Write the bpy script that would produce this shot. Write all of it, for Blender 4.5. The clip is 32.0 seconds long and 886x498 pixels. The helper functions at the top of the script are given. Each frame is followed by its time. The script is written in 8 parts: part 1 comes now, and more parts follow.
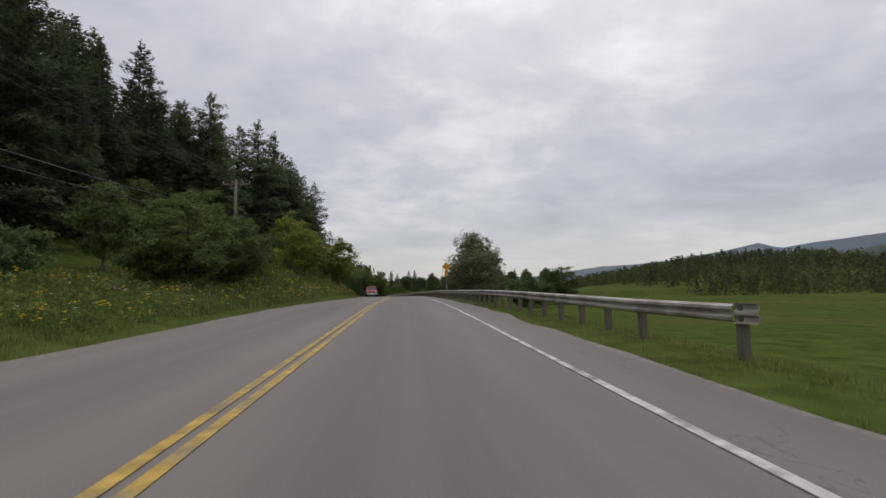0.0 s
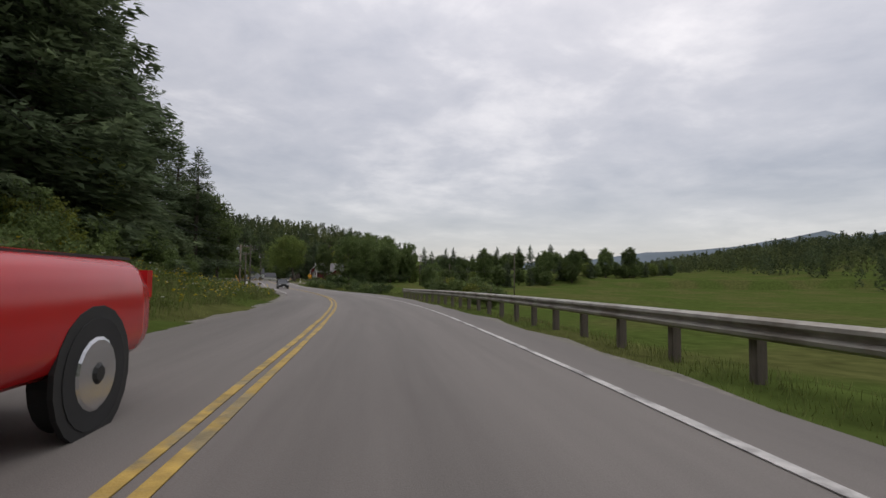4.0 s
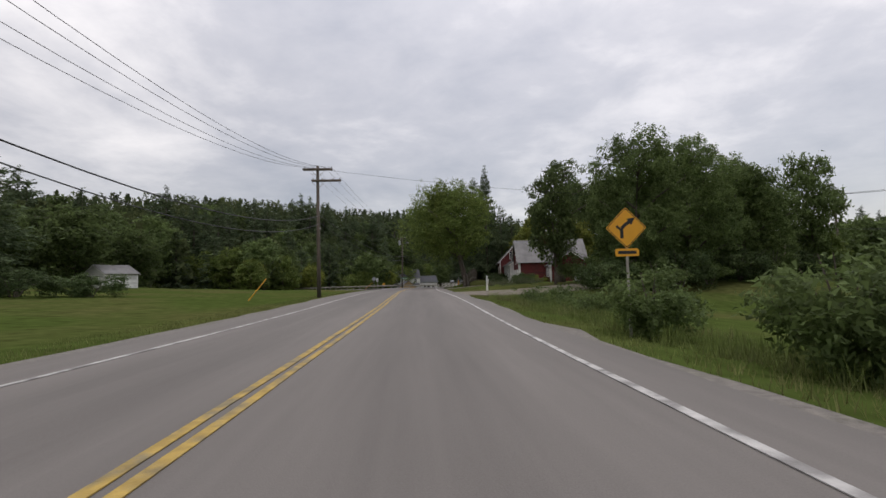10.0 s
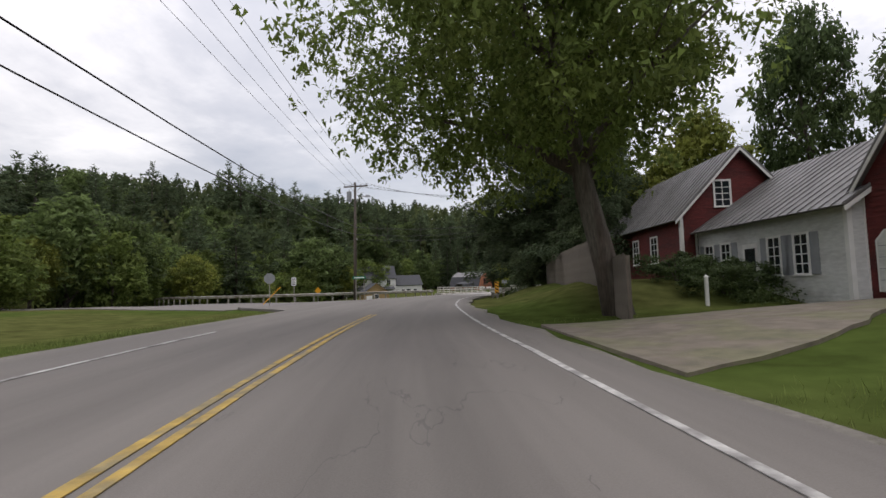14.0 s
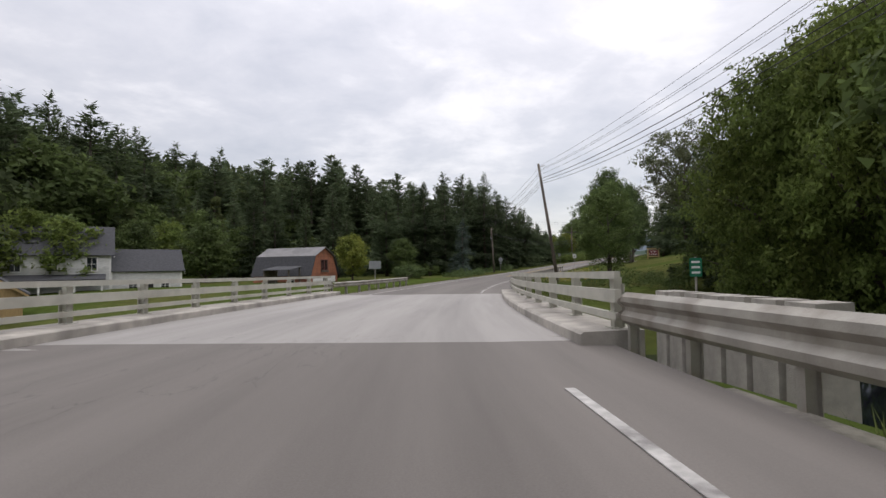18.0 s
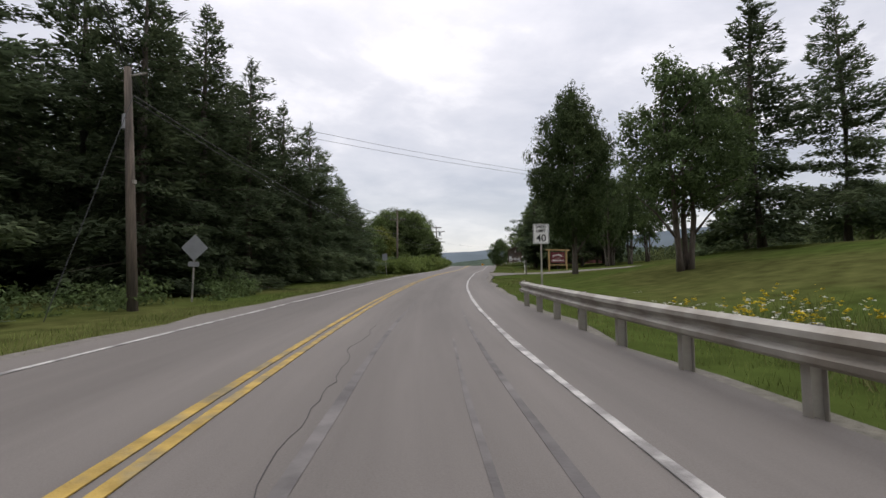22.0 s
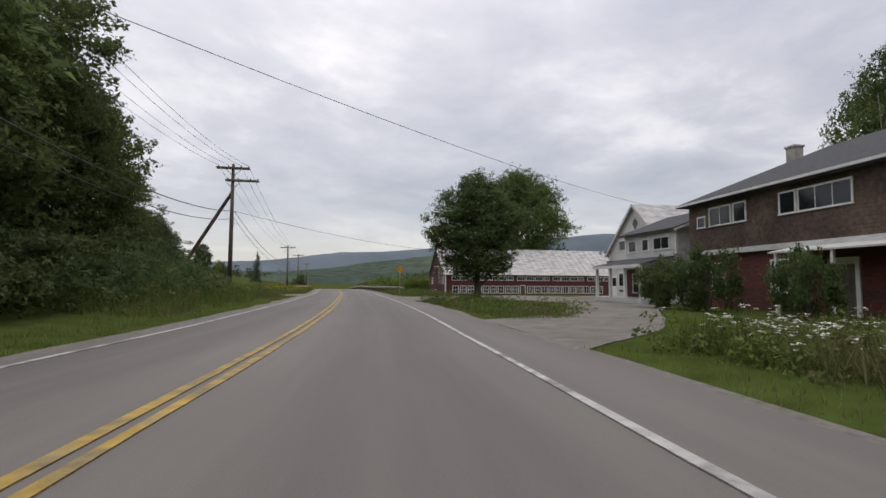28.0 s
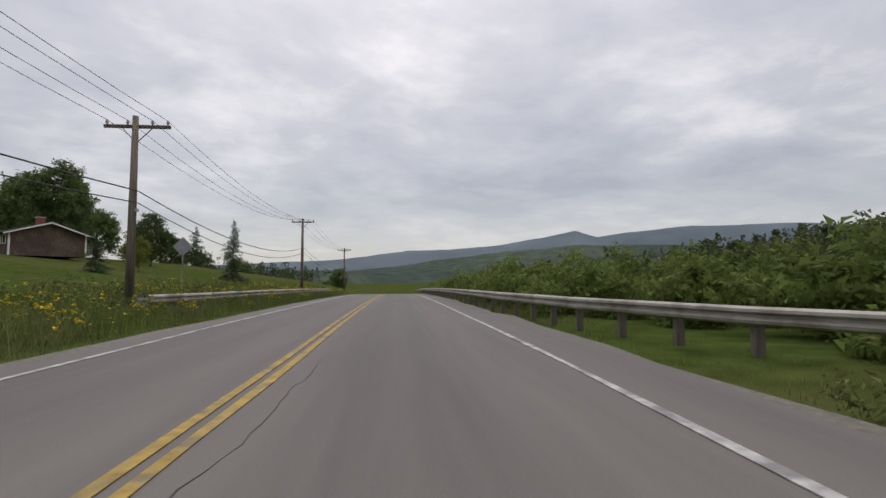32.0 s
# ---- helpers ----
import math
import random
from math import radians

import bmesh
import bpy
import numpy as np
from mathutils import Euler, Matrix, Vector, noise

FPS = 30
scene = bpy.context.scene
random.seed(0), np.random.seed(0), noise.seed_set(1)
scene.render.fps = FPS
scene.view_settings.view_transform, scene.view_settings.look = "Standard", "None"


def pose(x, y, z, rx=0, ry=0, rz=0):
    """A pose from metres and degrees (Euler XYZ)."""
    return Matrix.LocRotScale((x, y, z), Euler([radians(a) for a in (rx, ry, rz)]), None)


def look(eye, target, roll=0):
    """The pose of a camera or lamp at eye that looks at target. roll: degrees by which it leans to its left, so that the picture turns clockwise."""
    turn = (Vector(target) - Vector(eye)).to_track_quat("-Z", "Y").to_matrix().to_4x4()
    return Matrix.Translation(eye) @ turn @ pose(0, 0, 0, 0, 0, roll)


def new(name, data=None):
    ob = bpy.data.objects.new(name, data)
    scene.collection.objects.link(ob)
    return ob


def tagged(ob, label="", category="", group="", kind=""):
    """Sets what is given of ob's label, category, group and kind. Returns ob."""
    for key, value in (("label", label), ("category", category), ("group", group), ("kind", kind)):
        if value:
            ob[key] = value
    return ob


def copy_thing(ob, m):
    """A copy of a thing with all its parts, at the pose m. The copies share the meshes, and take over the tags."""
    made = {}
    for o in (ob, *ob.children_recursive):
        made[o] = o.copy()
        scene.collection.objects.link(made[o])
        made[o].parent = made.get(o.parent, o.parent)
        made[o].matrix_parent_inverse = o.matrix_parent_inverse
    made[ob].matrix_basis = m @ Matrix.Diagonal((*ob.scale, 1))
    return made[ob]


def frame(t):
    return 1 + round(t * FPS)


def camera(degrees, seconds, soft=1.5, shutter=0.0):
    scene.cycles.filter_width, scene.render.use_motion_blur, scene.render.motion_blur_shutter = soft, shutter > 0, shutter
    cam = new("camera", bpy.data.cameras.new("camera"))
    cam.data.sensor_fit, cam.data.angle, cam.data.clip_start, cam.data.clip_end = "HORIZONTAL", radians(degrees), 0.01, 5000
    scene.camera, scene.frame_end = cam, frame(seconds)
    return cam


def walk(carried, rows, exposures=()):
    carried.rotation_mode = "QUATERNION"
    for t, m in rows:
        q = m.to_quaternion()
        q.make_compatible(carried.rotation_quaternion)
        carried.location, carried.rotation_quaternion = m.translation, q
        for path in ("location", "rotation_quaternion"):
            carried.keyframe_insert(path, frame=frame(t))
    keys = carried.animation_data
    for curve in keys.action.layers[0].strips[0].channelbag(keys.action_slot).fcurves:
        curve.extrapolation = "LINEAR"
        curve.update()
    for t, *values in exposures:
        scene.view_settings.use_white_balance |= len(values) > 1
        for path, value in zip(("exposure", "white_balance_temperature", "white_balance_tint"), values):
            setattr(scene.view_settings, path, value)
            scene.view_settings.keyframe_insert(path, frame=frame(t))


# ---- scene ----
cam = camera(82.75, 32.0, soft=1.5)
PATH = [
    (0, (0.00, -0.00, -0.00), (0.05, 9.96, 0.91), -0.8),
    (0.5, (-0.94, 11.58, 0.33), (-0.85, 21.54, 1.21), -0.5),
    (1, (-1.72, 23.15, 0.57), (-1.61, 33.12, 1.42), -0.6),
    (1.5, (-2.64, 34.79, 0.70), (-2.53, 44.75, 1.49), -0.2),
    (2, (-3.65, 46.47, 0.83), (-3.58, 56.44, 1.59), 0.6),
    (2.5, (-4.48, 58.06, 1.01), (-4.48, 68.03, 1.75), 0.9),
    (3, (-5.89, 69.31, 0.99), (-6.10, 79.29, 1.68), 1.2),
    (3.5, (-7.70, 80.32, 0.99), (-8.12, 90.29, 1.63), 1.2),
    (4, (-9.46, 91.30, 0.94), (-10.05, 101.26, 1.51), 0.7),
    (4.5, (-11.48, 102.11, 0.83), (-12.39, 112.06, 1.37), 0.5),
    (5, (-13.89, 112.68, 0.70), (-15.22, 122.57, 1.22), 0.9),
    (5.5, (-16.70, 122.89, 0.53), (-18.49, 132.72, 1.03), 1.7),
    (6, (-19.89, 132.69, 0.38), (-22.03, 142.45, 0.87), 1.8),
    (6.5, (-23.27, 142.11, 0.20), (-25.75, 151.78, 0.69), 1.6),
    (7, (-26.76, 151.17, 0.10), (-29.54, 160.76, 0.66), 0.9),
    (7.5, (-30.40, 159.84, -0.08), (-33.46, 169.34, 0.48), 1.0),
    (8, (-34.17, 168.05, -0.11), (-37.50, 177.47, 0.46), 0.9),
    (8.5, (-37.86, 176.05, -0.19), (-41.38, 185.39, 0.39), -0.1),
    (9, (-41.57, 183.86, -0.22), (-45.21, 193.16, 0.38), -0.5),
    (9.5, (-45.20, 191.51, -0.25), (-48.90, 200.77, 0.40), -1.1),
    (10, (-48.84, 198.86, -0.27), (-52.56, 208.12, 0.40), -1.6),
    (10.5, (-52.25, 206.36, -0.26), (-55.96, 215.62, 0.41), -1.5),
    (11, (-55.66, 213.89, -0.21), (-59.31, 223.16, 0.57), 0.1),
    (11.5, (-58.99, 221.05, -0.10), (-62.59, 230.35, 0.71), 0.1),
    (12, (-62.35, 228.21, -0.03), (-65.90, 237.52, 0.80), -0.2),
    (12.5, (-65.76, 235.48, 0.05), (-69.24, 244.82, 0.87), -0.6),
    (13, (-69.15, 242.57, 0.09), (-72.58, 251.94, 0.86), -0.3),
    (13.5, (-72.18, 249.34, 0.06), (-75.54, 258.73, 0.79), -1.0),
    (14, (-75.02, 255.90, 0.12), (-78.28, 265.32, 0.81), -1.7),
    (14.5, (-77.82, 262.53, 0.10), (-80.96, 272.00, 0.73), -1.6),
    (15, (-80.51, 269.26, 0.13), (-83.46, 278.79, 0.71), -1.2),
    (15.5, (-83.00, 275.96, 0.03), (-85.66, 285.59, 0.55), -1.4),
    (16, (-85.31, 283.05, -0.01), (-87.54, 292.78, 0.55), -0.8),
    (16.5, (-87.38, 290.52, -0.01), (-89.15, 300.34, 0.57), -0.6),
    (17, (-89.13, 298.36, 0.00), (-90.37, 308.27, 0.49), -0.9),
    (17.5, (-90.48, 306.54, -0.13), (-91.12, 316.51, 0.22), -1.5),
    (18, (-91.31, 315.03, -0.22), (-91.35, 325.03, 0.17), -1.0),
    (18.5, (-91.65, 323.73, -0.28), (-91.07, 333.70, 0.14), -0.5),
    (19, (-91.44, 332.57, -0.38), (-90.29, 342.50, 0.01), -0.4),
    (19.5, (-90.73, 341.51, -0.47), (-89.04, 351.35, -0.09), 0.2),
    (20, (-89.56, 350.44, -0.57), (-87.37, 360.19, -0.16), 0.8),
    (20.5, (-87.81, 359.56, -0.56), (-85.12, 369.18, -0.12), 0.4),
    (21, (-85.57, 368.69, -0.48), (-82.42, 378.17, 0.01), 0.6),
    (21.5, (-82.95, 377.57, -0.37), (-79.35, 386.88, 0.22), 0.3),
    (22, (-80.21, 386.06, -0.23), (-76.11, 395.16, 0.43), -0.6),
    (22.5, (-77.08, 394.19, -0.04), (-72.51, 403.05, 0.70), -0.8),
    (23, (-73.59, 402.50, 0.27), (-68.58, 411.11, 1.11), -0.4),
    (23.5, (-69.62, 410.86, 0.65), (-64.23, 419.22, 1.59), -0.5),
    (24, (-65.28, 419.29, 1.06), (-59.55, 427.43, 2.05), -0.4),
    (24.5, (-60.76, 427.59, 1.45), (-54.79, 435.55, 2.47), -0.2),
    (25, (-56.36, 435.44, 1.83), (-50.26, 443.30, 2.84), 0.7),
    (25.5, (-51.85, 442.96, 2.09), (-45.64, 450.75, 3.01), 0.9),
    (26, (-47.01, 450.80, 2.56), (-40.64, 458.46, 3.44), 0.9),
    (26.5, (-42.04, 458.68, 3.23), (-35.68, 466.36, 4.03), 0.9),
    (27, (-37.13, 466.67, 3.84), (-30.97, 474.52, 4.56), 0.8),
    (27.5, (-32.50, 474.85, 4.08), (-26.70, 482.96, 4.76), 0.8),
    (28, (-27.95, 483.37, 4.04), (-22.29, 491.59, 4.72), 0.3),
    (28.5, (-23.62, 491.59, 4.07), (-18.15, 499.94, 4.75), 0.2),
    (29, (-19.67, 499.59, 4.08), (-14.39, 508.05, 4.73), 0.3),
    (29.5, (-16.01, 507.42, 4.02), (-10.87, 515.98, 4.66), -0.2),
    (30, (-12.49, 515.31, 4.01), (-7.50, 523.96, 4.62), -0.4),
    (30.5, (-9.15, 523.00, 3.97), (-4.30, 531.72, 4.54), -0.5),
    (31, (-5.95, 530.34, 3.88), (-1.22, 539.13, 4.47), -0.6),
    (31.5, (-2.83, 537.78, 3.91), (1.80, 546.63, 4.55), -0.4),
    (32, (0.14, 545.22, 3.94), (4.66, 554.12, 4.59), -0.2),
]
EXPOSURES = [(0, -0.45), (6, -0.35), (12, -0.2), (15, 0.05), (18, -0.02), (20, -0.08), (22, -0.05), (25, -0.12), (28, -0.25), (32, -0.4)]
walk(cam, [(t, look(eye, target, roll)) for t, eye, target, roll in PATH], EXPOSURES)

# ---- world and sun: an overcast afternoon ----
SUN_ELEVATION, SUN_TURN = radians(48), radians(20)
world = bpy.data.worlds.new("overcast_sky")
scene.world = world
world.use_nodes = True
wn, wl = world.node_tree.nodes, world.node_tree.links
wn.clear()


def wnode(kind, **values):
    n = wn.new(kind)
    for k, v in values.items():
        n.inputs[k].default_value = v
    return n


def wmath(op, a, b=0.0, clamp=False):
    n = wn.new("ShaderNodeMath")
    n.operation, n.use_clamp = op, clamp
    for i, v in enumerate((a, b)):
        if isinstance(v, (int, float)):
            n.inputs[i].default_value = v
        else:
            wl.new(v, n.inputs[i])
    return n.outputs[0]


sky = wn.new("ShaderNodeTexSky")
sky.sky_type, sky.sun_disc = "NISHITA", False
sky.sun_elevation, sky.sun_rotation = SUN_ELEVATION, SUN_TURN
coord = wn.new("ShaderNodeTexCoord")
split = wn.new("ShaderNodeSeparateXYZ")
wl.new(coord.outputs["Generated"], split.inputs[0])
height = wmath("MAXIMUM", split.outputs[2], 0.0)
reach = wmath("ADD", height, 0.16)
flat = wn.new("ShaderNodeCombineXYZ")
wl.new(wmath("DIVIDE", split.outputs[0], reach), flat.inputs[0])
wl.new(wmath("DIVIDE", split.outputs[1], reach), flat.inputs[1])
big = wnode("ShaderNodeTexNoise", Scale=0.62, Detail=7.0, Roughness=0.52, Distortion=0.4)
fine = wnode("ShaderNodeTexNoise", Scale=2.3, Detail=6.0, Roughness=0.6, Distortion=0.2)
for n in (big, fine):
    wl.new(flat.outputs[0], n.inputs["Vector"])
cloud = wmath("ADD", wmath("MULTIPLY", big.outputs[0], 0.7), wmath("MULTIPLY", fine.outputs[0], 0.3))
ramp = wn.new("ShaderNodeValToRGB")
ramp.color_ramp.elements[0].position, ramp.color_ramp.elements[0].color = 0.37, (0.44, 0.44, 0.485, 1)
ramp.color_ramp.elements[1].position, ramp.color_ramp.elements[1].color = 0.64, (1.06, 1.0, 0.98, 1)
mid = ramp.color_ramp.elements.new(0.5)
mid.color = (0.630, 0.609, 0.635, 1)
wl.new(cloud, ramp.inputs[0])
veil = wn.new("ShaderNodeMix")
veil.data_type = "RGBA"
wl.new(wmath("MULTIPLY", height, 5.5, True), veil.inputs[0])
veil.inputs[6].default_value = (0.64, 0.625, 0.645, 1)
wl.new(ramp.outputs[0], veil.inputs[7])
# An overcast dome is brighter overhead than at its rim.
dome = wmath("ADD", 0.86, wmath("MULTIPLY", wmath("POWER", height, 2.0), 1.9))
tint = wn.new("ShaderNodeVectorMath")
tint.operation = "SCALE"
wl.new(veil.outputs[2], tint.inputs[0])
wl.new(dome, tint.inputs[3])
clouds = wnode("ShaderNodeBackground", Strength=1.0)
wl.new(tint.outputs[0], clouds.inputs[0])
blue = wnode("ShaderNodeBackground", Strength=0.03)
wl.new(sky.outputs[0], blue.inputs[0])
both = wn.new("ShaderNodeAddShader")
wl.new(clouds.outputs[0], both.inputs[0])
wl.new(blue.outputs[0], both.inputs[1])
wl.new(both.outputs[0], wn.new("ShaderNodeOutputWorld").inputs[0])

sun = new("sun", bpy.data.lights.new("sun", "SUN"))
sun.data.energy, sun.data.angle, sun.data.color = 0.6, radians(30), (1.0, 0.96, 0.9)
sun.matrix_world = look((0, 0, 60), (-20, -25, 0))

# ---- materials ----


def material(name, colour, rough=0.8, metal=0.0, vary=0.25, scale=3.0, bump=0.3, bump_scale=30.0, object_vary=0.0, island=0.0,
             second=None, blend=(0.45, 0.6), blend_scale=0.6, through_light=0.0, stretch=(1, 1, 1), spec=0.5):
    """A painted, grown or built surface: two scales of colour change, grain and fine relief."""
    m = bpy.data.materials.new(name)
    m.use_nodes = True
    n, l = m.node_tree.nodes, m.node_tree.links
    b = n["Principled BSDF"]
    b.inputs["Roughness"].default_value, b.inputs["Metallic"].default_value = rough, metal
    b.inputs["Specular IOR Level"].default_value = spec
    geo = n.new("ShaderNodeNewGeometry")
    mapping = n.new("ShaderNodeMapping")
    tex = n.new("ShaderNodeTexCoord")
    l.new(tex.outputs["Object"], mapping.inputs[0])
    mapping.inputs["Scale"].default_value = stretch
    grain = n.new("ShaderNodeTexNoise")
    grain.inputs["Scale"].default_value, grain.inputs["Detail"].default_value = scale, 5
    l.new(mapping.outputs[0], grain.inputs["Vector"])
    base = n.new("ShaderNodeMix")
    base.data_type = "RGBA"
    base.inputs[6].default_value, base.inputs[7].default_value = (*colour, 1), (*(second or colour), 1)
    patch = n.new("ShaderNodeTexNoise")
    patch.inputs["Scale"].default_value, patch.inputs["Detail"].default_value = blend_scale, 4
    l.new(mapping.outputs[0], patch.inputs["Vector"])
    span = n.new("ShaderNodeMapRange")
    span.inputs[1].default_value, span.inputs[2].default_value = blend
    l.new(patch.outputs[0], span.inputs[0])
    l.new(span.outputs[0], base.inputs[0])
    value = n.new("ShaderNodeMapRange")
    value.inputs[1].default_value, value.inputs[2].default_value = 0.25, 0.75
    value.inputs[3].default_value, value.inputs[4].default_value = 1 - vary, 1 + vary
    l.new(grain.outputs[0], value.inputs[0])
    last = value.outputs[0]
    info = n.new("ShaderNodeObjectInfo")
    for amount, source in ((object_vary, info.outputs["Random"]), (island, geo.outputs["Random Per Island"])):
        if amount:
            r = n.new("ShaderNodeMapRange")
            r.inputs[3].default_value, r.inputs[4].default_value = 1 - amount, 1 + amount
            l.new(source, r.inputs[0])
            k = n.new("ShaderNodeMath")
            k.operation = "MULTIPLY"
            l.new(last, k.inputs[0])
            l.new(r.outputs[0], k.inputs[1])
            last = k.outputs[0]
    hsv = n.new("ShaderNodeHueSaturation")
    l.new(base.outputs[2], hsv.inputs["Color"])
    l.new(last, hsv.inputs["Value"])
    l.new(hsv.outputs[0], b.inputs["Base Color"])
    if bump:
        fine_grain = n.new("ShaderNodeTexNoise")
        fine_grain.inputs["Scale"].default_value, fine_grain.inputs["Detail"].default_value = bump_scale, 4
        l.new(mapping.outputs[0], fine_grain.inputs["Vector"])
        relief = n.new("ShaderNodeBump")
        relief.inputs["Strength"].default_value, relief.inputs["Distance"].default_value = bump, 0.02
        l.new(fine_grain.outputs[0], relief.inputs["Height"])
        l.new(relief.outputs[0], b.inputs["Normal"])
    if through_light:
        leaf = n.new("ShaderNodeBsdfTranslucent")
        l.new(hsv.outputs[0], leaf.inputs[0])
        mix = n.new("ShaderNodeMixShader")
        mix.inputs[0].default_value = through_light
        l.new(b.outputs[0], mix.inputs[1])
        l.new(leaf.outputs[0], mix.inputs[2])
        l.new(mix.outputs[0], n["Material Output"].inputs[0])
    return m


def road_material(name, colour, dark):
    """Worn asphalt: the UV map gives metres across and along the road, for wheel tracks, seams and cracks."""
    m = bpy.data.materials.new(name)
    m.use_nodes = True
    n, l = m.node_tree.nodes, m.node_tree.links
    b = n["Principled BSDF"]
    b.inputs["Roughness"].default_value = 0.82
    b.inputs["Specular IOR Level"].default_value = 0.35
    uv = n.new("ShaderNodeUVMap")
    uv.uv_map = "road"
    sep = n.new("ShaderNodeSeparateXYZ")
    l.new(uv.outputs[0], sep.inputs[0])

    def math_(op, a, c=0.0, clamp=False):
        k = n.new("ShaderNodeMath")
        k.operation, k.use_clamp = op, clamp
        for i, v in enumerate((a, c)):
            if isinstance(v, (int, float)):
                k.inputs[i].default_value = v
            else:
                l.new(v, k.inputs[i])
        return k.outputs[0]

    def noise_(sx, sy, detail=4, shift=0.0):
        mp = n.new("ShaderNodeMapping")
        mp.inputs["Scale"].default_value = (sx, sy, 1)
        mp.inputs["Location"].default_value = (shift, shift, shift)
        l.new(uv.outputs[0], mp.inputs[0])
        t = n.new("ShaderNodeTexNoise")
        t.inputs["Scale"].default_value, t.inputs["Detail"].default_value = 1.0, detail
        l.new(mp.outputs[0], t.inputs["Vector"])
        return t.outputs[0]

    # wheel tracks 0.85 m either side of each lane's middle
    lane = math_("PINGPONG", math_("ADD", sep.outputs[0], 1.85), 1.85)
    track = math_("SINE", math_("MULTIPLY", lane, 3.4))
    worn = math_("MULTIPLY", math_("MULTIPLY", track, noise_(0.5, 0.05)), 0.16)
    patches = math_("MULTIPLY", math_("SUBTRACT", noise_(0.35, 0.06, 6), 0.5), 0.55)
    grain = math_("MULTIPLY", math_("SUBTRACT", noise_(60, 60, 2), 0.5), 0.35)
    streak = math_("MULTIPLY", math_("SUBTRACT", noise_(5, 0.25, 5, 3.0), 0.5), 0.30)
    # thin cracks where a wandering noise crosses its middle
    wander = math_("ABSOLUTE", math_("SUBTRACT", noise_(0.55, 0.16, 6, 9.0), 0.5))
    gate = math_("GREATER_THAN", noise_(0.12, 0.03, 2, 17.0), 0.60)
    crack = math_("MULTIPLY", math_("LESS_THAN", wander, 0.0016), gate)
    value = math_("ADD", math_("ADD", math_("ADD", worn, patches), math_("ADD", grain, streak)), 1.0)
    mix = n.new("ShaderNodeMix")
    mix.data_type = "RGBA"
    mix.inputs[6].default_value, mix.inputs[7].default_value = (*colour, 1), (*dark, 1)
    l.new(math_("MULTIPLY", crack, 0.4), mix.inputs[0])
    hsv = n.new("ShaderNodeHueSaturation")
    l.new(mix.outputs[2], hsv.inputs["Color"])
    l.new(value, hsv.inputs["Value"])
    l.new(hsv.outputs[0], b.inputs["Base Color"])
    relief = n.new("ShaderNodeBump")
    relief.inputs["Strength"].default_value, relief.inputs["Distance"].default_value = 0.35, 0.01
    l.new(noise_(90, 90, 3), relief.inputs["Height"])
    l.new(relief.outputs[0], b.inputs["Normal"])
    return m


ASPHALT = road_material("worn_asphalt", (0.148, 0.134, 0.122), (0.06, 0.057, 0.055))
DECK = road_material("bridge_concrete", (0.30, 0.285, 0.27), (0.16, 0.15, 0.14))
GRAVEL = material("gravel", (0.172, 0.156, 0.138), 0.95, vary=0.35, scale=9, bump=0.8, bump_scale=40, second=(0.15, 0.14, 0.112))
LOT = material("worn_lot", (0.165, 0.150, 0.128), 0.95, vary=0.3, scale=2.0, bump=0.35, bump_scale=30, second=(0.135, 0.125, 0.105), blend_scale=0.4)
DIRT = material("dirt_track", (0.165, 0.138, 0.11), 0.95, vary=0.3, scale=2.5, bump=0.7, bump_scale=25, second=(0.15, 0.14, 0.085))
LAWN = material("lawn", (0.058, 0.080, 0.020), 0.95, vary=0.35, scale=1.4, bump=0.9, bump_scale=22, second=(0.078, 0.084, 0.028), blend_scale=0.09, spec=0.0)
YELLOW_LINE = material("yellow_road_paint", (0.38, 0.255, 0.055), 0.75, vary=0.35, scale=6, bump=0.4, bump_scale=50, second=(0.22, 0.175, 0.085), blend=(0.46, 0.62), blend_scale=2.5)
WHITE_LINE = material("white_road_paint", (0.46, 0.445, 0.425), 0.75, vary=0.3, scale=6, bump=0.4, bump_scale=50, second=(0.22, 0.21, 0.20), blend=(0.46, 0.62), blend_scale=2.5)
CONCRETE = material("concrete", (0.42, 0.39, 0.35), 0.9, vary=0.25, scale=2.5, bump=0.5, second=(0.30, 0.28, 0.25))
STEEL = material("weathered_galvanised_steel", (0.36, 0.34, 0.30), 0.55, 0.35, vary=0.22, scale=2.2, bump=0.15, second=(0.24, 0.215, 0.18), blend_scale=1.3)
BRIDGE_STEEL = material("painted_bridge_steel", (0.46, 0.45, 0.39), 0.6, 0.1, vary=0.16, scale=2.5, bump=0.15, second=(0.33, 0.31, 0.26), blend=(0.5, 0.75))
OLD_WOOD = material("grey_weathered_wood", (0.16, 0.135, 0.11), 0.95, vary=0.35, scale=5, bump=0.6, stretch=(4, 4, 0.6), second=(0.10, 0.085, 0.07))
POLE_WOOD = material("utility_pole_wood", (0.155, 0.125, 0.10), 0.95, vary=0.35, scale=4, bump=0.6, stretch=(5, 5, 0.4), second=(0.085, 0.07, 0.058), object_vary=0.25)
WIRE = material("black_cable", (0.02, 0.02, 0.022), 0.6, vary=0.1, bump=0)
INSULATOR = material("grey_porcelain", (0.30, 0.30, 0.31), 0.35, vary=0.1, bump=0)
BARK = material("bark", (0.085, 0.066, 0.052), 0.95, vary=0.4, scale=6, bump=0.9, bump_scale=14, stretch=(3, 3, 0.6), second=(0.13, 0.115, 0.095))
NEEDLES = material("conifer_needles", (0.094, 0.124, 0.068), 0.9, vary=0.35, scale=0.9, bump=0, object_vary=0.3, island=0.4, second=(0.115, 0.145, 0.074), blend_scale=0.25, through_light=0.42, spec=0.15)
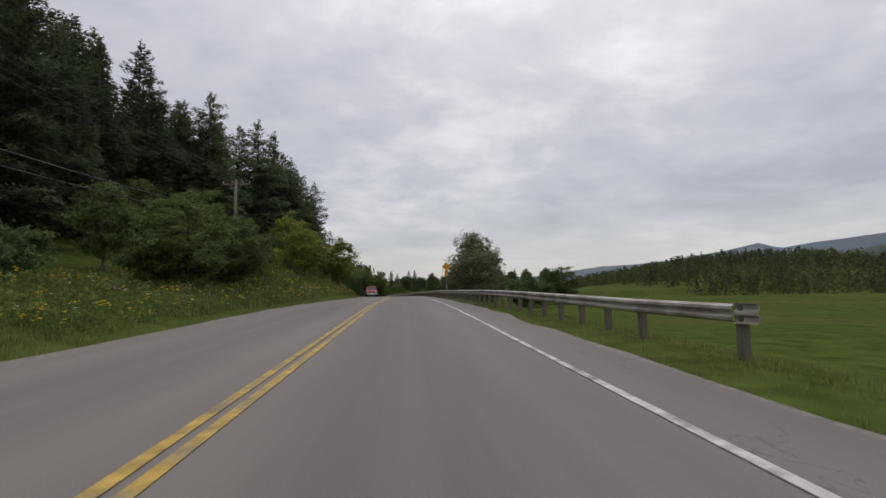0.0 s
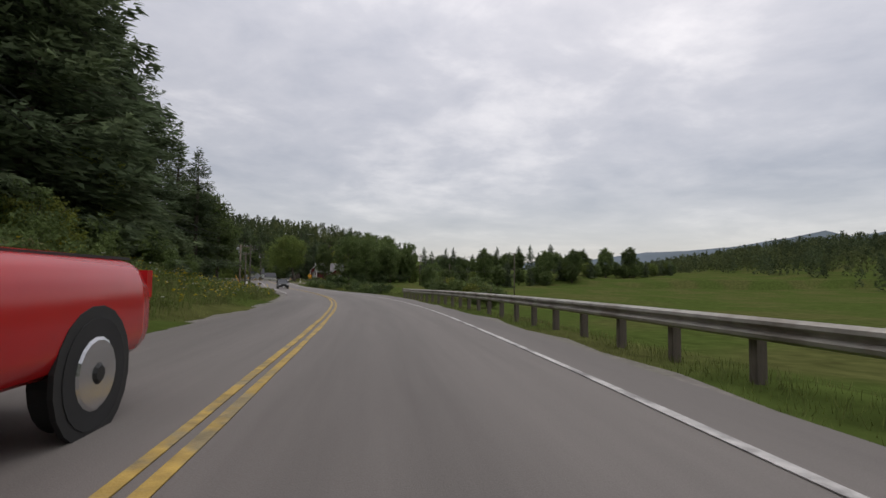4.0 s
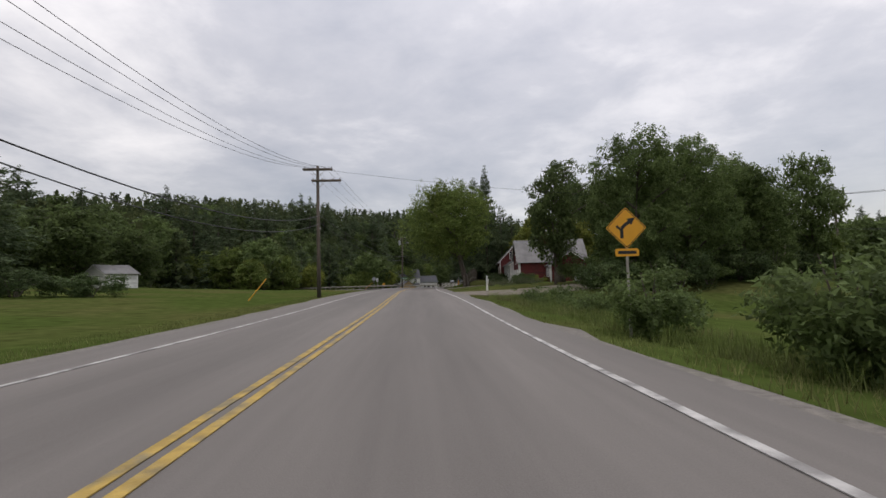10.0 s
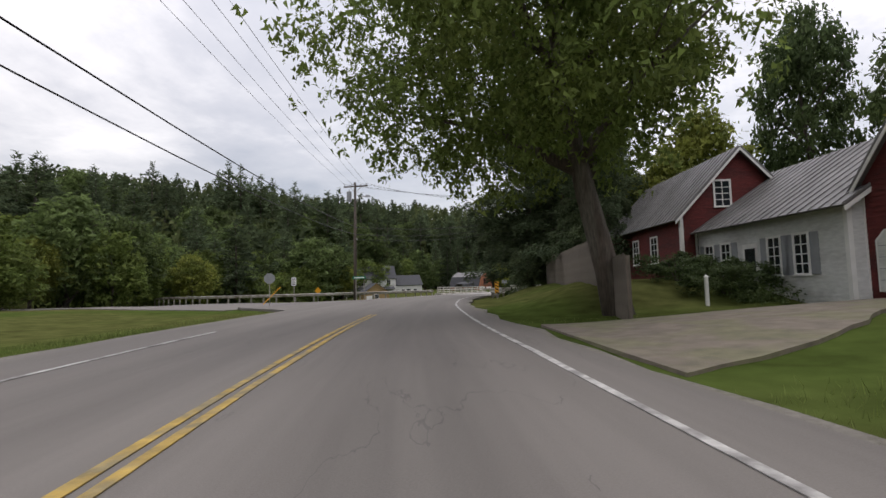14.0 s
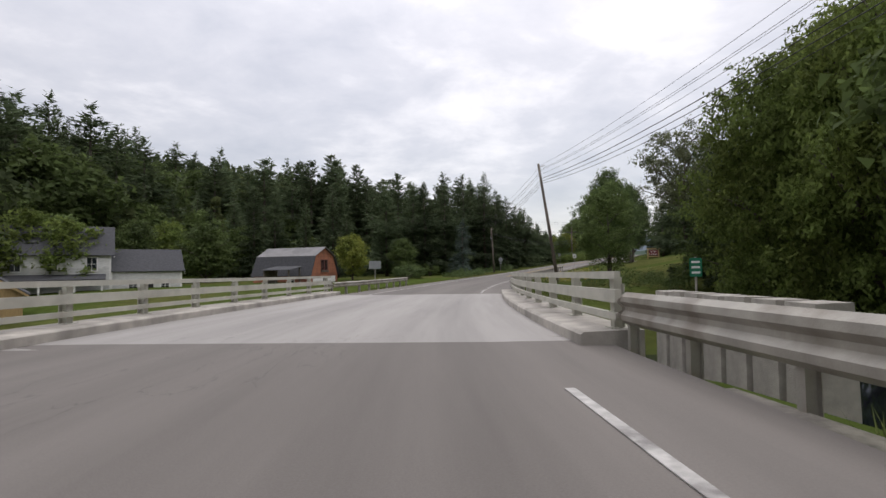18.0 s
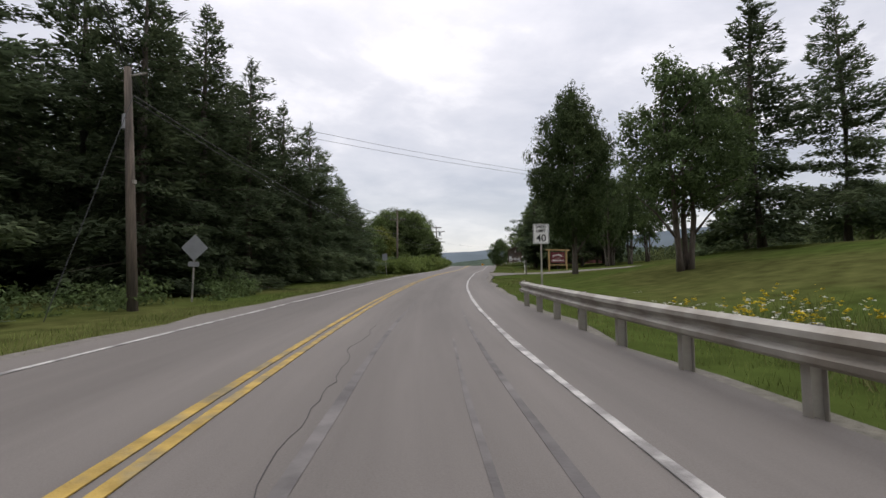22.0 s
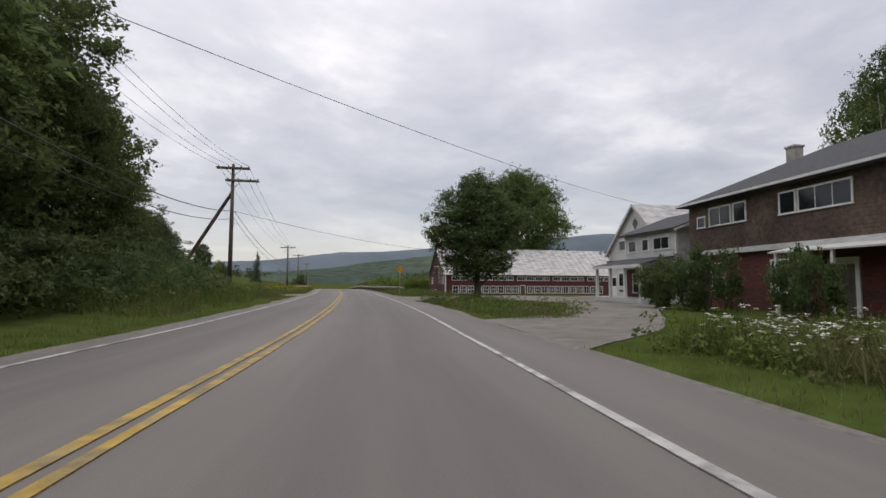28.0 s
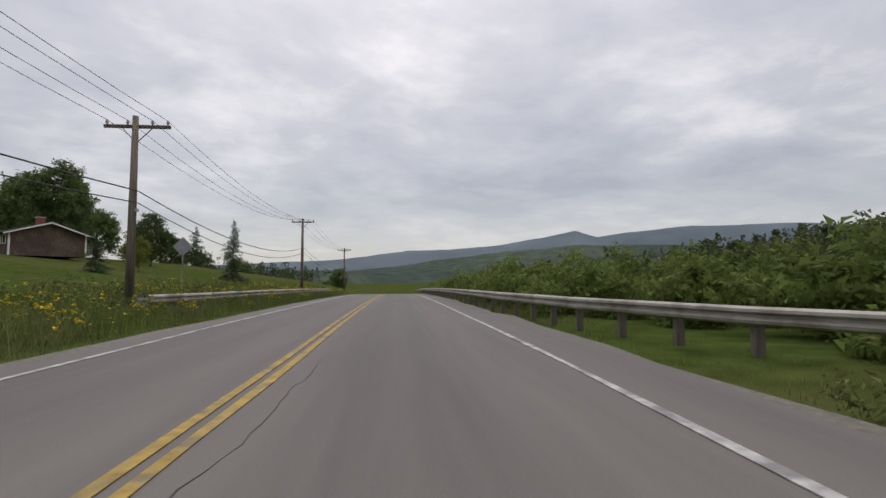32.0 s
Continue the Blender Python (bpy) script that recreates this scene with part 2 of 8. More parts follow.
SPRUCE_BLUE = material("blue_spruce_needles", (0.095, 0.125, 0.105), 0.9, vary=0.3, scale=0.9, bump=0, island=0.35, through_light=0.2, spec=0.15)
LEAF = material("summer_leaves", (0.118, 0.158, 0.054), 0.75, vary=0.3, scale=0.8, bump=0, object_vary=0.3, island=0.4, second=(0.098, 0.135, 0.048), blend_scale=0.22, through_light=0.48, spec=0.2)
LEAF_DARK = material("maple_leaves", (0.082, 0.118, 0.046), 0.75, vary=0.3, scale=0.8, bump=0, object_vary=0.25, island=0.4, second=(0.102, 0.138, 0.052), blend_scale=0.25, through_light=0.45, spec=0.2)
LEAF_GOLD = material("golden_green_leaves", (0.140, 0.185, 0.050), 0.75, vary=0.3, scale=0.8, bump=0, object_vary=0.2, island=0.4, second=(0.125, 0.155, 0.040), blend_scale=0.3, through_light=0.55, spec=0.2)
LEAF_LIGHT = material("young_bright_leaves", (0.215, 0.235, 0.050), 0.75, vary=0.3, scale=0.8, bump=0, object_vary=0.2, island=0.4, second=(0.150, 0.180, 0.042), blend_scale=0.3, through_light=0.4, spec=0.2)
LEAF_GREY = material("silvery_leaves", (0.16, 0.175, 0.10), 0.75, vary=0.3, scale=0.8, bump=0, island=0.4, second=(0.12, 0.135, 0.07), blend_scale=0.3, through_light=0.35, spec=0.2)
FAR_WOOD = material("distant_forest", (0.066, 0.086, 0.042), 0.95, vary=0.4, scale=0.08, bump=0, island=0.3, second=(0.100, 0.118, 0.048), blend_scale=0.03, through_light=0.4, spec=0.1)
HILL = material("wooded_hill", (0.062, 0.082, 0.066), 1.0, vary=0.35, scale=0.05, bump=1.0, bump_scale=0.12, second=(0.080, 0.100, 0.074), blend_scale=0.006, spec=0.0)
# The pale blue is distance haze, put into the mountains' base colour.
MOUNTAIN = material("haze_tinted_mountain", (0.150, 0.180, 0.205), 1.0, vary=0.2, scale=0.008, bump=0, second=(0.125, 0.152, 0.172), blend_scale=0.004, spec=0.0)
GRASS = material("verge_grass", (0.130, 0.160, 0.045), 0.85, vary=0.3, scale=0.5, bump=0, island=0.4, second=(0.165, 0.165, 0.062), blend_scale=0.15, through_light=0.35, spec=0.15)
WEED = material("tall_weeds", (0.120, 0.155, 0.042), 0.85, vary=0.3, scale=0.5, bump=0, island=0.45, second=(0.150, 0.150, 0.062), blend=(0.5, 0.65), blend_scale=0.3, through_light=0.35, spec=0.15)
GOLD = material("goldenrod_flowers", (0.55, 0.42, 0.02), 0.8, vary=0.2, bump=0, island=0.3, through_light=0.2)
LACE = material("white_umbel_flowers", (0.68, 0.68, 0.62), 0.8, vary=0.15, bump=0, island=0.2, through_light=0.2)
RED_BOARD = material("red_barn_boards", (0.125, 0.022, 0.020), 0.85, vary=0.3, scale=3, bump=0.4, stretch=(1, 1, 4), second=(0.088, 0.021, 0.020), blend_scale=0.5, island=0.12)
RED_OLD = material("faded_red_boards", (0.115, 0.030, 0.027), 0.9, vary=0.4, scale=2.5, bump=0.5, stretch=(1, 1, 5), second=(0.080, 0.034, 0.030), blend_scale=0.6, island=0.12)
ORANGE_BOARD = material("orange_brown_boards", (0.33, 0.13, 0.07), 0.9, vary=0.25, scale=3, bump=0.4, stretch=(3, 3, 1), second=(0.25, 0.10, 0.06), island=0.12)
WHITE_PAINT = material("white_paint", (0.76, 0.75, 0.72), 0.7, vary=0.1, scale=2, bump=0.15, second=(0.62, 0.61, 0.58), blend=(0.55, 0.8))
WHITE_BOARD = material("white_clapboard", (0.62, 0.62, 0.60), 0.8, vary=0.15, scale=3, bump=0.25, second=(0.46, 0.45, 0.43), blend=(0.5, 0.8), stretch=(1, 1, 4), island=0.12)
BROWN_SHINGLE = material("brown_cedar_shingles", (0.085, 0.06, 0.048), 0.95, vary=0.45, scale=6, bump=0.7, bump_scale=18, second=(0.13, 0.095, 0.07))
ROOF_METAL = material("grey_metal_roof", (0.175, 0.168, 0.165), 0.45, 0.25, vary=0.18, scale=1.5, bump=0.1, second=(0.13, 0.125, 0.122))
ROOF_OLD = material("weathered_tin_roof", (0.45, 0.44, 0.43), 0.5, 0.2, vary=0.25, scale=1.2, bump=0.1, second=(0.30, 0.28, 0.265), blend=(0.45, 0.7), blend_scale=0.9, stretch=(1, 3, 1))
ROOF_DARK = material("dark_asphalt_shingles", (0.055, 0.056, 0.062), 0.95, vary=0.35, scale=5, bump=0.6, bump_scale=22)
GLASS = material("window_glass", (0.016, 0.02, 0.024), 0.08, vary=0.3, scale=0.7, bump=0)
SIGN_YELLOW = material("yellow_sign_sheeting", (0.72, 0.34, 0.012), 0.5, vary=0.06, bump=0)
SIGN_WHITE = material("white_sign_sheeting", (0.72, 0.72, 0.70), 0.5, vary=0.06, bump=0)
SIGN_GREEN = material("green_sign_sheeting", (0.015, 0.16, 0.085), 0.5, vary=0.06, bump=0)
SIGN_BACK = material("bare_sign_aluminium", (0.30, 0.31, 0.32), 0.5, 0.4, vary=0.12, bump=0)
SIGN_BLACK = material("black_sign_ink", (0.012, 0.012, 0.012), 0.6, vary=0.05, bump=0)
MAROON = material("maroon_sign_paint", (0.12, 0.018, 0.022), 0.7, vary=0.15, bump=0.1)
SIGN_WOOD = material("honey_sign_timber", (0.36, 0.25, 0.11), 0.8, vary=0.25, scale=4, bump=0.3, stretch=(4, 4, 0.6))
CAR_RED = material("red_car_paint", (0.42, 0.012, 0.014), 0.22, vary=0.05, bump=0)
CAR_BLACK = material("black_car_paint", (0.012, 0.013, 0.015), 0.32, vary=0.1, bump=0, spec=0.35)
CAR_GREY = material("dark_grey_car_paint", (0.055, 0.06, 0.065), 0.25, vary=0.1, bump=0)
RUBBER = material("tyre_rubber", (0.018, 0.018, 0.018), 0.9, vary=0.2, bump=0)
CHROME = material("chrome", (0.55, 0.55, 0.56), 0.2, 0.9, vary=0.1, bump=0)
LAMP_LENS = material("clear_lamp_lens", (0.65, 0.65, 0.66), 0.15, vary=0.1, bump=0)
BRICK = material("red_brick", (0.23, 0.075, 0.05), 0.95, vary=0.3, scale=8, bump=0.5)

# ---- the route: x, y and height of the right-hand lane's middle, every 24 m ----
ROUTE = [
    (0.00, -0.00, -1.12), (-1.78, 23.93, -0.54), (-3.75, 47.85, -0.27), (-6.25, 71.71, -0.13), (-10.19, 95.38, -0.22),
    (-15.51, 118.78, -0.52), (-23.06, 141.55, -0.92), (-32.17, 163.75, -1.22), (-42.34, 185.49, -1.34), (-52.62, 207.17, -1.38),
    (-62.70, 228.95, -1.14), (-72.79, 250.72, -1.06), (-81.90, 272.92, -1.04), (-88.64, 295.94, -1.11), (-91.56, 319.73, -1.37),
    (-90.49, 343.68, -1.62), (-85.96, 367.23, -1.61), (-78.71, 390.10, -1.27), (-69.03, 412.04, -0.41), (-57.65, 433.18, 0.61),
    (-45.17, 453.71, 1.60), (-32.83, 474.24, 2.97), (-21.67, 495.49, 2.96), (-11.62, 517.28, 2.88), (-2.19, 539.35, 2.80),
    (6.65, 561.67, 2.82),
]
knots = [(ROUTE[0][0] + 1.78 * k, ROUTE[0][1] - 23.93 * k, ROUTE[0][2] - 0.3 * k) for k in (4, 3, 2, 1)] + list(ROUTE)
knots += [(6.65 + 8.84 * k, 561.67 + 22.32 * k, 2.82 - 0.02 * k - 0.10 * k * k) for k in range(1, 9)]
KN = np.array(knots)


def smooth_route():
    out = []
    for i in range(1, len(KN) - 2):
        p0, p1, p2, p3 = KN[i - 1:i + 3]
        for u in np.arange(0, 1, 1 / 48):
            out.append(0.5 * (2 * p1 + (p2 - p0) * u + (2 * p0 - 5 * p1 + 4 * p2 - p3) * u * u + (3 * p1 - p0 - 3 * p2 + p3) * u ** 3))
    return np.array(out)


RT = smooth_route()
RS = np.r_[0, np.cumsum(np.hypot(*np.diff(RT[:, :2], axis=0).T))]
RS -= RS[np.argmin(np.hypot(RT[:, 0], RT[:, 1]))]
RA = np.unwrap(np.arctan2(np.gradient(RT[:, 1]), np.gradient(RT[:, 0])))


def rz(s):
    return np.interp(s, RS, RT[:, 2])


def heading(s):
    """The road's direction, in degrees from +y to the left."""
    return math.degrees(float(np.interp(s, RS, RA))) - 90


def plan(s, d):
    """x and y of a place s metres along the lane and d metres to its right; past the ends, straight on."""
    a = np.interp(s, RS, RA)
    over = np.maximum(np.asarray(s) - RS[-1], 0) + np.minimum(np.asarray(s) - RS[0], 0)
    return (np.interp(s, RS, RT[:, 0]) + d * np.sin(a) + over * np.cos(a), np.interp(s, RS, RT[:, 1]) - d * np.cos(a) + over * np.sin(a))


def along(x, y):
    """s and d of many places."""
    x, y = np.atleast_1d(x).astype(float), np.atleast_1d(y).astype(float)
    s, d = np.empty_like(x), np.empty_like(x)
    pts = RT[::8, :2]
    for k in range(0, len(x), 4000):
        dx, dy = x[k:k + 4000, None] - pts[:, 0], y[k:k + 4000, None] - pts[:, 1]
        i = np.argmin(dx * dx + dy * dy, 1)
        a = RA[::8][i]
        ox, oy = x[k:k + 4000] - pts[i, 0], y[k:k + 4000] - pts[i, 1]
        s[k:k + 4000] = RS[::8][i] + ox * np.cos(a) + oy * np.sin(a)
        d[k:k + 4000] = ox * np.sin(a) - oy * np.cos(a)
    return s, d


def step(x, a, b):
    u = np.clip((np.asarray(x, float) - a) / (b - a), 0, 1)
    return u * u * (3 - 2 * u)


def window(s, a, b, soft):
    return step(s, a - soft, a + soft) * (1 - step(s, b - soft, b + soft))


def left_edge(s):
    """Where the asphalt ends on the left."""
    return np.interp(s, (30, 78, 110, 141, 160, 197, 229, 279, 298, 340, 360, 398, 428, 447, 480, 521, 556, 590),
                     (-5.65, -4.65, -4.65, -4.85, -5.6, -6.7, -6.2, -7.5, -7.2, -7.0, -6.6, -5.9, -4.75, -4.65, -4.7, -4.9, -5.2, -5.15))


def bank(s, d, x, y):
    """Height of the ground over the road's level."""
    left, right = np.maximum(left_edge(s) - 0.5 - d, 0), np.maximum(d - 4.0, 0)
    h = -0.16 + 0 * s
    # wooded bank at the start, the lawns, the low hill with the long house
    h = h + np.minimum(left, 45) * (0.17 * window(s, -90, 40, 18) + 0.42 * window(s, 40, 118, 18) + 0.16 * window(s, 118, 150, 14))
    h = h + np.minimum(np.maximum(left - 6, 0), 70) * 0.045 * window(s, 168, 300, 15)
    h = h + np.minimum(left, 9) * 0.20 * window(s, 528, 560, 8)
    h = h + np.minimum(np.maximum(left - 3, 0), 38) * 0.145 * window(s, 596, 720, 18)
    # falling away outside the rails, the field, the rising lawns of the camp
    h = h - np.minimum(np.maximum(right - 1.6, 0), 4) * 0.18 * window(s, -30, 143, 8)
    h = h - np.minimum(right, 3) * 0.16 * window(s, 160, 245, 8)
    h = h + np.minimum(right, 10) * 0.062 * window(s, 256, 286, 6) + np.minimum(right, 3.6) * 0.34 * window(s, 289, 312, 3)
    h = h + np.minimum(np.maximum(right - 3, 0), 14) * 0.12 * window(s, 380, 446, 10)
    h = h + np.minimum(np.maximum(right - 6, 0), 80) * 0.055 * window(s, 385, 500, 20) * (1 - step(d, 100, 150))
    h = h - np.minimum(right, 5) * 0.05 * window(s, 372, 418, 6)
    h = h - np.minimum(np.maximum(right - 2, 0), 25) * 0.05 * window(s, 596, 720, 15)
    # the field lies lower than the road
    h = h - 2.3 * step(right, 3, 28) * np.maximum(window(s, 158, 244, 12), window(s, 150, 330, 15) * step(d, 40, 55)) * (1 - step(d, 180, 260))
    # the brook under the bridge
    off = 1 - window(d, -7.6, 3.6, 0.8)
    h = h - 3.2 * window(s, 341, 356, 5.0) * off * (1 - step(np.abs(d), 70, 120))
    h = h - 1.0 * window(s, 322, 368, 6.0) * (1 - step(d, -9.6, -7.6)) * (1 - step(np.abs(d), 60, 110))
    h = h - 1.0 * window(s, 322, 366, 6.0) * step(d, 3.6, 7.0) * (1 - step(np.abs(d), 60, 110))
    # hills
    for cx, cy, w, k in ((-310, 440, 100, 23), (-390, 590, 130, 42), (-300, 300, 80, 13), (-150, 100, 60, 20), (-190, 660, 90, 26), (330, 500, 95, 24), (300, 620, 70, 12)):
        h = h + k * np.exp(-((x - cx) ** 2 + (y - cy) ** 2) / (2 * w * w)) * step(np.abs(d), 45, 130)
    return h


def ground_at(s, d):
    """Height of the ground at s, d (scalars)."""
    x, y = plan(s, d)
    lumps = 0.16 * noise.noise((float(x) * 0.11, float(y) * 0.11, 0.0)) * (1 - float(window(d, -9, 5.5, 1.5)))
    return float(rz(s) + bank(np.array(float(s)), np.array(float(d)), x, y)) + lumps


def at(s, d, up=0.0, turn=0.0, ground=True):
    """A pose on the ground beside the road; turn 0 faces along it (local +y ahead, +x to the right)."""
    x, y = plan(s, d)
    z = ground_at(s, d) if ground else float(rz(s))
    return pose(float(x), float(y), z + up, 0, 0, heading(s) + turn)


class Shape:
    """Collects vertices and faces of one mesh."""

    def __init__(self):
        self.v, self.f = [], []

    def add(self, vs, fs):
        k = len(self.v)
        self.v += [tuple(p) for p in vs]
        self.f += [tuple(i + k for i in q) for q in fs]
        return self

    def box(self, x0, y0, z0, x1, y1, z1):
        return self.add([(x0, y0, z0), (x1, y0, z0), (x1, y1, z0), (x0, y1, z0), (x0, y0, z1), (x1, y0, z1), (x1, y1, z1), (x0, y1, z1)],
                        [(3, 2, 1, 0), (4, 5, 6, 7), (0, 1, 5, 4), (1, 2, 6, 5), (2, 3, 7, 6), (3, 0, 4, 7)])

    def hull(self, low, high):
        """A solid between two rings of equal count."""
        n = len(low)
        return self.add(list(low) + list(high), [tuple(range(n))[::-1], tuple(range(n, 2 * n))] + [(i, (i + 1) % n, n + (i + 1) % n, n + i) for i in range(n)])

    def prism(self, ring, axis, a, b):
        """A ring of (u, v) pushed along axis 'x', 'y' or 'z' from a to b."""
        def lift(u, v, w):
            return {"x": (w, u, v), "y": (u, w, v), "z": (u, v, w)}[axis]
        return self.hull([lift(u, v, a) for u, v in ring], [lift(u, v, b) for u, v in ring])

    def rod(self, p, q, r, r2=None, n=8):
        p, q = Vector(p), Vector(q)
        a = (q - p).normalized()
        u = a.orthogonal().normalized()
        w = a.cross(u)
        ring = [(math.cos(t), math.sin(t)) for t in (2 * math.pi * i / n for i in range(n))]
        r2 = r if r2 is None else r2
        return self.hull([p + (u * c + w * e) * r for c, e in ring], [q + (u * c + w * e) * r2 for c, e in ring])

    def tube(self, pts, r, n=4):
        pts = [Vector(p) for p in pts]
        rings = []
        for i, p in enumerate(pts):
            a = (pts[min(i + 1, len(pts) - 1)] - pts[max(i - 1, 0)]).normalized()
            u = a.cross(Vector((0, 0, 1)))
            u = u.normalized() if u.length > 1e-4 else a.orthogonal().normalized()
            w = a.cross(u)
            k = r[i] if isinstance(r, (list, tuple)) else r
            rings.append([p + (u * math.cos(t) + w * math.sin(t)) * k for t in (2 * math.pi * j / n for j in range(n))])
        k = len(self.v)
        self.v += [tuple(q) for ring in rings for q in ring]
        for i in range(len(rings) - 1):
            self.f += [(k + i * n + j, k + i * n + (j + 1) % n, k + (i + 1) * n + (j + 1) % n, k + (i + 1) * n + j) for j in range(n)]
        self.f += [tuple(k + j for j in range(n))[::-1], tuple(k + (len(rings) - 1) * n + j for j in range(n))]
        return self

    def mesh(self, name, mat, smooth=False):
        m = bpy.data.meshes.new(name)
        m.from_pydata(self.v, [], self.f)
        m.materials.append(mat)
        if smooth:
            m.polygons.foreach_set("use_smooth", [True] * len(m.polygons))
        m.update()
        return m


def part(name, shape, mat, parent, label="", smooth=False):
    ob = new(name, shape.mesh(name, mat, smooth))
    ob.parent = parent
    return tagged(ob, label)


def thing(name, m, label, category, group="", kind="", shape=None, mat=None, smooth=False):
    ob = new(name, shape.mesh(name, mat, smooth) if shape else None)
    if not shape:
        ob.empty_display_size = 0.3
    ob.matrix_basis = m
    return tagged(ob, label, category, group, kind)


def structure(name, shape, mat, label, category, smooth=False):
    return thing(name, Matrix(), label, category, kind="structure", shape=shape, mat=mat, smooth=smooth)


# ---- ground ----


def spaced(lo, hi, fine_lo, fine_hi, cell):
    inner = list(np.arange(fine_lo, fine_hi + 0.1, cell))
    a, k, g = [], fine_lo, cell
    while k > lo:
        g *= 1.22
        k -= g
        a.append(k)
    b, k, g = [], fine_hi, cell
    while k < hi:
        g *= 1.22
        k += g
        b.append(k)
    return np.array(a[::-1] + inner + b)


gx, gy = spaced(-4200, 4200, -130, 75, 2.2), spaced(-4200, 4600, -40, 640, 2.2)
GX, GY = np.meshgrid(gx, gy)
gs, gd = along(GX.ravel(), GY.ravel())
gz = rz(np.clip(gs, -60, 640)) + bank(gs, gd, GX.ravel(), GY.ravel())
rough = np.array([noise.noise((x * 0.11, y * 0.11, 0.0)) for x, y in zip(GX.ravel(), GY.ravel())])
gz += rough * 0.16 * (1 - window(gd, -9, 5.5, 1.5))
shape = Shape()
shape.v = list(zip(GX.ravel().tolist(), GY.ravel().tolist(), gz.tolist()))
nx = len(gx)
shape.f = [(j * nx + i, j * nx + i + 1, (j + 1) * nx + i + 1, (j + 1) * nx + i) for j in range(len(gy) - 1) for i in range(nx - 1)]
structure("ground", shape, LAWN, "mown and rough green grass on rolling ground", "ground", smooth=True)


def ribbon(name, mat, label, category, s0, s1, d0, d1, up, pitch=2.0, thick=0.3, wobble=(0.0, 0.0), uv=False, parent=None, seed=0.0):
    """A strip laid along the road from s0 to s1, between d0 and d1 (numbers or functions of s)."""
    ss = np.arange(s0, s1 + pitch * 0.5, pitch)
    shape = Shape()
    cols = []
    for s in ss:
        a = d0(s) if callable(d0) else d0
        b = d1(s) if callable(d1) else d1
        a += wobble[0] * noise.noise((s * 0.31, seed, 1.0)) + wobble[0] * 0.5 * noise.noise((s * 1.3, seed, 2.0))
        b += wobble[1] * noise.noise((s * 0.31, seed, 5.0)) + wobble[1] * 0.5 * noise.noise((s * 1.3, seed, 6.0))
        cols.append((s, a, b))
    uvs = []
    for s, a, b in cols:
        z = float(rz(s)) + up
        for d, dz in ((a, -thick), (a, 0), (b, 0), (b, -thick)):
            x, y = plan(s, d)
            shape.v.append((float(x), float(y), z + dz))
            uvs.append((d, s))
    n = len(cols)
    for i in range(n - 1):
        for j in range(3):
            shape.f.append((4 * i + j, 4 * i + j + 1, 4 * i + j + 5, 4 * i + j + 4)[::-1])
    shape.f += [(0, 1, 2, 3), (4 * n - 1, 4 * n - 2, 4 * n - 3, 4 * n - 4)]
    if parent:
        ob = part(name, shape, mat, parent, label)
    else:
        ob = structure(name, shape, mat, label, category)
    if uv:
        layer = ob.data.uv_layers.new(name="road")
        for loop in ob.data.loops:
            layer.data[loop.index].uv = uvs[loop.vertex_index]
    return ob


def table(rows):
    """A function of s through the given (s, d) places."""
    xs, ys = [r[0] for r in rows], [r[1] for r in rows]
    return lambda s: float(np.interp(s, xs, ys))


def beside(line, off):
    return lambda s: line(s) + off


centre_d = table([(30, -1.6), (78, -1.22), (110, -1.45), (141, -1.65), (165, -1.85), (197, -2.0), (229, -1.72), (277, -1.95), (400, -1.75), (430, -1.5), (448, -1.55), (480, -1.75), (521, -1.82), (556, -1.82), (590, -1.55)])
right_d = table([(30, 2.17), (78, 2.45), (110, 2.55), (141, 2.66), (165, 2.35), (197, 1.92), (229, 2.3), (277, 2.1), (297, 1.47), (320, 1.45), (338, 1.4), (360, 1.2), (384, 1.2), (398, 1.4), (428, 1.75), (447, 2.05), (480, 1.9), (521, 1.66), (556, 1.87), (590, 2.3)])
left_d = table([(30, -5.15), (78, -4.4), (141, -4.75), (155, -4.95), (197, -5.5), (229, -4.9), (277, -5.6), (330, -5.4), (360, -5.0), (372, -4.7), (398, -4.95), (428, -4.2), (448, -4.2), (480, -4.4), (521, -4.55), (556, -4.75), (590, -4.6)])


def turnout(s):
    """The asphalt's left edge, which widens where the side road joins."""
    return left_edge(s) - 6.9 * float(window(s, 300, 313, 5)) - 1.8 * float(window(s, 318, 322, 3))


right_edge = table([(30, 3.1), (120, 3.4), (141, 4.4), (151, 4.3), (168, 3.3), (197, 2.7), (229, 2.9), (275, 2.9), (290, 2.2), (298, 1.85), (310, 1.95), (325, 2.4), (338, 2.6), (360, 2.7), (420, 2.9), (440, 3.0), (447, 3.3), (521, 2.8), (556, 2.9), (590, 3.3)])
ribbon("road", ASPHALT, "worn grey asphalt of a two-lane country road", "road", -90, 339.4, turnout, beside(right_edge, 0.22), 0.0, wobble=(0.12, 0.14), uv=True)
ribbon("road_beyond", ASPHALT, "worn grey asphalt of a two-lane country road", "road", 358.6, 740, left_edge, beside(right_edge, 0.22), 0.0, wobble=(0.12, 0.14), uv=True, seed=3.0)
ribbon("bridge_deck", DECK, "pale worn concrete bridge deck", "bridge deck", 339.4, 358.6, -7.0, 2.7, 0.0, pitch=1.5, thick=0.6, uv=True)
for n, (d, s0, s1) in enumerate(((-0.1, -90, 290), (0.1, -90, 290), (-0.1, 400, 740), (0.1, 400, 740))):
    ribbon("centre_line", YELLOW_LINE, "worn yellow centre line", "road marking", s0, s1, beside(centre_d, d - 0.055), beside(centre_d, d + 0.055), 0.012, wobble=(0.025, 0.025), thick=0.008, seed=n)
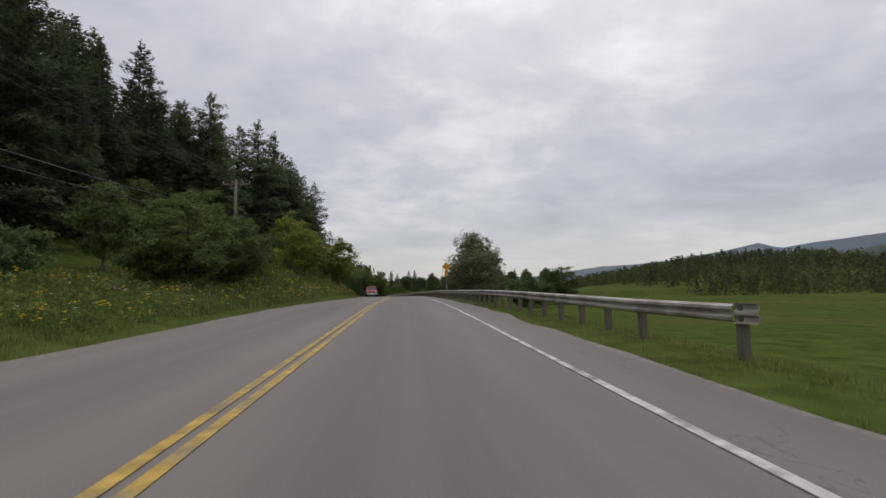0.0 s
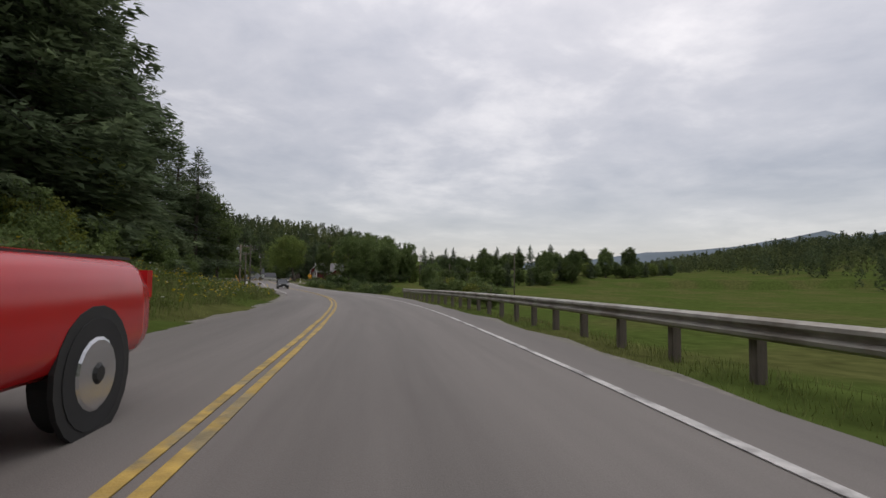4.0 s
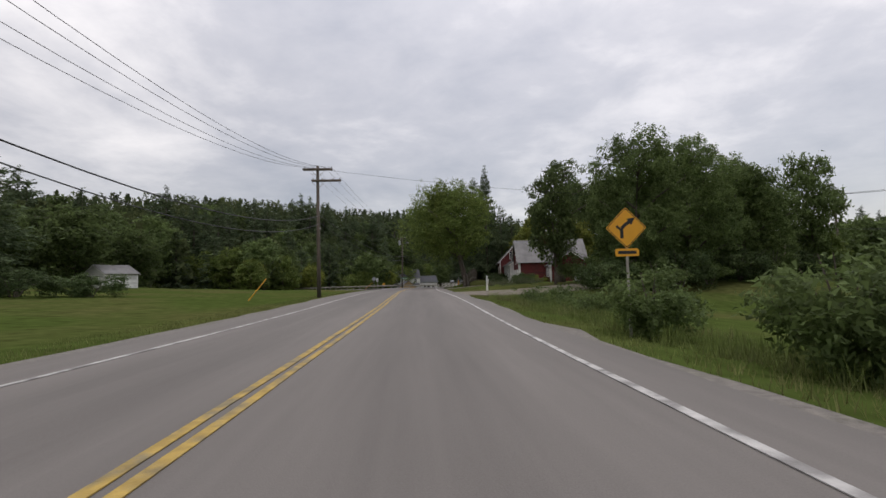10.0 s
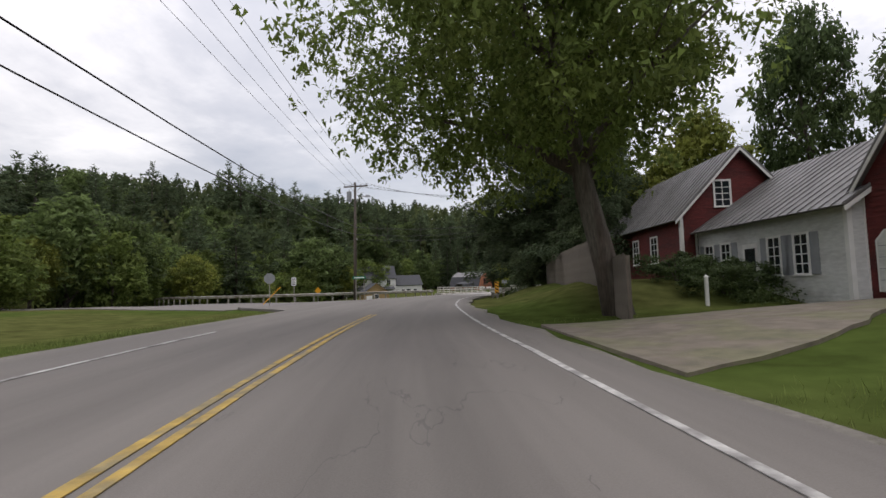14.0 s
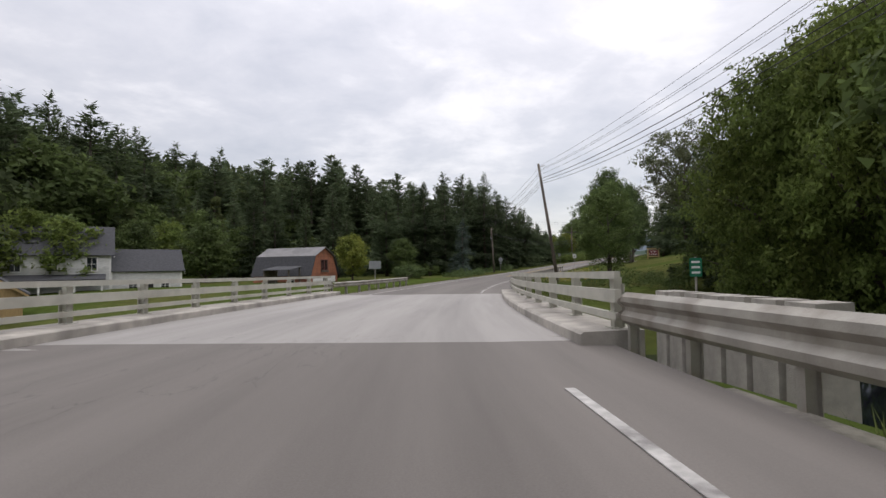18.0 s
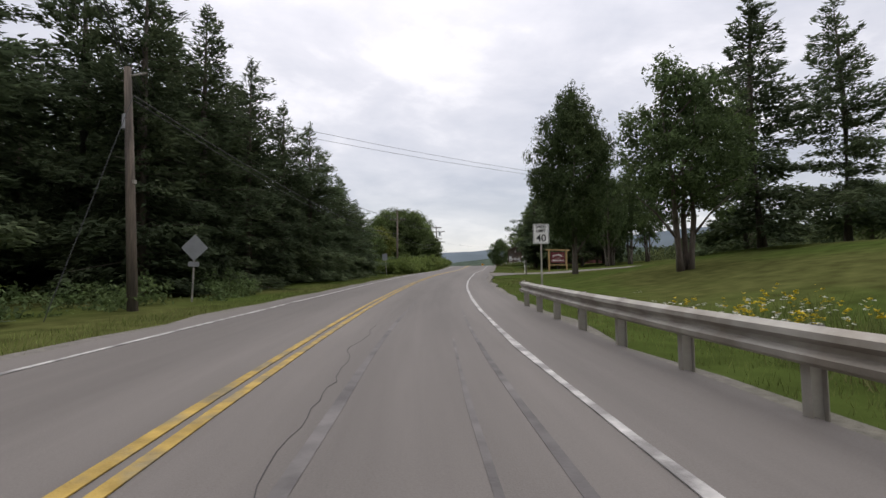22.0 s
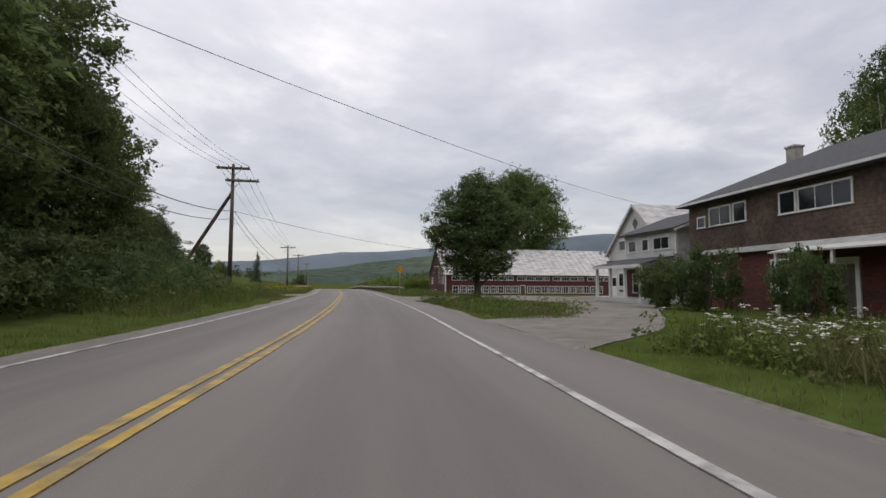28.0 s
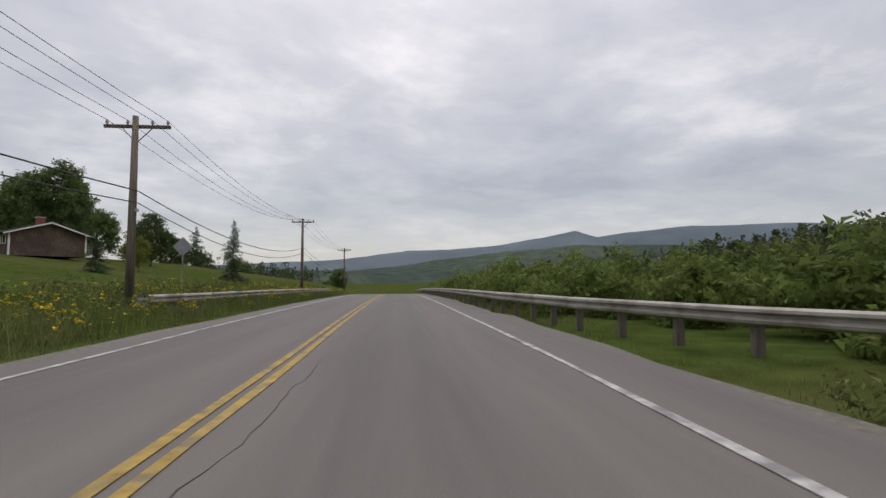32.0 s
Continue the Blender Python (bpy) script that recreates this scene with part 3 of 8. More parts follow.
for n, (line, s0, s1) in enumerate(((right_d, -90, 337), (left_d, 150, 285), (left_d, 324, 337), (right_d, 359, 740), (left_d, 359, 740))):
    ribbon("edge_line", WHITE_LINE, "worn white edge line", "road marking", s0, s1, beside(line, -0.05), beside(line, 0.05), 0.012, wobble=(0.03, 0.03), thick=0.008, seed=10 + n)
for n, (s0, s1, wide) in enumerate(((-90, 337, 0.3), (359, 740, 0.35))):
    ribbon("gravel_shoulder", GRAVEL, "strip of grey gravel beside the asphalt", "shoulder", s0, s1, beside(right_edge, -0.15), beside(right_edge, wide + 0.15), -0.03, wobble=(0.1, 0.45), seed=20 + n)
for n, (s0, s1, wide) in enumerate(((-90, 298, 0.55), (359, 740, 0.5))):
    ribbon("gravel_shoulder", GRAVEL, "strip of grey gravel beside the asphalt", "shoulder", s0, s1, beside(left_edge, -wide), beside(left_edge, 0.15), -0.03, wobble=(0.3, 0.1), seed=30 + n)
TYRE_MARK = material("rubber_streaks", (0.105, 0.097, 0.094), 0.85, vary=0.35, scale=3, bump=0.2, second=(0.15, 0.139, 0.133), blend=(0.40, 0.6), blend_scale=0.8)
for n, (s0, s1, a, b) in enumerate(((380, 412, -0.45, 0.65), (384, 418, 0.45, 1.15), (392, 422, -1.1, -0.2))):
    def edge(side, a=a, b=b, s0=s0, s1=s1):
        return lambda s: a + (b - a) * (s - s0) / (s1 - s0) + side * (0.008 + 0.04 * math.sin(math.pi * min(max((s - s0) / (s1 - s0), 0), 1)))
    ribbon("tyre_mark", TYRE_MARK, "faint dark tyre mark on the bend", "road marking", s0, s1, edge(-1), edge(1), 0.004, wobble=(0.03, 0.03), thick=0.003, seed=40 + n)
CRACK = material("tar_crack", (0.06, 0.056, 0.054), 0.9, vary=0.3, bump=0.3)
for n, (s0, s1, d, wide) in enumerate(((548, 590, -1.12, 0.007), (440, 458, -0.95, 0.006), (390, 414, -0.8, 0.006))):
    def crack(side, n=n, d=d, wide=wide):
        return lambda s: d + 0.16 * noise.noise((s * 0.5, n * 7.1, 0)) + 0.07 * noise.noise((s * 2.6, n * 3.3, 1)) + side * wide * (0.6 + noise.noise((s * 1.3, n, 5)))
    ribbon("road_crack", CRACK, "thin dark crack along the asphalt", "road marking", s0, s1, crack(-1), crack(1), 0.004, pitch=0.25, thick=0.003, seed=50 + n)


# ---- far hills ----


def ridge(name, mat, label, centre, radius, profile, depth, seed, lumps):
    """A range of hills round a centre: profile gives degrees of azimuth (clockwise from +y) and metres of height."""
    az = np.arange(profile[0][0], profile[-1][0] + 0.01, 0.5)
    top = np.interp(az, [p[0] for p in profile], [p[1] for p in profile])
    shape = Shape()
    levels = ((0.0, -30.0, 0.0), (0.35, 0.45, 0.0), (0.62, 0.8, 0.0), (0.8, 0.95, 0.0), (1.0, 1.0, 0.0), (1.5, 0.5, 0.0))
    for a, h in zip(az, top):
        for far, k, _ in levels:
            bump = lumps * noise.noise((a * 0.23, far * 2.0, seed)) + lumps * 0.4 * noise.noise((a * 1.1, far * 4.0, seed))
            r = radius + far * depth + 90 * noise.noise((a * 0.15, seed, far))
            z = k if k < 0 else (h + bump) * k
            shape.v.append((centre[0] + r * math.sin(radians(a)), centre[1] + r * math.cos(radians(a)), z))
    w = len(levels)
    shape.f = [(i * w + j, (i + 1) * w + j, (i + 1) * w + j + 1, i * w + j + 1) for i in range(len(az) - 1) for j in range(w - 1)]
    return structure(name, shape, mat, label, "mountain", smooth=True)


ridge("mountain_range", MOUNTAIN, "mountain range on the horizon, blue distance haze painted into its colour", (0, 0), 2000,
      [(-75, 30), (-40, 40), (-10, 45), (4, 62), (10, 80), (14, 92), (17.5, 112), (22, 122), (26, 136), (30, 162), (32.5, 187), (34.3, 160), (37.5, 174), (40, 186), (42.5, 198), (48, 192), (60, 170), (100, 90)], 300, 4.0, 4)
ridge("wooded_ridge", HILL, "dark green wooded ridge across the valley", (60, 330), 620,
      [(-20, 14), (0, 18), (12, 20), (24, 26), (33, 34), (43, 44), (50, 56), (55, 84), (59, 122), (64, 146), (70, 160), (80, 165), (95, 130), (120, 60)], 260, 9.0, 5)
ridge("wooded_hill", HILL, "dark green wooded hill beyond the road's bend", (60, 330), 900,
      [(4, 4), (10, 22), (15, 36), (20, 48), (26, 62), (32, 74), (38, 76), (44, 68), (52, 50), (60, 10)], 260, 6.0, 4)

# ---- trees ----


def leaf_mesh(name, mat, centres, radii, count, size, rng, flatness=0.75):
    """Many small leaf sprays scattered through soft balls."""
    sprays = max(count // 11, 1)
    k = rng.integers(0, len(centres), sprays)
    way = rng.normal(size=(sprays, 3))
    way /= np.linalg.norm(way, axis=1)[:, None]
    reach = rng.random(sprays) ** 0.36
    twig = centres[k] + way * (radii[k] * reach)[:, None] * np.array([1, 1, flatness])
    k = rng.integers(0, sprays, count)
    way = way[k]
    mid = twig[k] + rng.normal(size=(count, 3)) * np.array([1, 1, 0.7]) * size * 1.35 + way * (rng.random(count) * size)[:, None]
    n = way * 0.7 + rng.normal(size=(count, 3)) * 0.6 + np.array([0, 0, 0.5])
    n /= np.linalg.norm(n, axis=1)[:, None]
    u = np.cross(n, rng.normal(size=(count, 3)))
    u /= np.linalg.norm(u, axis=1)[:, None]
    w = np.cross(n, u)
    sz = (size * (0.55 + 0.9 * rng.random(count)))[:, None]
    v = np.stack([mid - u * sz * 0.7 - w * sz * 0.5, mid - u * sz * 0.6 + w * sz * 0.5, mid + u * sz - n * sz * 0.2], 1)
    return flat_mesh(name, mat, v)


def flat_mesh(name, mat, v):
    """A mesh of separate triangles or quads, from an array of their corners."""
    corners = v.shape[1]
    m = bpy.data.meshes.new(name)
    m.from_pydata(v.reshape(-1, 3).tolist(), [], np.arange(corners * len(v)).reshape(-1, corners).tolist())
    m.materials.append(mat)
    m.update()
    return m


def broadleaf(name, height, spread, trunk_r, clear, leaves, size, mat, seed, label, category="tree", lean=0.0, stems=1, shape_pow=0.5, blobs=90, bark=None, group="", taper=0.3, ragged=0.42):
    """A trunk that forks into limbs, with leaf sprays round the limb ends. clear: bare trunk's share of the height."""
    rng = np.random.default_rng(seed)
    root = thing(name, pose(0, 0, -60), label, category, group)
    wood, ends = Shape(), []
    low = clear * height * 0.9
    mid_z, half_z = (low + height * 0.99) / 2, (height * 0.99 - low) / 2

    def girth(v):
        """The crown narrows towards its top."""
        return 1 - taper * max(0.0, v) ** 1.4
    for k in range(stems):
        turn = 2 * math.pi * k / stems + rng.random()
        out = 0.0 if stems == 1 else spread * 0.28
        foot = Vector((math.cos(turn) * out * 0.25, math.sin(turn) * out * 0.25, -0.25))
        top = Vector((math.cos(turn) * out + lean, math.sin(turn) * out, height * 0.86))
        pts = [foot + (top - foot) * u + Vector((rng.normal() * 0.02 * height * u, rng.normal() * 0.02 * height * u, 0)) for u in (0, 0.12, 0.3, 0.5, 0.75, 1)]
        r = trunk_r / math.sqrt(stems)
        wood.tube(pts, [r * 1.35, r, r * 0.85, r * 0.6, r * 0.35, r * 0.1], 7)
        limbs = max(5, int(13 / stems))
        for i in range(limbs):
            u = clear + (0.97 - clear) * (i + rng.random()) / limbs
            a = 2.4 * i + turn + rng.normal() * 0.3
            seg = min(int(np.searchsorted((0, 0.12, 0.3, 0.5, 0.75, 1), u)), 5)
            lo = (0, 0.12, 0.3, 0.5, 0.75, 1)[seg - 1]
            hi = (0, 0.12, 0.3, 0.5, 0.75, 1)[seg]
            base = pts[seg - 1].lerp(pts[seg], (u - lo) / (hi - lo))
            v = (u - clear) / (1 - clear)
            ln = spread * (0.35 + 0.65 * max(0.0, math.sin(math.pi * min(1, 0.18 + 0.82 * v))) ** shape_pow) * (0.75 + 0.4 * rng.random())
            rise = ln * (0.25 + 0.75 * v)
            tip = base + Vector((math.cos(a) * ln, math.sin(a) * ln, rise))
            g = spread * girth((tip.z - mid_z) / half_z)
            off = Vector(((tip.x - lean) / g, tip.y / g, (tip.z - mid_z) / half_z))
            if off.length > 0.86:
                off *= 0.86 / off.length
                tip = Vector((lean + off.x * g, off.y * g, mid_z + off.z * half_z))
            kink = base.lerp(tip, 0.5) + Vector((0, 0, ln * 0.06))
            wood.tube([base, kink, tip], [r * 0.5 * (1.1 - 0.6 * v), r * 0.28, 0.02], 5)
            for q in (0.55, 0.8, 1.0):
                ends.append(base.lerp(tip, q) + Vector((rng.normal(), rng.normal(), rng.normal() * 0.6)) * spread * 0.08)
            for _ in range(1):
                side = kink.lerp(tip, rng.random()) + Vector((rng.normal(), rng.normal(), 0.3 + 0.5 * rng.random())) * spread * 0.2
                wood.tube([kink, side], [r * 0.16, 0.015], 3)
                ends.append(side)
    ends = np.array([tuple(e) for e in ends])
    pick = ends[rng.integers(0, len(ends), blobs)] + rng.normal(size=(blobs, 3)) * spread * 0.12
    # the crown's bulk between the limbs: an egg with a lumpy skin
    bulk = int(blobs * 2.0)
    way = rng.normal(size=(bulk, 3))
    way /= np.linalg.norm(way, axis=1)[:, None]
    lump = np.array([1 + ragged * noise.noise(Vector(w * 2.1) + Vector((seed, 0, 0))) for w in way])
    far = (0.40 + 0.52 * rng.random(bulk) ** 0.7) * lump
    narrow = np.array([girth(v) for v in way[:, 2]])
    egg = np.stack([way[:, 0] * far * spread * narrow + lean, way[:, 1] * far * spread * narrow, mid_z + way[:, 2] * far * half_z], 1)
    pick = np.concatenate([pick, egg])
    # nothing strays far outside the egg
    g = np.array([girth(v) for v in np.clip((pick[:, 2] - mid_z) / half_z, 0, 1)])
    size_of = np.stack([spread * g, spread * g, np.full(len(pick), half_z)], 1)
    off = (pick - np.array([lean, 0, mid_z])) / size_of
    stray = np.linalg.norm(off, axis=1)
    pick = np.array([lean, 0, mid_z]) + off * (np.minimum(stray, 0.80 + 0.26 * rng.random(len(pick)) ** 1.5) / np.maximum(stray, 1e-6))[:, None] * size_of
    pick[:, 2] = np.clip(pick[:, 2], height * clear * 0.9, height * 0.99)
    radii = spread * (0.09 + 0.15 * rng.random(len(pick)))
    part("trunk", wood, bark or BARK, root, smooth=True)
    crown = new("crown", leaf_mesh("crown", mat, pick, radii, leaves, size, rng))
    crown.parent = root
    return root


def conifer(name, height, width, seed, label, mat=None, bare=0.04, tris=14000, layered=0.0, group="", category="conifer tree"):
    """A straight trunk with whorls of branches set with fans of needle sprays. layered: flat tiers with gaps and a broad top, as on white pines."""
    rng = np.random.default_rng(seed)
    root = thing(name, pose(0, 0, -60), label, category, group)
    wood = Shape().tube([(0, 0, -0.3), (rng.normal() * 0.1, rng.normal() * 0.1, height * 0.5), (0, 0, height * 0.97)], [0.014 * height + 0.05, 0.009 * height + 0.03, 0.02], 7)
    rows, z = [], height * bare
    gap = (0.30 + 0.010 * height) * (1 + 1.1 * layered)
    while z < height * 0.99:
        u = z / height
        cone = (1 - u) ** 0.85 * (1 - 0.35 * layered) + layered * 0.42 * (1 - u ** 3) * min(1, 0.45 + u)
        reach = width * cone * (0.82 + 0.36 * rng.random()) + 0.15
        for k in range(int(5 + 3 * rng.random())):
            a = rng.random() * 2 * math.pi
            side = 0.95 + 0.55 * noise.noise((math.cos(a) * 1.3, math.sin(a) * 1.3, z * 0.3 + seed))
            ln = reach * side * (0.62 + 0.45 * rng.random())
            lift = -0.22 + 0.62 * u ** 1.5 + 0.16 * layered + 0.10 * rng.normal()
            rows.append((z + rng.normal() * 0.12, a, ln, lift))
            if ln > 1.2 and rng.random() < 0.3:
                wood.tube([(0, 0, z), (math.cos(a) * ln * 0.85, math.sin(a) * ln * 0.85, z + lift * ln * 0.85)], [0.03 + 0.006 * ln, 0.008], 3)
        z += gap * (0.6 + 0.7 * rng.random()) * (0.55 + 0.5 * (1 - u))
    z0, a, ln, lift = (np.array(c) for c in zip(*rows))
    share = ln ** 1.5 + 0.15
    b = rng.choice(len(rows), tris, p=share / share.sum())
    t = 1 - 0.88 * rng.random(tris) ** 1.25
    reach, ca, sa = ln[b], np.cos(a[b]), np.sin(a[b])
    fan = rng.normal(size=tris) * (0.06 + 0.20 * reach * (1.12 - t))
    droop = -0.05 * (t * reach) ** 1.6 * (1 - 0.8 * layered) + rng.normal(size=tris) * (0.10 + 0.03 * reach * (1 - 0.4 * layered))
    along_b = t * reach
    pos = np.stack([ca * along_b - sa * fan, sa * along_b + ca * fan, z0[b] + lift[b] * along_b + droop], 1)
    yaw = a[b] + np.sign(fan) * 0.7 * rng.random(tris) + rng.normal(size=tris) * 0.35
    ahead = np.stack([np.cos(yaw), np.sin(yaw), lift[b] - 0.12 + rng.normal(size=tris) * 0.28], 1)
    ahead /= np.linalg.norm(ahead, axis=1)[:, None]
    flat_side = np.cross(ahead, rng.normal(size=(tris, 3)) * 0.55 + np.array([0, 0, 1.0]))
    flat_side /= np.linalg.norm(flat_side, axis=1)[:, None] + 1e-6
    size = math.sqrt(math.pi * width * height * 2.0 / tris / 0.2) * (0.6 + 0.7 * rng.random(tris)) * (0.65 + 0.35 * (1 - z0[b] / height))
    size = size[:, None]
    v = np.stack([pos - ahead * size * 0.45 - flat_side * size * 0.22, pos - ahead * size * 0.35 + flat_side * size * 0.22, pos + ahead * size * 0.62], 1)
    v[:, :, 2] = np.maximum(v[:, :, 2], 0.1)
    part("trunk", wood, BARK, root, smooth=True)
    crown = new("crown", flat_mesh("needles", mat or NEEDLES, v))
    crown.parent = root
    return root


def bush(name, height, spread, leaves, size, mat, seed, label, group="", category="bush"):
    rng = np.random.default_rng(seed)
    root = thing(name, pose(0, 0, -60), label, category, group)
    wood = Shape()
    for k in range(9):
        a = 0.7 * k
        tip = (math.cos(a) * spread * 0.7 * rng.random(), math.sin(a) * spread * 0.7 * rng.random(), height * (0.5 + 0.4 * rng.random()))
        wood.tube([(math.cos(a) * 0.15, math.sin(a) * 0.15, -0.15), (tip[0] * 0.4, tip[1] * 0.4, tip[2] * 0.6), tip], [0.05, 0.03, 0.01], 4)
    n = 32
    a, r = rng.random(n) * 2 * math.pi, np.sqrt(rng.random(n)) * spread * 0.82
    z = height * (0.12 + 0.74 * rng.random(n) * (1 - 0.55 * (r / spread) ** 2))
    centres = np.stack([np.cos(a) * r, np.sin(a) * r, z], 1)
    part("stem", wood, BARK, root)
    crown = new("foliage", leaf_mesh("foliage", mat, centres, spread * (0.14 + 0.16 * rng.random(n)), leaves, size, rng))
    crown.parent = root
    return root


PROTO = {
    "spruce": conifer("spruce_tree", 20, 4.9, 1, "tall dark green spruce on the wooded bank", tris=18000, layered=0.35),
    "spruce2": conifer("spruce_tree", 16, 4.2, 2, "dark green spruce with drooping branches", tris=12000),
    "pine": conifer("pine_tree", 20, 5.2, 3, "tall dark pine with layered branches", layered=0.65, bare=0.08, tris=16000),
    "pine2": conifer("pine_tree", 15, 4.6, 4, "white pine with open layered branches", layered=0.8, bare=0.06, tris=18000),
    "camp_pine": conifer("pine_tree", 15, 4.6, 14, "white pine with bare lower trunk on the camp's lawn", layered=0.8, bare=0.15, tris=18000),
    "blue": conifer("blue_spruce", 9, 3.0, 5, "grey-blue spruce at the lawn's edge", SPRUCE_BLUE, bare=0.02, tris=14000),
    "spruce_far": conifer("spruce_tree", 20, 5.1, 7, "tall dark green spruce on the wooded bank", tris=5500, layered=0.35),
    "spruce2_far": conifer("spruce_tree", 16, 4.4, 8, "dark green spruce with drooping branches", tris=4500),
    "pine_far": conifer("pine_tree", 20, 5.4, 9, "tall dark pine with layered branches", layered=0.65, bare=0.08, tris=5500),
    "far_pine": conifer("pine_tree", 20, 5.4, 36, "tall dark pine in the woods", layered=0.5, bare=0.06, tris=4200),
    "yard_pine": conifer("pine_tree", 21, 5.8, 6, "huge dark pine behind a board fence", layered=0.45, bare=0.10, tris=44000),
    "maple": broadleaf("maple_tree", 14, 4.6, 0.26, 0.10, 15000, 0.21, LEAF_DARK, 11, "broad dark green maple in full leaf", shape_pow=0.45),
    "oak": broadleaf("broadleaf_tree", 15, 5.2, 0.30, 0.09, 16000, 0.24, LEAF, 12, "tall green broadleaf tree in full leaf"),
    "ash": broadleaf("broadleaf_tree", 11, 3.4, 0.18, 0.11, 9000, 0.19, LEAF, 13, "slender green broadleaf tree"),
    "young": broadleaf("young_tree", 7, 2.4, 0.09, 0.12, 13000, 0.095, LEAF_LIGHT, 14, "young tree with bright yellow-green leaves", blobs=60),
    "light": broadleaf("broadleaf_tree", 12, 4.2, 0.22, 0.05, 12000, 0.23, LEAF_LIGHT, 15, "bright green tree at the wood's edge"),
    "bush": bush("roadside_bush", 2.6, 2.0, 6500, 0.085, LEAF, 16, "dense green bush beside the road"),
    "bush_light": bush("roadside_bush", 2.2, 1.8, 6000, 0.08, LEAF_LIGHT, 17, "light green bush with loose shoots"),
    "bush_dark": bush("roadside_bush", 3.0, 2.6, 8000, 0.095, LEAF_DARK, 18, "dark green spreading bush"),
    "far_oak": broadleaf("broadleaf_tree", 15, 5.2, 0.30, 0.04, 6000, 0.36, LEAF, 34, "green broadleaf tree in the woods"),
    "far_light": broadleaf("broadleaf_tree", 12, 4.6, 0.22, 0.02, 5500, 0.34, LEAF_GOLD, 35, "yellow-green tree at the wood's edge"),
    "near_maple": broadleaf("maple_tree", 14, 4.6, 0.26, 0.11, 100000, 0.092, LEAF_DARK, 31, "broad dark green maple in full leaf on the lawn", shape_pow=0.45, blobs=150, taper=0.6, ragged=0.2),
    "near_oak": broadleaf("broadleaf_tree", 12, 4.8, 0.22, 0.03, 46000, 0.105, LEAF, 32, "full green broadleaf tree close to the road", blobs=130),
    "grey_oak": broadleaf("broadleaf_tree", 12, 4.8, 0.2, 0.03, 34000, 0.105, LEAF_GREY, 39, "airy grey-green tree behind the guardrail", blobs=100, ragged=0.6),
    "near_bright": broadleaf("maple_tree", 13, 5.0, 0.26, 0.03, 56000, 0.105, LEAF_GOLD, 37, "big bright green maple close to the bridge", blobs=140),
    "barn_tree": broadleaf("broadleaf_tree", 18, 9.4, 0.5, 0.16, 90000, 0.15, LEAF, 38, "large spreading green tree behind the long barn", blobs=190, ragged=0.6, taper=0.45),
    "near_ash": broadleaf("broadleaf_tree", 11, 3.4, 0.16, 0.03, 26000, 0.10, LEAF, 33, "slender green tree close to the road", blobs=90),
    "cottonwood": broadleaf("cottonwood_tree", 15.5, 8.8, 0.46, 0.25, 84000, 0.125, LEAF_GOLD, 19, "huge spreading old tree with heavy limbs beside the road", lean=-3.0, blobs=200, taper=0.5, ragged=0.6),
    "birch": broadleaf("birch_clump", 11, 3.8, 0.30, 0.17, 30000, 0.105, LEAF_DARK, 20, "clump of slim-stemmed trees on the lawn", stems=4, blobs=90),
    "willow": broadleaf("silver_tree", 12, 3.6, 0.2, 0.38, 16000, 0.10, LEAF_GREY, 22, "airy silver-leaved tree with bare twigs", blobs=50),
    "snag": broadleaf("half_dead_tree", 13, 3.2, 0.42, 0.36, 6500, 0.10, LEAF, 23, "half-dead old tree with bare upper limbs", blobs=14, ragged=0.7),
}
tree_rng = random.Random(7)


def plant(kind, s, d, height=1.0, width=None, sink=0.0, label="", turn=None):
    """A copy of a prototype, scaled by height and width, turned at random; those deep in the woods are plainer."""
    if d < -31 and kind + "_far" in PROTO:
        kind += "_far"
    x, y = plan(s, d)
    w = height if width is None else width
    m = pose(float(x), float(y), ground_at(s, d) - sink, 0, 0, tree_rng.uniform(0, 360) if turn is None else turn) @ Matrix.Diagonal((w, w, height, 1))
    ob = copy_thing(PROTO[kind], m)
    return tagged(ob, label)


def grove(kinds, s0, s1, d0, d1, count, lo=0.8, hi=1.15, seed=1, gap=2.6):
    r, done = random.Random(seed), []
    for _ in range(count * 8):
        if len(done) >= count:
            break
        s, d = r.uniform(s0, s1), r.uniform(d0, d1)
        if any((s - a) ** 2 + (d - b) ** 2 < gap * gap for a, b in done):
            continue
        done.append((s, d))
        k = r.uniform(lo, hi)
        plant(r.choice(kinds), s, d, k, k * r.uniform(0.95, 1.3))


# the wooded bank at the start
grove(("spruce", "spruce", "pine", "spruce2"), 20, 66, -52, -24, 46, 0.75, 1.05, 1, 3.0)
grove(("spruce", "spruce2", "pine"), 60, 112, -48, -18, 42, 0.75, 1.0, 2, 3.2)
grove(("spruce", "spruce2", "pine"), 112, 158, -44, -15, 18, 0.7, 1.0, 3, 4.4)
for s, d, h in ((101, -17.5, 1.2), (106, -14.5, 0.95), (94, -19, 1.2), (146, -13.5, 0.78), (150, -16, 0.9), (88, -17, 1.1), (97, -15.5, 1.05), (112, -15.5, 1.1), (118, -15, 1.0), (109, -19, 1.3), (82, -19, 1.2), (124, -16, 1.0), (131, -15.5, 0.95), (75, -20, 1.15), (115.5, -14.2, 1.35)):
    plant("spruce", s, d, h * 0.87, h * 1.12)
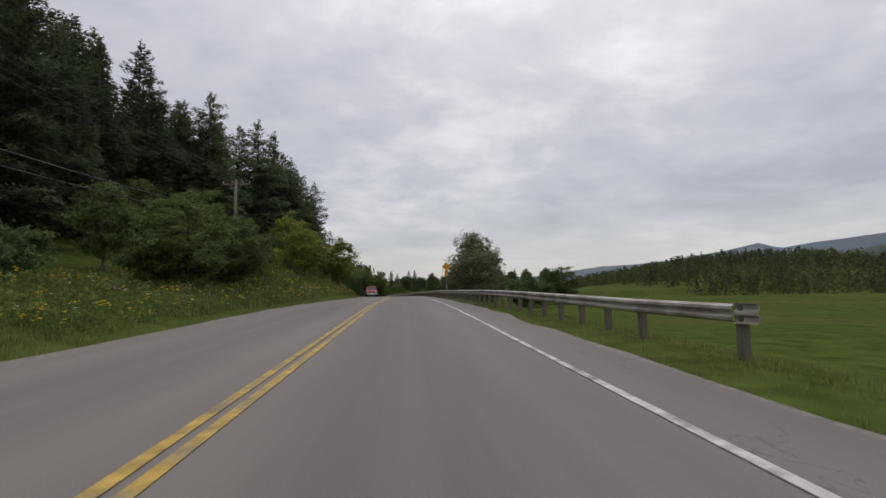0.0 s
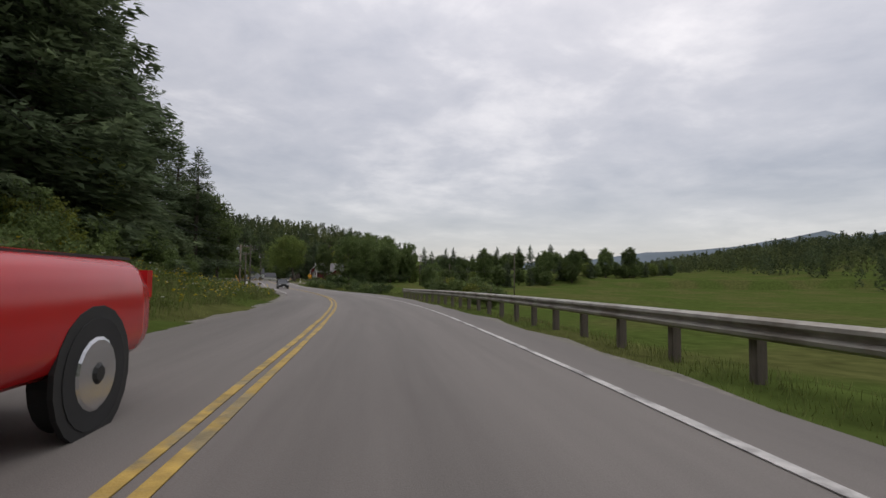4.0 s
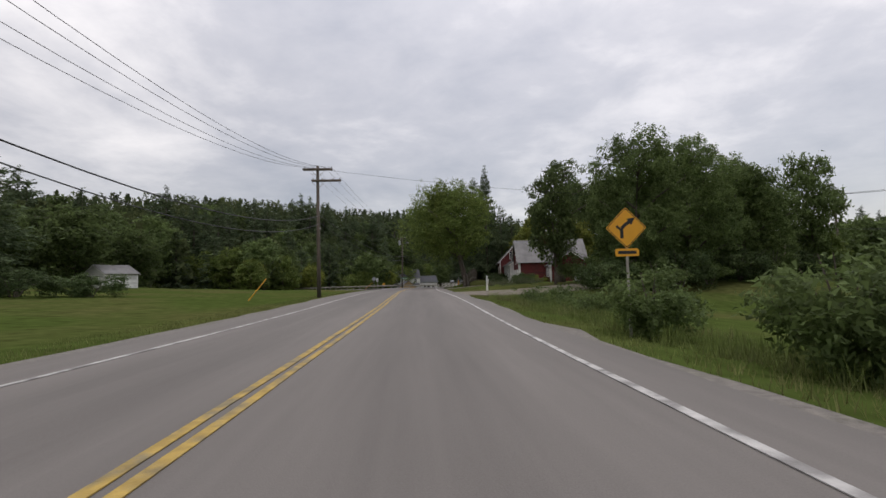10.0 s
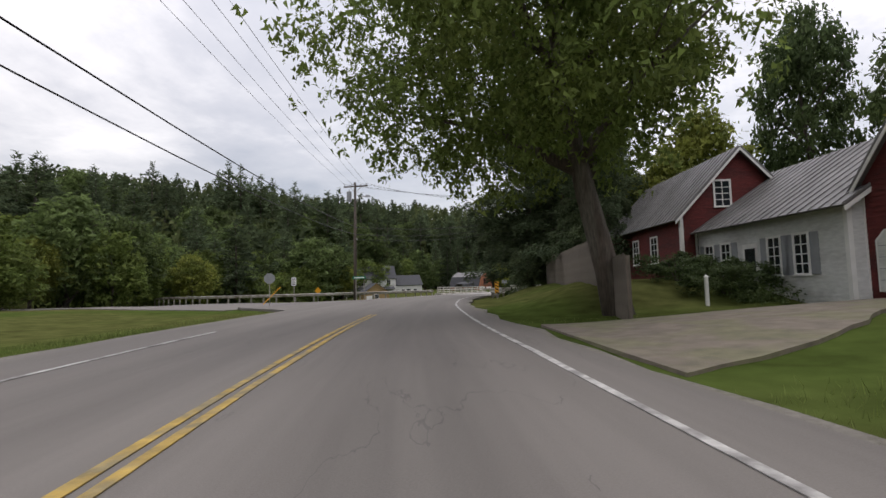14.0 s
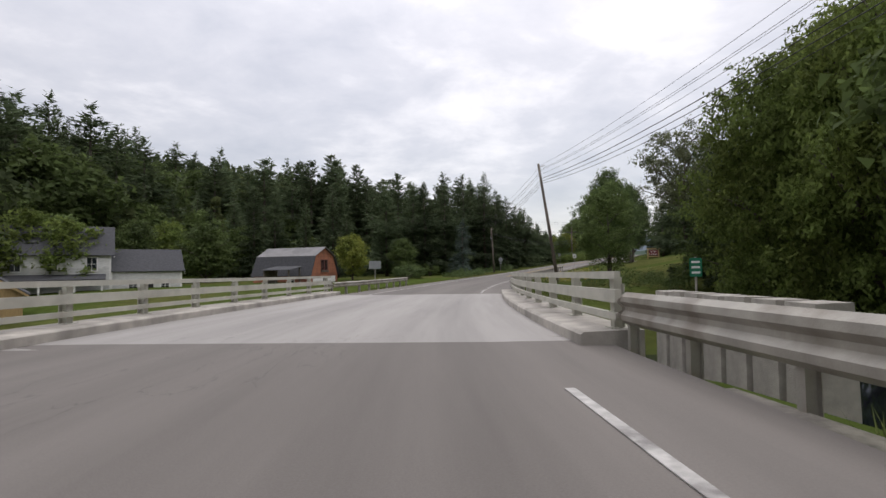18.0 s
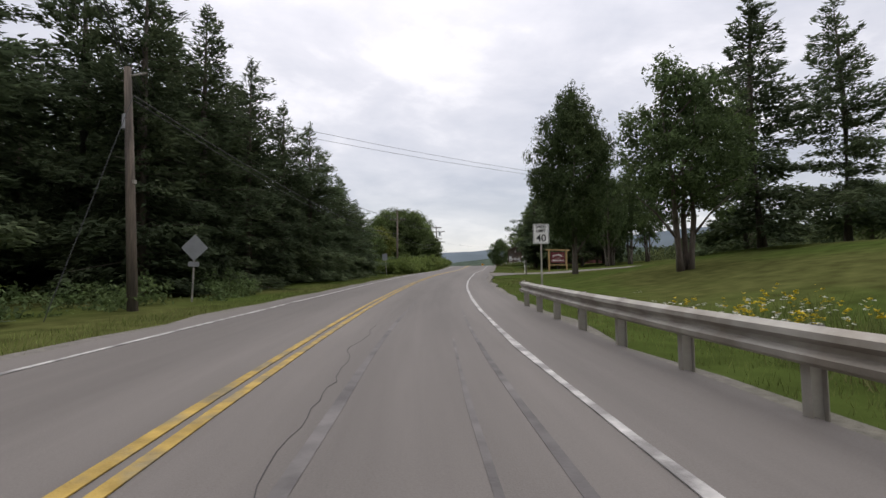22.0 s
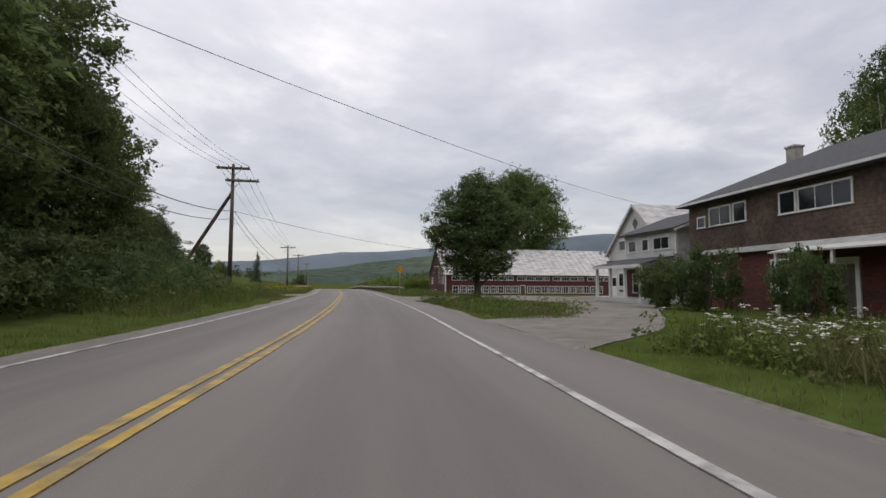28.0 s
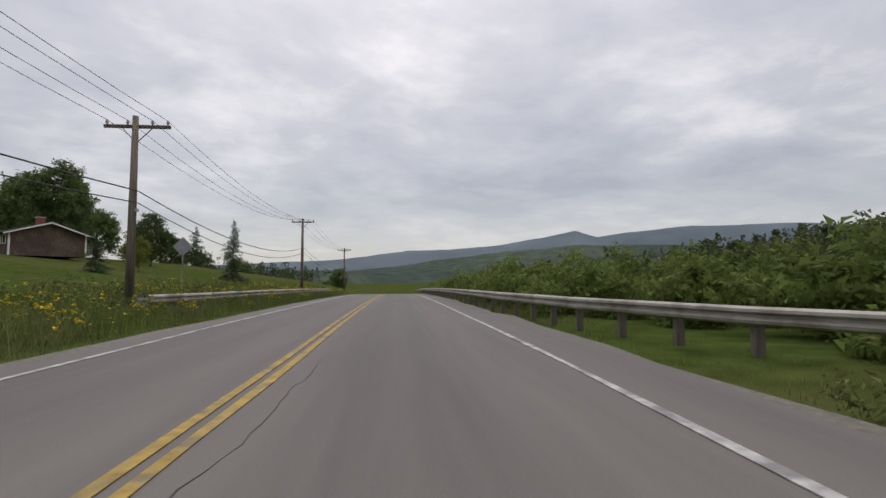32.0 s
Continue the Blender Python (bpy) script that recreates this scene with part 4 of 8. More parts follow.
for kind, s, d, h in (("bush", 27, -12.5, 1.2), ("ash", 38, -19, 0.55), ("young", 33, -13.5, 0.75), ("young", 57, -10.5, 0.95), ("young", 62, -13, 1.1), 
                      ("bush", 40, -13.5, 1.9), ("bush", 34, -13.5, 1.6), ("bush_light", 46, -13, 1.5), ("bush", 50, -16, 1.3), ("ash", 30, -17, 0.5), ("bush_dark", 20, -15.5, 0.9), ("bush", 80, -11.5, 0.9), ("bush_light", 88, -13, 1.0),
                      ("young", 96, -13, 0.9), ("bush", 92, -11.5, 1.0), ("bush", 104, -12, 1.1), ("bush_light", 112, -12, 1.0), ("young", 118, -13, 0.8), ("bush", 126, -13, 1.0), ("bush", 136, -13.5, 1.0),
                      ("ash", 152, -13.2, 1.0), ("ash", 156, -15, 1.1), ("light", 160, -18, 0.9), ("ash", 163, -16.5, 0.8)):
    plant(kind, s, d, h)
for kind, s, d, h, w in (("young", 75, -8.4, 1.12, 1.3), ("young", 70, -12.4, 0.95, 1.45), ("near_ash", 27, -11.2, 0.5, 0.85), ("near_ash", 32.5, -10.8, 0.42, 0.75)):
    plant(kind, s, d, h, w)
# behind the first rail
for kind, s, d, h, w in (("grey_oak", 69, 11.0, 0.66, 0.95), ("grey_oak", 75, 12, 0.62, 0.85), ("grey_oak", 80.5, 11, 0.5, 0.75), ("bush", 60, 14.5, 1.1, 1.1), ("grey_oak", 85.5, 14.2, 1.1, 0.9), ("grey_oak", 92, 17.0, 0.95, 1.0), ("bush_dark", 64, 10.8, 0.8, 0.9), ("bush", 71, 9.6, 0.9, 1.0), ("near_ash", 50.5, 16.2, 0.36, 0.8), ("bush", 53, 17, 1.2, 1.0), ("bush_dark", 42.3, 10.9, 0.95, 0.95), ("bush", 44.5, 11.5, 1.0, 1.0),
                         ("bush", 147, 12, 1.0, 1.1), ("bush_light", 151, 14, 1.2, 1.0), ("ash", 156, 16, 0.35, 0.5), ("bush", 143, 14, 1.1, 1.2), ("bush_light", 139, 13, 1.1, 1.0), ("bush", 133, 12, 0.9, 1.0)):
    plant(kind, s, d, h, w)
# bushes and hedges along the field
for kind, s, d, h in (("bush_dark", 166, 9.2, 0.75), ("bush", 169, 7.6, 0.8), ("bush_light", 172, 8.6, 0.9), ("bush_dark", 175, 8.2, 0.8), ("bush", 199, 6.9, 0.75), ("bush_dark", 201.5, 8.6, 0.7), ("bush_light", 202.2, 5.7, 0.45), ("bush", 205.8, 5.6, 0.65), ("bush", 178, 8.5, 0.85), ("bush", 182, 7.8, 0.8), ("bush_light", 184.5, 6.2, 0.4), ("bush_light", 209.5, 6.4, 0.55),
                      ("bush", 219.6, 5.9, 0.75), ("bush", 214.2, 6.4, 0.85), ("bush_dark", 212.5, 7.8, 0.8), ("bush", 231, 8.4, 0.4)):
    plant(kind, s, d, h)
# field trees and the wood's edge on the right
for kind, s, d, h, w in (("near_oak", 254, 21.5, 1.32, 1.1), ("near_oak", 257, 28, 1.3, 1.15), ("near_oak", 259.5, 35, 1.15, 1.1), ("maple", 267, 31, 1.05, 1.0), ("oak", 273, 36, 0.95, 1.0), ("oak", 262, 36, 0.85, 0.9), ("oak", 268, 42, 0.85, 0.9), ("ash", 261, 44, 1.35, 1.0), ("oak", 285, 40, 1.25, 1.1), ("oak", 296, 34, 1.3, 1.1), ("maple", 300, 40, 1.2, 1.1),
                         ("ash", 257.5, 14, 1.15, 0.8), ("oak", 306, 45, 1.0, 0.9), ("maple", 312, 36, 0.9, 0.9)):
    plant(kind, s, d, h, w)
# the tree line across the low field
line_rng = random.Random(18)
for k in range(64):
    u = k / 63
    x, y = -34 + 150 * u + line_rng.uniform(-5, 5), 268 + 150 * u ** 0.9 + line_rng.uniform(-7, 7)
    s, d = along(x, y)
    h = line_rng.uniform(0.42, 0.66)
    plant(line_rng.choice(("far_oak", "far_oak", "far_light", "far_pine")), float(s[0]), float(d[0]), h, h * line_rng.uniform(1.0, 1.35))
for kind, x, y, h, w in (("oak", -5, 286.6, 1.08, 0.72), ("ash", 24.5, 326, 1.5, 1.2), ("oak", 62.8, 370, 1.15, 0.9), ("spruce2", 5, 297, 0.72, 0.7), ("oak", 40, 340, 1.0, 0.8), ("oak", 80, 385, 1.2, 1.0)):
    s, d = along(x, y)
    plant(kind, float(s[0]), float(d[0]), h, w)
for k, (s, d) in enumerate(((251, 17), (253, 20), (252, 24), (254, 28), (255, 32), (256, 36), (258, 40), (250, 21), (262, 30), (260, 25), (264, 38), (258, 17))):
    plant(("bush_dark", "bush")[k % 2], s, d, 1.0 + 0.15 * (k % 3), 1.35)
# left: lawn trees and the edge of the woods
grove(("far_oak", "far_light", "far_oak", "far_pine", "spruce2"), 200, 300, -84, -50, 60, 0.6, 1.0, 5, 4.5)
grove(("far_light", "far_light", "far_oak", "far_pine"), 318, 372, -74, -44, 40, 0.75, 1.0, 6, 4.2)
grove(("far_oak", "far_pine", "far_pine"), 300, 400, -120, -72, 70, 0.95, 1.3, 42, 5.0)
grove(("far_pine", "far_pine", "far_oak"), 376, 428, -112, -66, 40, 1.2, 1.5, 43, 4.6)
for kind, s, d, h, w in (("spruce", 214, -62, 1.25, 1.2), ("oak", 226, -46, 0.6, 0.8), ("bush_dark", 246, -30, 0.8, 1.3), ("bush_dark", 250, -27, 0.7, 1.2), ("bush_dark", 240, -33, 0.75, 1.2), ("oak", 236, -50, 0.7, 0.8)):
    plant(kind, s, d, h, w)
plant("spruce", 278, -75, 1.6, 1.4)
for s, d, h, w in ((110, -20, 0.98, 1.35), (116, -20, 0.92, 1.35), (122, -19.5, 0.86, 1.35), (128, -18.5, 0.8, 1.3), (104, -22, 1.05, 1.35)):
    plant("pine", s, d, h, w)
for s, d, h in ((248.5, -46, 0.85), (255, -49, 0.75), (243, -45, 0.9), (251, -54, 1.0)):
    plant("far_pine", s, d, h, h)
for s, d, h, w in ((414, -20, 0.8, 1.1), (418, -24, 0.85, 1.15), (422, -19.5, 0.85, 1.1), (426, -22, 1.0, 1.2), (431, -20, 1.0, 1.2), (435, -18, 0.92, 1.1), (410, -25, 0.75, 1.1), (429, -28, 0.95, 1.1)):
    plant("pine", s, d, h, w)
for k in range(13):
    plant(("far_light", "light", "far_light")[k % 3], 312 + 5.2 * k, -43 - 4 * (k % 2), 0.62 + 0.1 * (k % 3), 0.8)
# beyond the bridge
grove(("spruce", "pine", "spruce2", "pine"), 417, 438, -66, -43, 18, 1.15, 1.4, 8, 3.8)
grove(("spruce", "pine", "pine"), 417, 436, -42, -30, 8, 0.88, 1.1, 45, 3.8)
grove(("spruce", "pine", "spruce2", "pine"), 402, 416, -66, -32, 14, 0.62, 0.82, 11, 3.8)
grove(("spruce", "pine", "spruce2", "pine"), 438, 472, -62, -28, 26, 1.0, 1.3, 41, 3.8)
grove(("far_light", "far_oak", "far_oak"), 368, 420, -66, -44, 20, 0.6, 0.95, 9, 4.5)
grove(("spruce", "pine", "pine2"), 433, 449, -26, -15.5, 15, 0.66, 0.86, 10, 2.6)
grove(("spruce2", "pine2", "oak"), 449, 466, -26, -14, 13, 0.4, 0.6, 44, 2.9)
for kind, s, d, h, w in (("blue", 415.5, -13.4, 1.05, 1.1), ("light", 398, -24, 0.6, 0.6), ("ash", 408, -21, 0.6, 0.7), ("bush", 404, -18, 0.9, 1.2), ("bush", 411, -17.5, 0.8, 1.1), ("bush_dark", 400, -16, 0.7, 1.1),
                         ("near_maple", 406.5, 11.4, 1.08, 0.94), ("near_ash", 385.3, 11.1, 0.92, 0.98), ("near_bright", 354.5, 15.5, 1.25, 0.92), ("near_oak", 360, 20.5, 1.4, 1.0), ("near_bright", 351, 16.5, 1.38, 0.95), ("oak", 346, 20, 1.4, 0.95), ("pine2", 370, 17.5, 0.8, 0.9), ("oak", 340, 14, 0.9, 0.9),
                         ("maple", 329, 12, 0.95, 0.9), ("oak", 334, 17, 1.05, 1.0), ("near_oak", 363.5, 17.8, 0.8, 1.0), ("pine2", 368, 21, 0.8, 1.2), ("pine2", 371, 25, 0.75, 1.2), ("near_maple", 448.5, 11.0, 1.25, 0.88), ("birch", 430, 13.0, 1.03, 1.0), ("pine", 436.6, 20.6, 0.84, 1.0), ("pine", 440.5, 28.4, 0.9, 0.95), ("oak", 470, 56, 0.7, 0.8), ("pine", 478, 61, 0.6, 0.8), ("oak", 487, 60, 0.7, 0.9), ("pine", 452, 27, 0.85, 1.0)):
    plant(kind, s, d, h, w)
for s, d, h, w in ((427, -13.6, 0.84, 1.0), (431, -12.8, 0.82, 0.95), (435.5, -12.2, 0.76, 0.9), (440, -11.8, 0.68, 0.88), (444, -11.2, 0.66, 0.9), (448, -11.8, 0.6, 0.88), (451.5, -11.0, 0.5, 0.8), (455, -11.8, 0.47, 0.85), (458.5, -11.2, 0.42, 0.75), (462, -12.4, 0.42, 0.8), (466, -13.4, 0.38, 0.75)):
    plant("spruce", s, d, h, w)
# the camp's pines and cedars
for kind, s, d, h, w in (("camp_pine", 480, 13, 1.0, 1.15), ("camp_pine", 484, 17, 1.35, 1.15), ("pine", 488, 21, 1.0, 1.05), ("camp_pine", 486, 12, 0.9, 1.1), ("birch", 481, 21, 1.1, 0.8), ("birch", 477, 19.5, 1.25, 0.8), ("birch", 481, 23.5, 1.3, 0.8), ("birch", 485, 27, 1.2, 0.8), ("pine2", 489, 10.2, 0.92, 1.15), ("pine2", 493, 12, 0.8, 1.0), ("oak", 502.5, 12.5, 0.9, 0.8), ("oak", 508, 13, 1.0, 0.75), ("pine2", 498, 16, 0.75, 0.9),
                         ("ash", 513.5, 12.5, 1.3, 0.95), ("oak", 519, 18, 0.85, 0.8), ("pine", 508, 24, 0.8, 0.9), ("pine2", 505, 11, 0.5, 0.7)):
    plant(kind, s, d, h, w)
grove(("oak", "pine", "ash", "spruce2"), 420, 520, 70, 120, 26, 0.6, 0.9, 12, 5)
for s, d, h in ((480.4, -26.9, 0.8), (486, -29.7, 0.85), (476.7, -26.3, 0.7), (492, -31, 0.6)):
    plant("pine", s, d, h, h * 1.1)
# left after the camp
grove(("spruce2", "pine2", "ash"), 464, 484, -34, -17, 10, 0.35, 0.55, 13, 3.2)
grove(("ash", "ash", "light", "ash"), 492, 520, -28, -15.5, 12, 0.5, 0.8, 14, 3.2)
grove(("near_ash", "near_ash", "near_oak", "ash"), 522, 540, -24, -14.2, 15, 1.0, 1.35, 15, 2.6)
for k in range(15):
    plant(("bush", "bush_light", "bush_dark")[k % 3], 468 + 3.1 * k, -11.6 - 1.2 * (k % 2), 0.85, 1.1)
for k in range(13):
    plant(("bush", "bush_dark", "ash")[k % 3], 509 + 2.0 * k, -10.4 - 1.6 * (k % 2), 0.95 if k % 3 < 2 else 0.65, 1.0 if k % 3 < 2 else 0.7)
for kind, s, d, h, w in (("near_ash", 526, -13.8, 0.8, 0.85), ("near_ash", 531, -12.8, 0.95, 0.85), ("near_ash", 535, -12.4, 0.88, 0.8), ("near_ash", 538.2, -12.2, 0.8, 0.75), ("near_ash", 541.8, -12.9, 0.58, 0.65), ("near_ash", 545, -13.3, 0.42, 0.55), ("near_ash", 522, -13.4, 0.85, 0.8)):
    plant(kind, s, d, h, w)
# on the hill past the long barn
for kind, s, d, h, w in (("oak", 656.5, -47, 0.95, 0.85), ("far_oak", 662, -55, 0.9, 0.9), ("far_oak", 670, -62, 0.95, 1.0), ("far_oak", 683, -64, 0.8, 0.9), ("far_light", 698, -56, 0.8, 0.9), ("far_oak", 718, -58, 0.9, 1.0), ("far_oak", 738, -58, 1.0, 1.0), ("far_pine", 708, -48, 0.6, 0.6), ("far_oak", 728, -44, 0.7, 0.9)):
    plant(kind, s, d, h, w)
# by the lodge, the long barn and the low hill
for kind, s, d, h, w in (("near_maple", 549.8, 8.0, 0.71, 0.86), ("barn_tree", 590, 26, 1.15, 1.02), ("oak", 528, 27, 1.0, 0.8), ("near_oak", 543, 37, 1.65, 1.0), ("pine2", 588, -25, 0.75, 0.8), ("pine2", 593, -29, 0.75, 0.8), ("spruce2", 599, -28, 0.4, 0.7), ("pine2", 586, -34, 0.6, 0.7), ("spruce2", 592, -32, 0.5, 0.8), ("spruce2", 598, -36, 0.55, 0.8), ("pine2", 580, -36, 0.7, 0.8), ("spruce2", 606, -40, 0.5, 0.8),
                         ("oak", 655, -44, 0.75, 0.5), ("ash", 660, -36, 0.8, 0.8), ("oak", 668, -48, 0.6, 0.7), ("spruce2", 648, -20.5, 0.5, 0.5), ("ash", 690, -12, 0.5, 0.6), ("young", 640, -28, 0.6, 0.6), ("spruce2", 625, -24, 0.22, 0.3), ("bush", 700, -14, 1.6, 1.6), ("pine2", 616, -46, 0.45, 0.6), ("spruce2", 574, -40, 0.6, 0.8), ("pine2", 602, -27, 0.5, 0.7), ("pine2", 606, -33, 0.55, 0.8), ("spruce2", 610, -30, 0.5, 0.8), ("pine", 613, -36, 0.45, 0.6), ("oak", 640, -62, 0.7, 0.8), ("oak", 652, -66, 0.8, 0.9), ("maple", 630, -60, 0.7, 0.8), ("oak", 664, -70, 0.8, 0.9)):
    plant(kind, s, d, h, w)


def far_woods(name, spots, seed, label):
    """Distant trees, far too many to count, in one mesh."""
    rng = np.random.default_rng(seed)
    verts = []
    for x, y, z, h, w, pointed in spots:
        n = 70
        u = rng.random(n) ** 0.8
        a = rng.random(n) * 2 * math.pi
        r = w * ((1 - u) * (0.5 + 0.5 * rng.random(n)) + 0.05 if pointed else np.sqrt(np.clip(1 - (1.6 * u - 0.7) ** 2, 0.05, 1)) * (0.6 + 0.45 * rng.random(n)))
        c = np.stack([x + r * np.cos(a), y + r * np.sin(a), z + h * u], 1)
        p = rng.normal(size=(n, 3))
        q = rng.normal(size=(n, 3))
        p /= np.linalg.norm(p, axis=1)[:, None]
        q -= p * (p * q).sum(1)[:, None]
        q /= np.linalg.norm(q, axis=1)[:, None]
        k = (0.5 + 0.6 * rng.random(n))[:, None] * (0.05 * h + 0.4)
        verts.append(np.stack([c - p * k - q * k * 0.5, c - p * k * 0.8 + q * k * 0.5, c + p * k], 1))
    return tagged(new(name, flat_mesh(name, FAR_WOOD, np.concatenate(verts))), label, "woods", kind="stuff")


def wood_spots(x0, x1, y0, y1, count, seed, lo, hi, conifers, clear_left, clear_right):
    r, out = np.random.default_rng(seed), []
    x, y = r.uniform(x0, x1, count), r.uniform(y0, y1, count)
    s, d = along(x, y)
    z = rz(np.clip(s, -60, 640)) + bank(s, d, x, y)
    for i in range(count):
        if -clear_left < d[i] < clear_right:
            continue
        h = r.uniform(lo, hi)
        out.append((x[i], y[i], z[i] - 0.5, h, h * r.uniform(0.2, 0.32), r.random() < conifers))
    return out


far_woods("far_woods", wood_spots(-420, -90, 190, 680, 2700, 31, 10, 18, 0.6, 60, 60), 1, "dense dark mixed woods over the hills")
far_woods("far_woods", wood_spots(-260, -40, 20, 200, 330, 32, 12, 20, 0.8, 46, 60), 2, "dense dark spruce woods on the bank")
far_woods("far_woods", wood_spots(150, 420, 120, 640, 1300, 33, 8, 15, 0.4, 60, 95), 3, "line of green woods across the fields")
far_woods("far_woods", wood_spots(20, 420, 600, 1100, 1100, 34, 8, 15, 0.5, 60, 75), 4, "woods in the valley beyond the crest")

for kind, s, d, h, w in (("snag", 266.7, 16.9, 1.25, 1.35), ("light", 290, 24, 0.9, 0.9), ("light", 308, 17, 0.8, 0.8), ("light", 310, 20, 1.15, 1.0), ("maple", 308, 27, 1.5, 0.82), ("oak", 299, 31, 1.25, 0.9), ("willow", 376.5, 16.5, 1.15, 1.1), ("near_oak", 380, 20.5, 0.95, 0.9), ("near_oak", 376.5, 22, 1.0, 0.9), ("near_oak", 383, 25, 0.9, 0.9), 
                         ("yard_pine", 303, 10.4, 1.05, 0.66), ("yard_pine", 308.7, 9.6, 1.0, 1.0), ("yard_pine", 313, 8.8, 0.8, 0.8), ("pine2", 310, 13, 1.0, 1.0), ("yard_pine", 315.6, 7.0, 1.12, 1.2), ("spruce2", 313, 15, 0.9, 1.0), ("bush_dark", 270, 13.0, 0.5, 0.7), ("bush_light", 273.5, 14.5, 0.55, 0.8),
                         ("bush_dark", 289, 11.8, 0.5, 0.8), ("bush_dark", 292, 11.3, 0.45, 0.8), ("maple", 320, 10, 0.9, 0.9), ("oak", 324, 14, 1.0, 0.95), ("bush_dark", 536, 15.7, 1.15, 0.7), ("bush_dark", 538.6, 15.4, 1.0, 0.6), ("bush_dark", 530.5, 15.5, 1.0, 0.55), ("bush_dark", 525, 15.6, 1.05, 0.6), ("bush_dark", 520.5, 15.4, 1.1, 0.6), ("pine", 517, 12.5, 0.75, 0.9)):
    plant(kind, s, d, h, w)

plant("cottonwood", 286.6, 6.8, 1.13, 0.93, turn=heading(286.6))

far_woods("far_woods", wood_spots(170, 420, 420, 720, 1000, 36, 6, 17, 0.5, 60, 120), 6, "wooded hill behind the camp's lawns")


# ---- rails and bridge ----


def line_points(pts, step_m):
    """Even steps along a line of (s, d) corners."""
    out = [pts[0]]
    for (a, b), (c, e) in zip(pts, pts[1:]):
        n = max(1, round(math.hypot(c - a, e - b) / step_m))
        out += [(a + (c - a) * i / n, b + (e - b) * i / n) for i in range(1, n + 1)]
    return out


def sweep(shape, profile, pts, side=1.0, level=None):
    """Carries a closed profile of (outwards, up) along points (s, d)."""
    xyz = [Vector((*map(float, plan(s, d)), float(rz(s)) if level is None else level(s, d))) for s, d in pts]
    rings = []
    for i, p in enumerate(xyz):
        a = (xyz[min(i + 1, len(xyz) - 1)] - xyz[max(i - 1, 0)])
        a.z = 0
        a.normalize()
        right = Vector((a.y, -a.x, 0)) * side
        rings.append([p + right * o + Vector((0, 0, u)) for o, u in profile])
    n = len(profile)
    k = len(shape.v)
    shape.v += [tuple(p) for r in rings for p in r]
    for i in range(len(rings) - 1):
        for j in range(n):
            shape.f.append((k + i * n + j, k + (i + 1) * n + j, k + (i + 1) * n + (j + 1) % n, k + i * n + (j + 1) % n))
    shape.f += [tuple(k + j for j in range(n))[::-1], tuple(k + (len(rings) - 1) * n + j for j in range(n))]
    return shape


W_FACE = [(0.0, 0.40), (-0.075, 0.44), (-0.085, 0.49), (-0.02, 0.535), (-0.02, 0.575), (-0.085, 0.62), (-0.075, 0.67), (0.0, 0.71)]
W_BEAM = W_FACE + [(o + 0.012, u) for o, u in W_FACE[::-1]]
POST = {}


def rail_post(parent, s, d, side, kind):
    if kind not in POST:
        sh = Shape()
        if kind == "wood":
            sh.box(0.05, -0.075, -1.0, 0.2, 0.075, 0.69)
        elif kind == "steel":
            sh.box(0.16, -0.05, -1.0, 0.17, 0.05, 0.70).box(0.03, -0.004, -1.0, 0.16, 0.004, 0.70).box(0.03, -0.05, -1.0, 0.04, 0.05, 0.70)
        POST[kind] = sh.mesh("post", OLD_WOOD if kind == "wood" else STEEL)
    ob = new("post", POST[kind])
    x, y = plan(s, d)
    ob.matrix_basis = pose(float(x), float(y), float(rz(s)), 0, 0, heading(s) + (0 if side > 0 else 180))
    ob.parent = parent
    return ob


def guardrail(pts, side, kind, label, spacing=1.905, ends=(True, True), tall=1.0):
    """A corrugated steel beam on posts; side 1: the posts stand to its right."""
    root = thing("guardrail", Matrix(), label, "guardrail", kind="")
    track = line_points(pts, 1.0)
    part("beam", sweep(Shape(), [(o, 0.71 + (u - 0.71) * tall + 0.16 * (tall - 1)) for o, u in W_BEAM], track, side), STEEL, root, smooth=False)
    for s, d in line_points(pts, spacing):
        rail_post(root, s, d, side, kind)
    for on, (s, d), (s2, d2) in ((ends[0], pts[0], pts[1]), (ends[1], pts[-1], pts[-2])):
        if on:
            u = math.hypot(s - s2, d - d2)
            e = (s + (s - s2) / u * 0.32, d + (d - d2) / u * 0.32 + 0.12 * side)
            wide = [(o - 0.02, 0.555 + (h - 0.555) * 1.12) for o, h in W_FACE] + [(o + 0.02, 0.555 + (h - 0.555) * 1.12) for o, h in W_FACE[::-1]]
            part("end_shoe", sweep(Shape(), wide, [(s, d - 0.02 * side), ((s + e[0]) / 2, (d + e[1]) / 2), e], side), STEEL, root, "flared steel end piece")
    return root


guardrail([(8.2, 5.6), (11, 5.2), (18, 4.95), (60, 4.9), (100, 5.0), (130, 5.2), (139, 5.7)], 1, "wood", "long weathered steel guardrail on wooden posts")
guardrail([(330, -46), (322.5, -30), (319, -19), (320.5, -13.5), (326, -9.6), (332, -8.0), (336.9, -7.45)], -1, "steel", "steel guardrail round the side road's corner")
guardrail([(359.8, -7.4), (364, -7.1), (370, -7.0), (376, -7.2)], -1, "steel", "short steel guardrail at the bridge end")
guardrail([(309.5, 4.6), (313, 3.7), (320, 3.2), (330, 3.0), (338.6, 2.95)], 1, "steel", "pale steel guardrail leading to the bridge", tall=1.5)
guardrail([(359.8, 2.9), (366, 2.95), (380, 3.0), (400, 3.0), (418.5, 3.0)], 1, "steel", "pale steel guardrail curving along the bend")
guardrail([(586.5, 7.2), (590, 5.7), (595, 4.6), (602, 4.1), (620, 3.85), (660, 3.8), (720, 3.8)], 1, "wood", "long weathered steel guardrail on wooden posts")
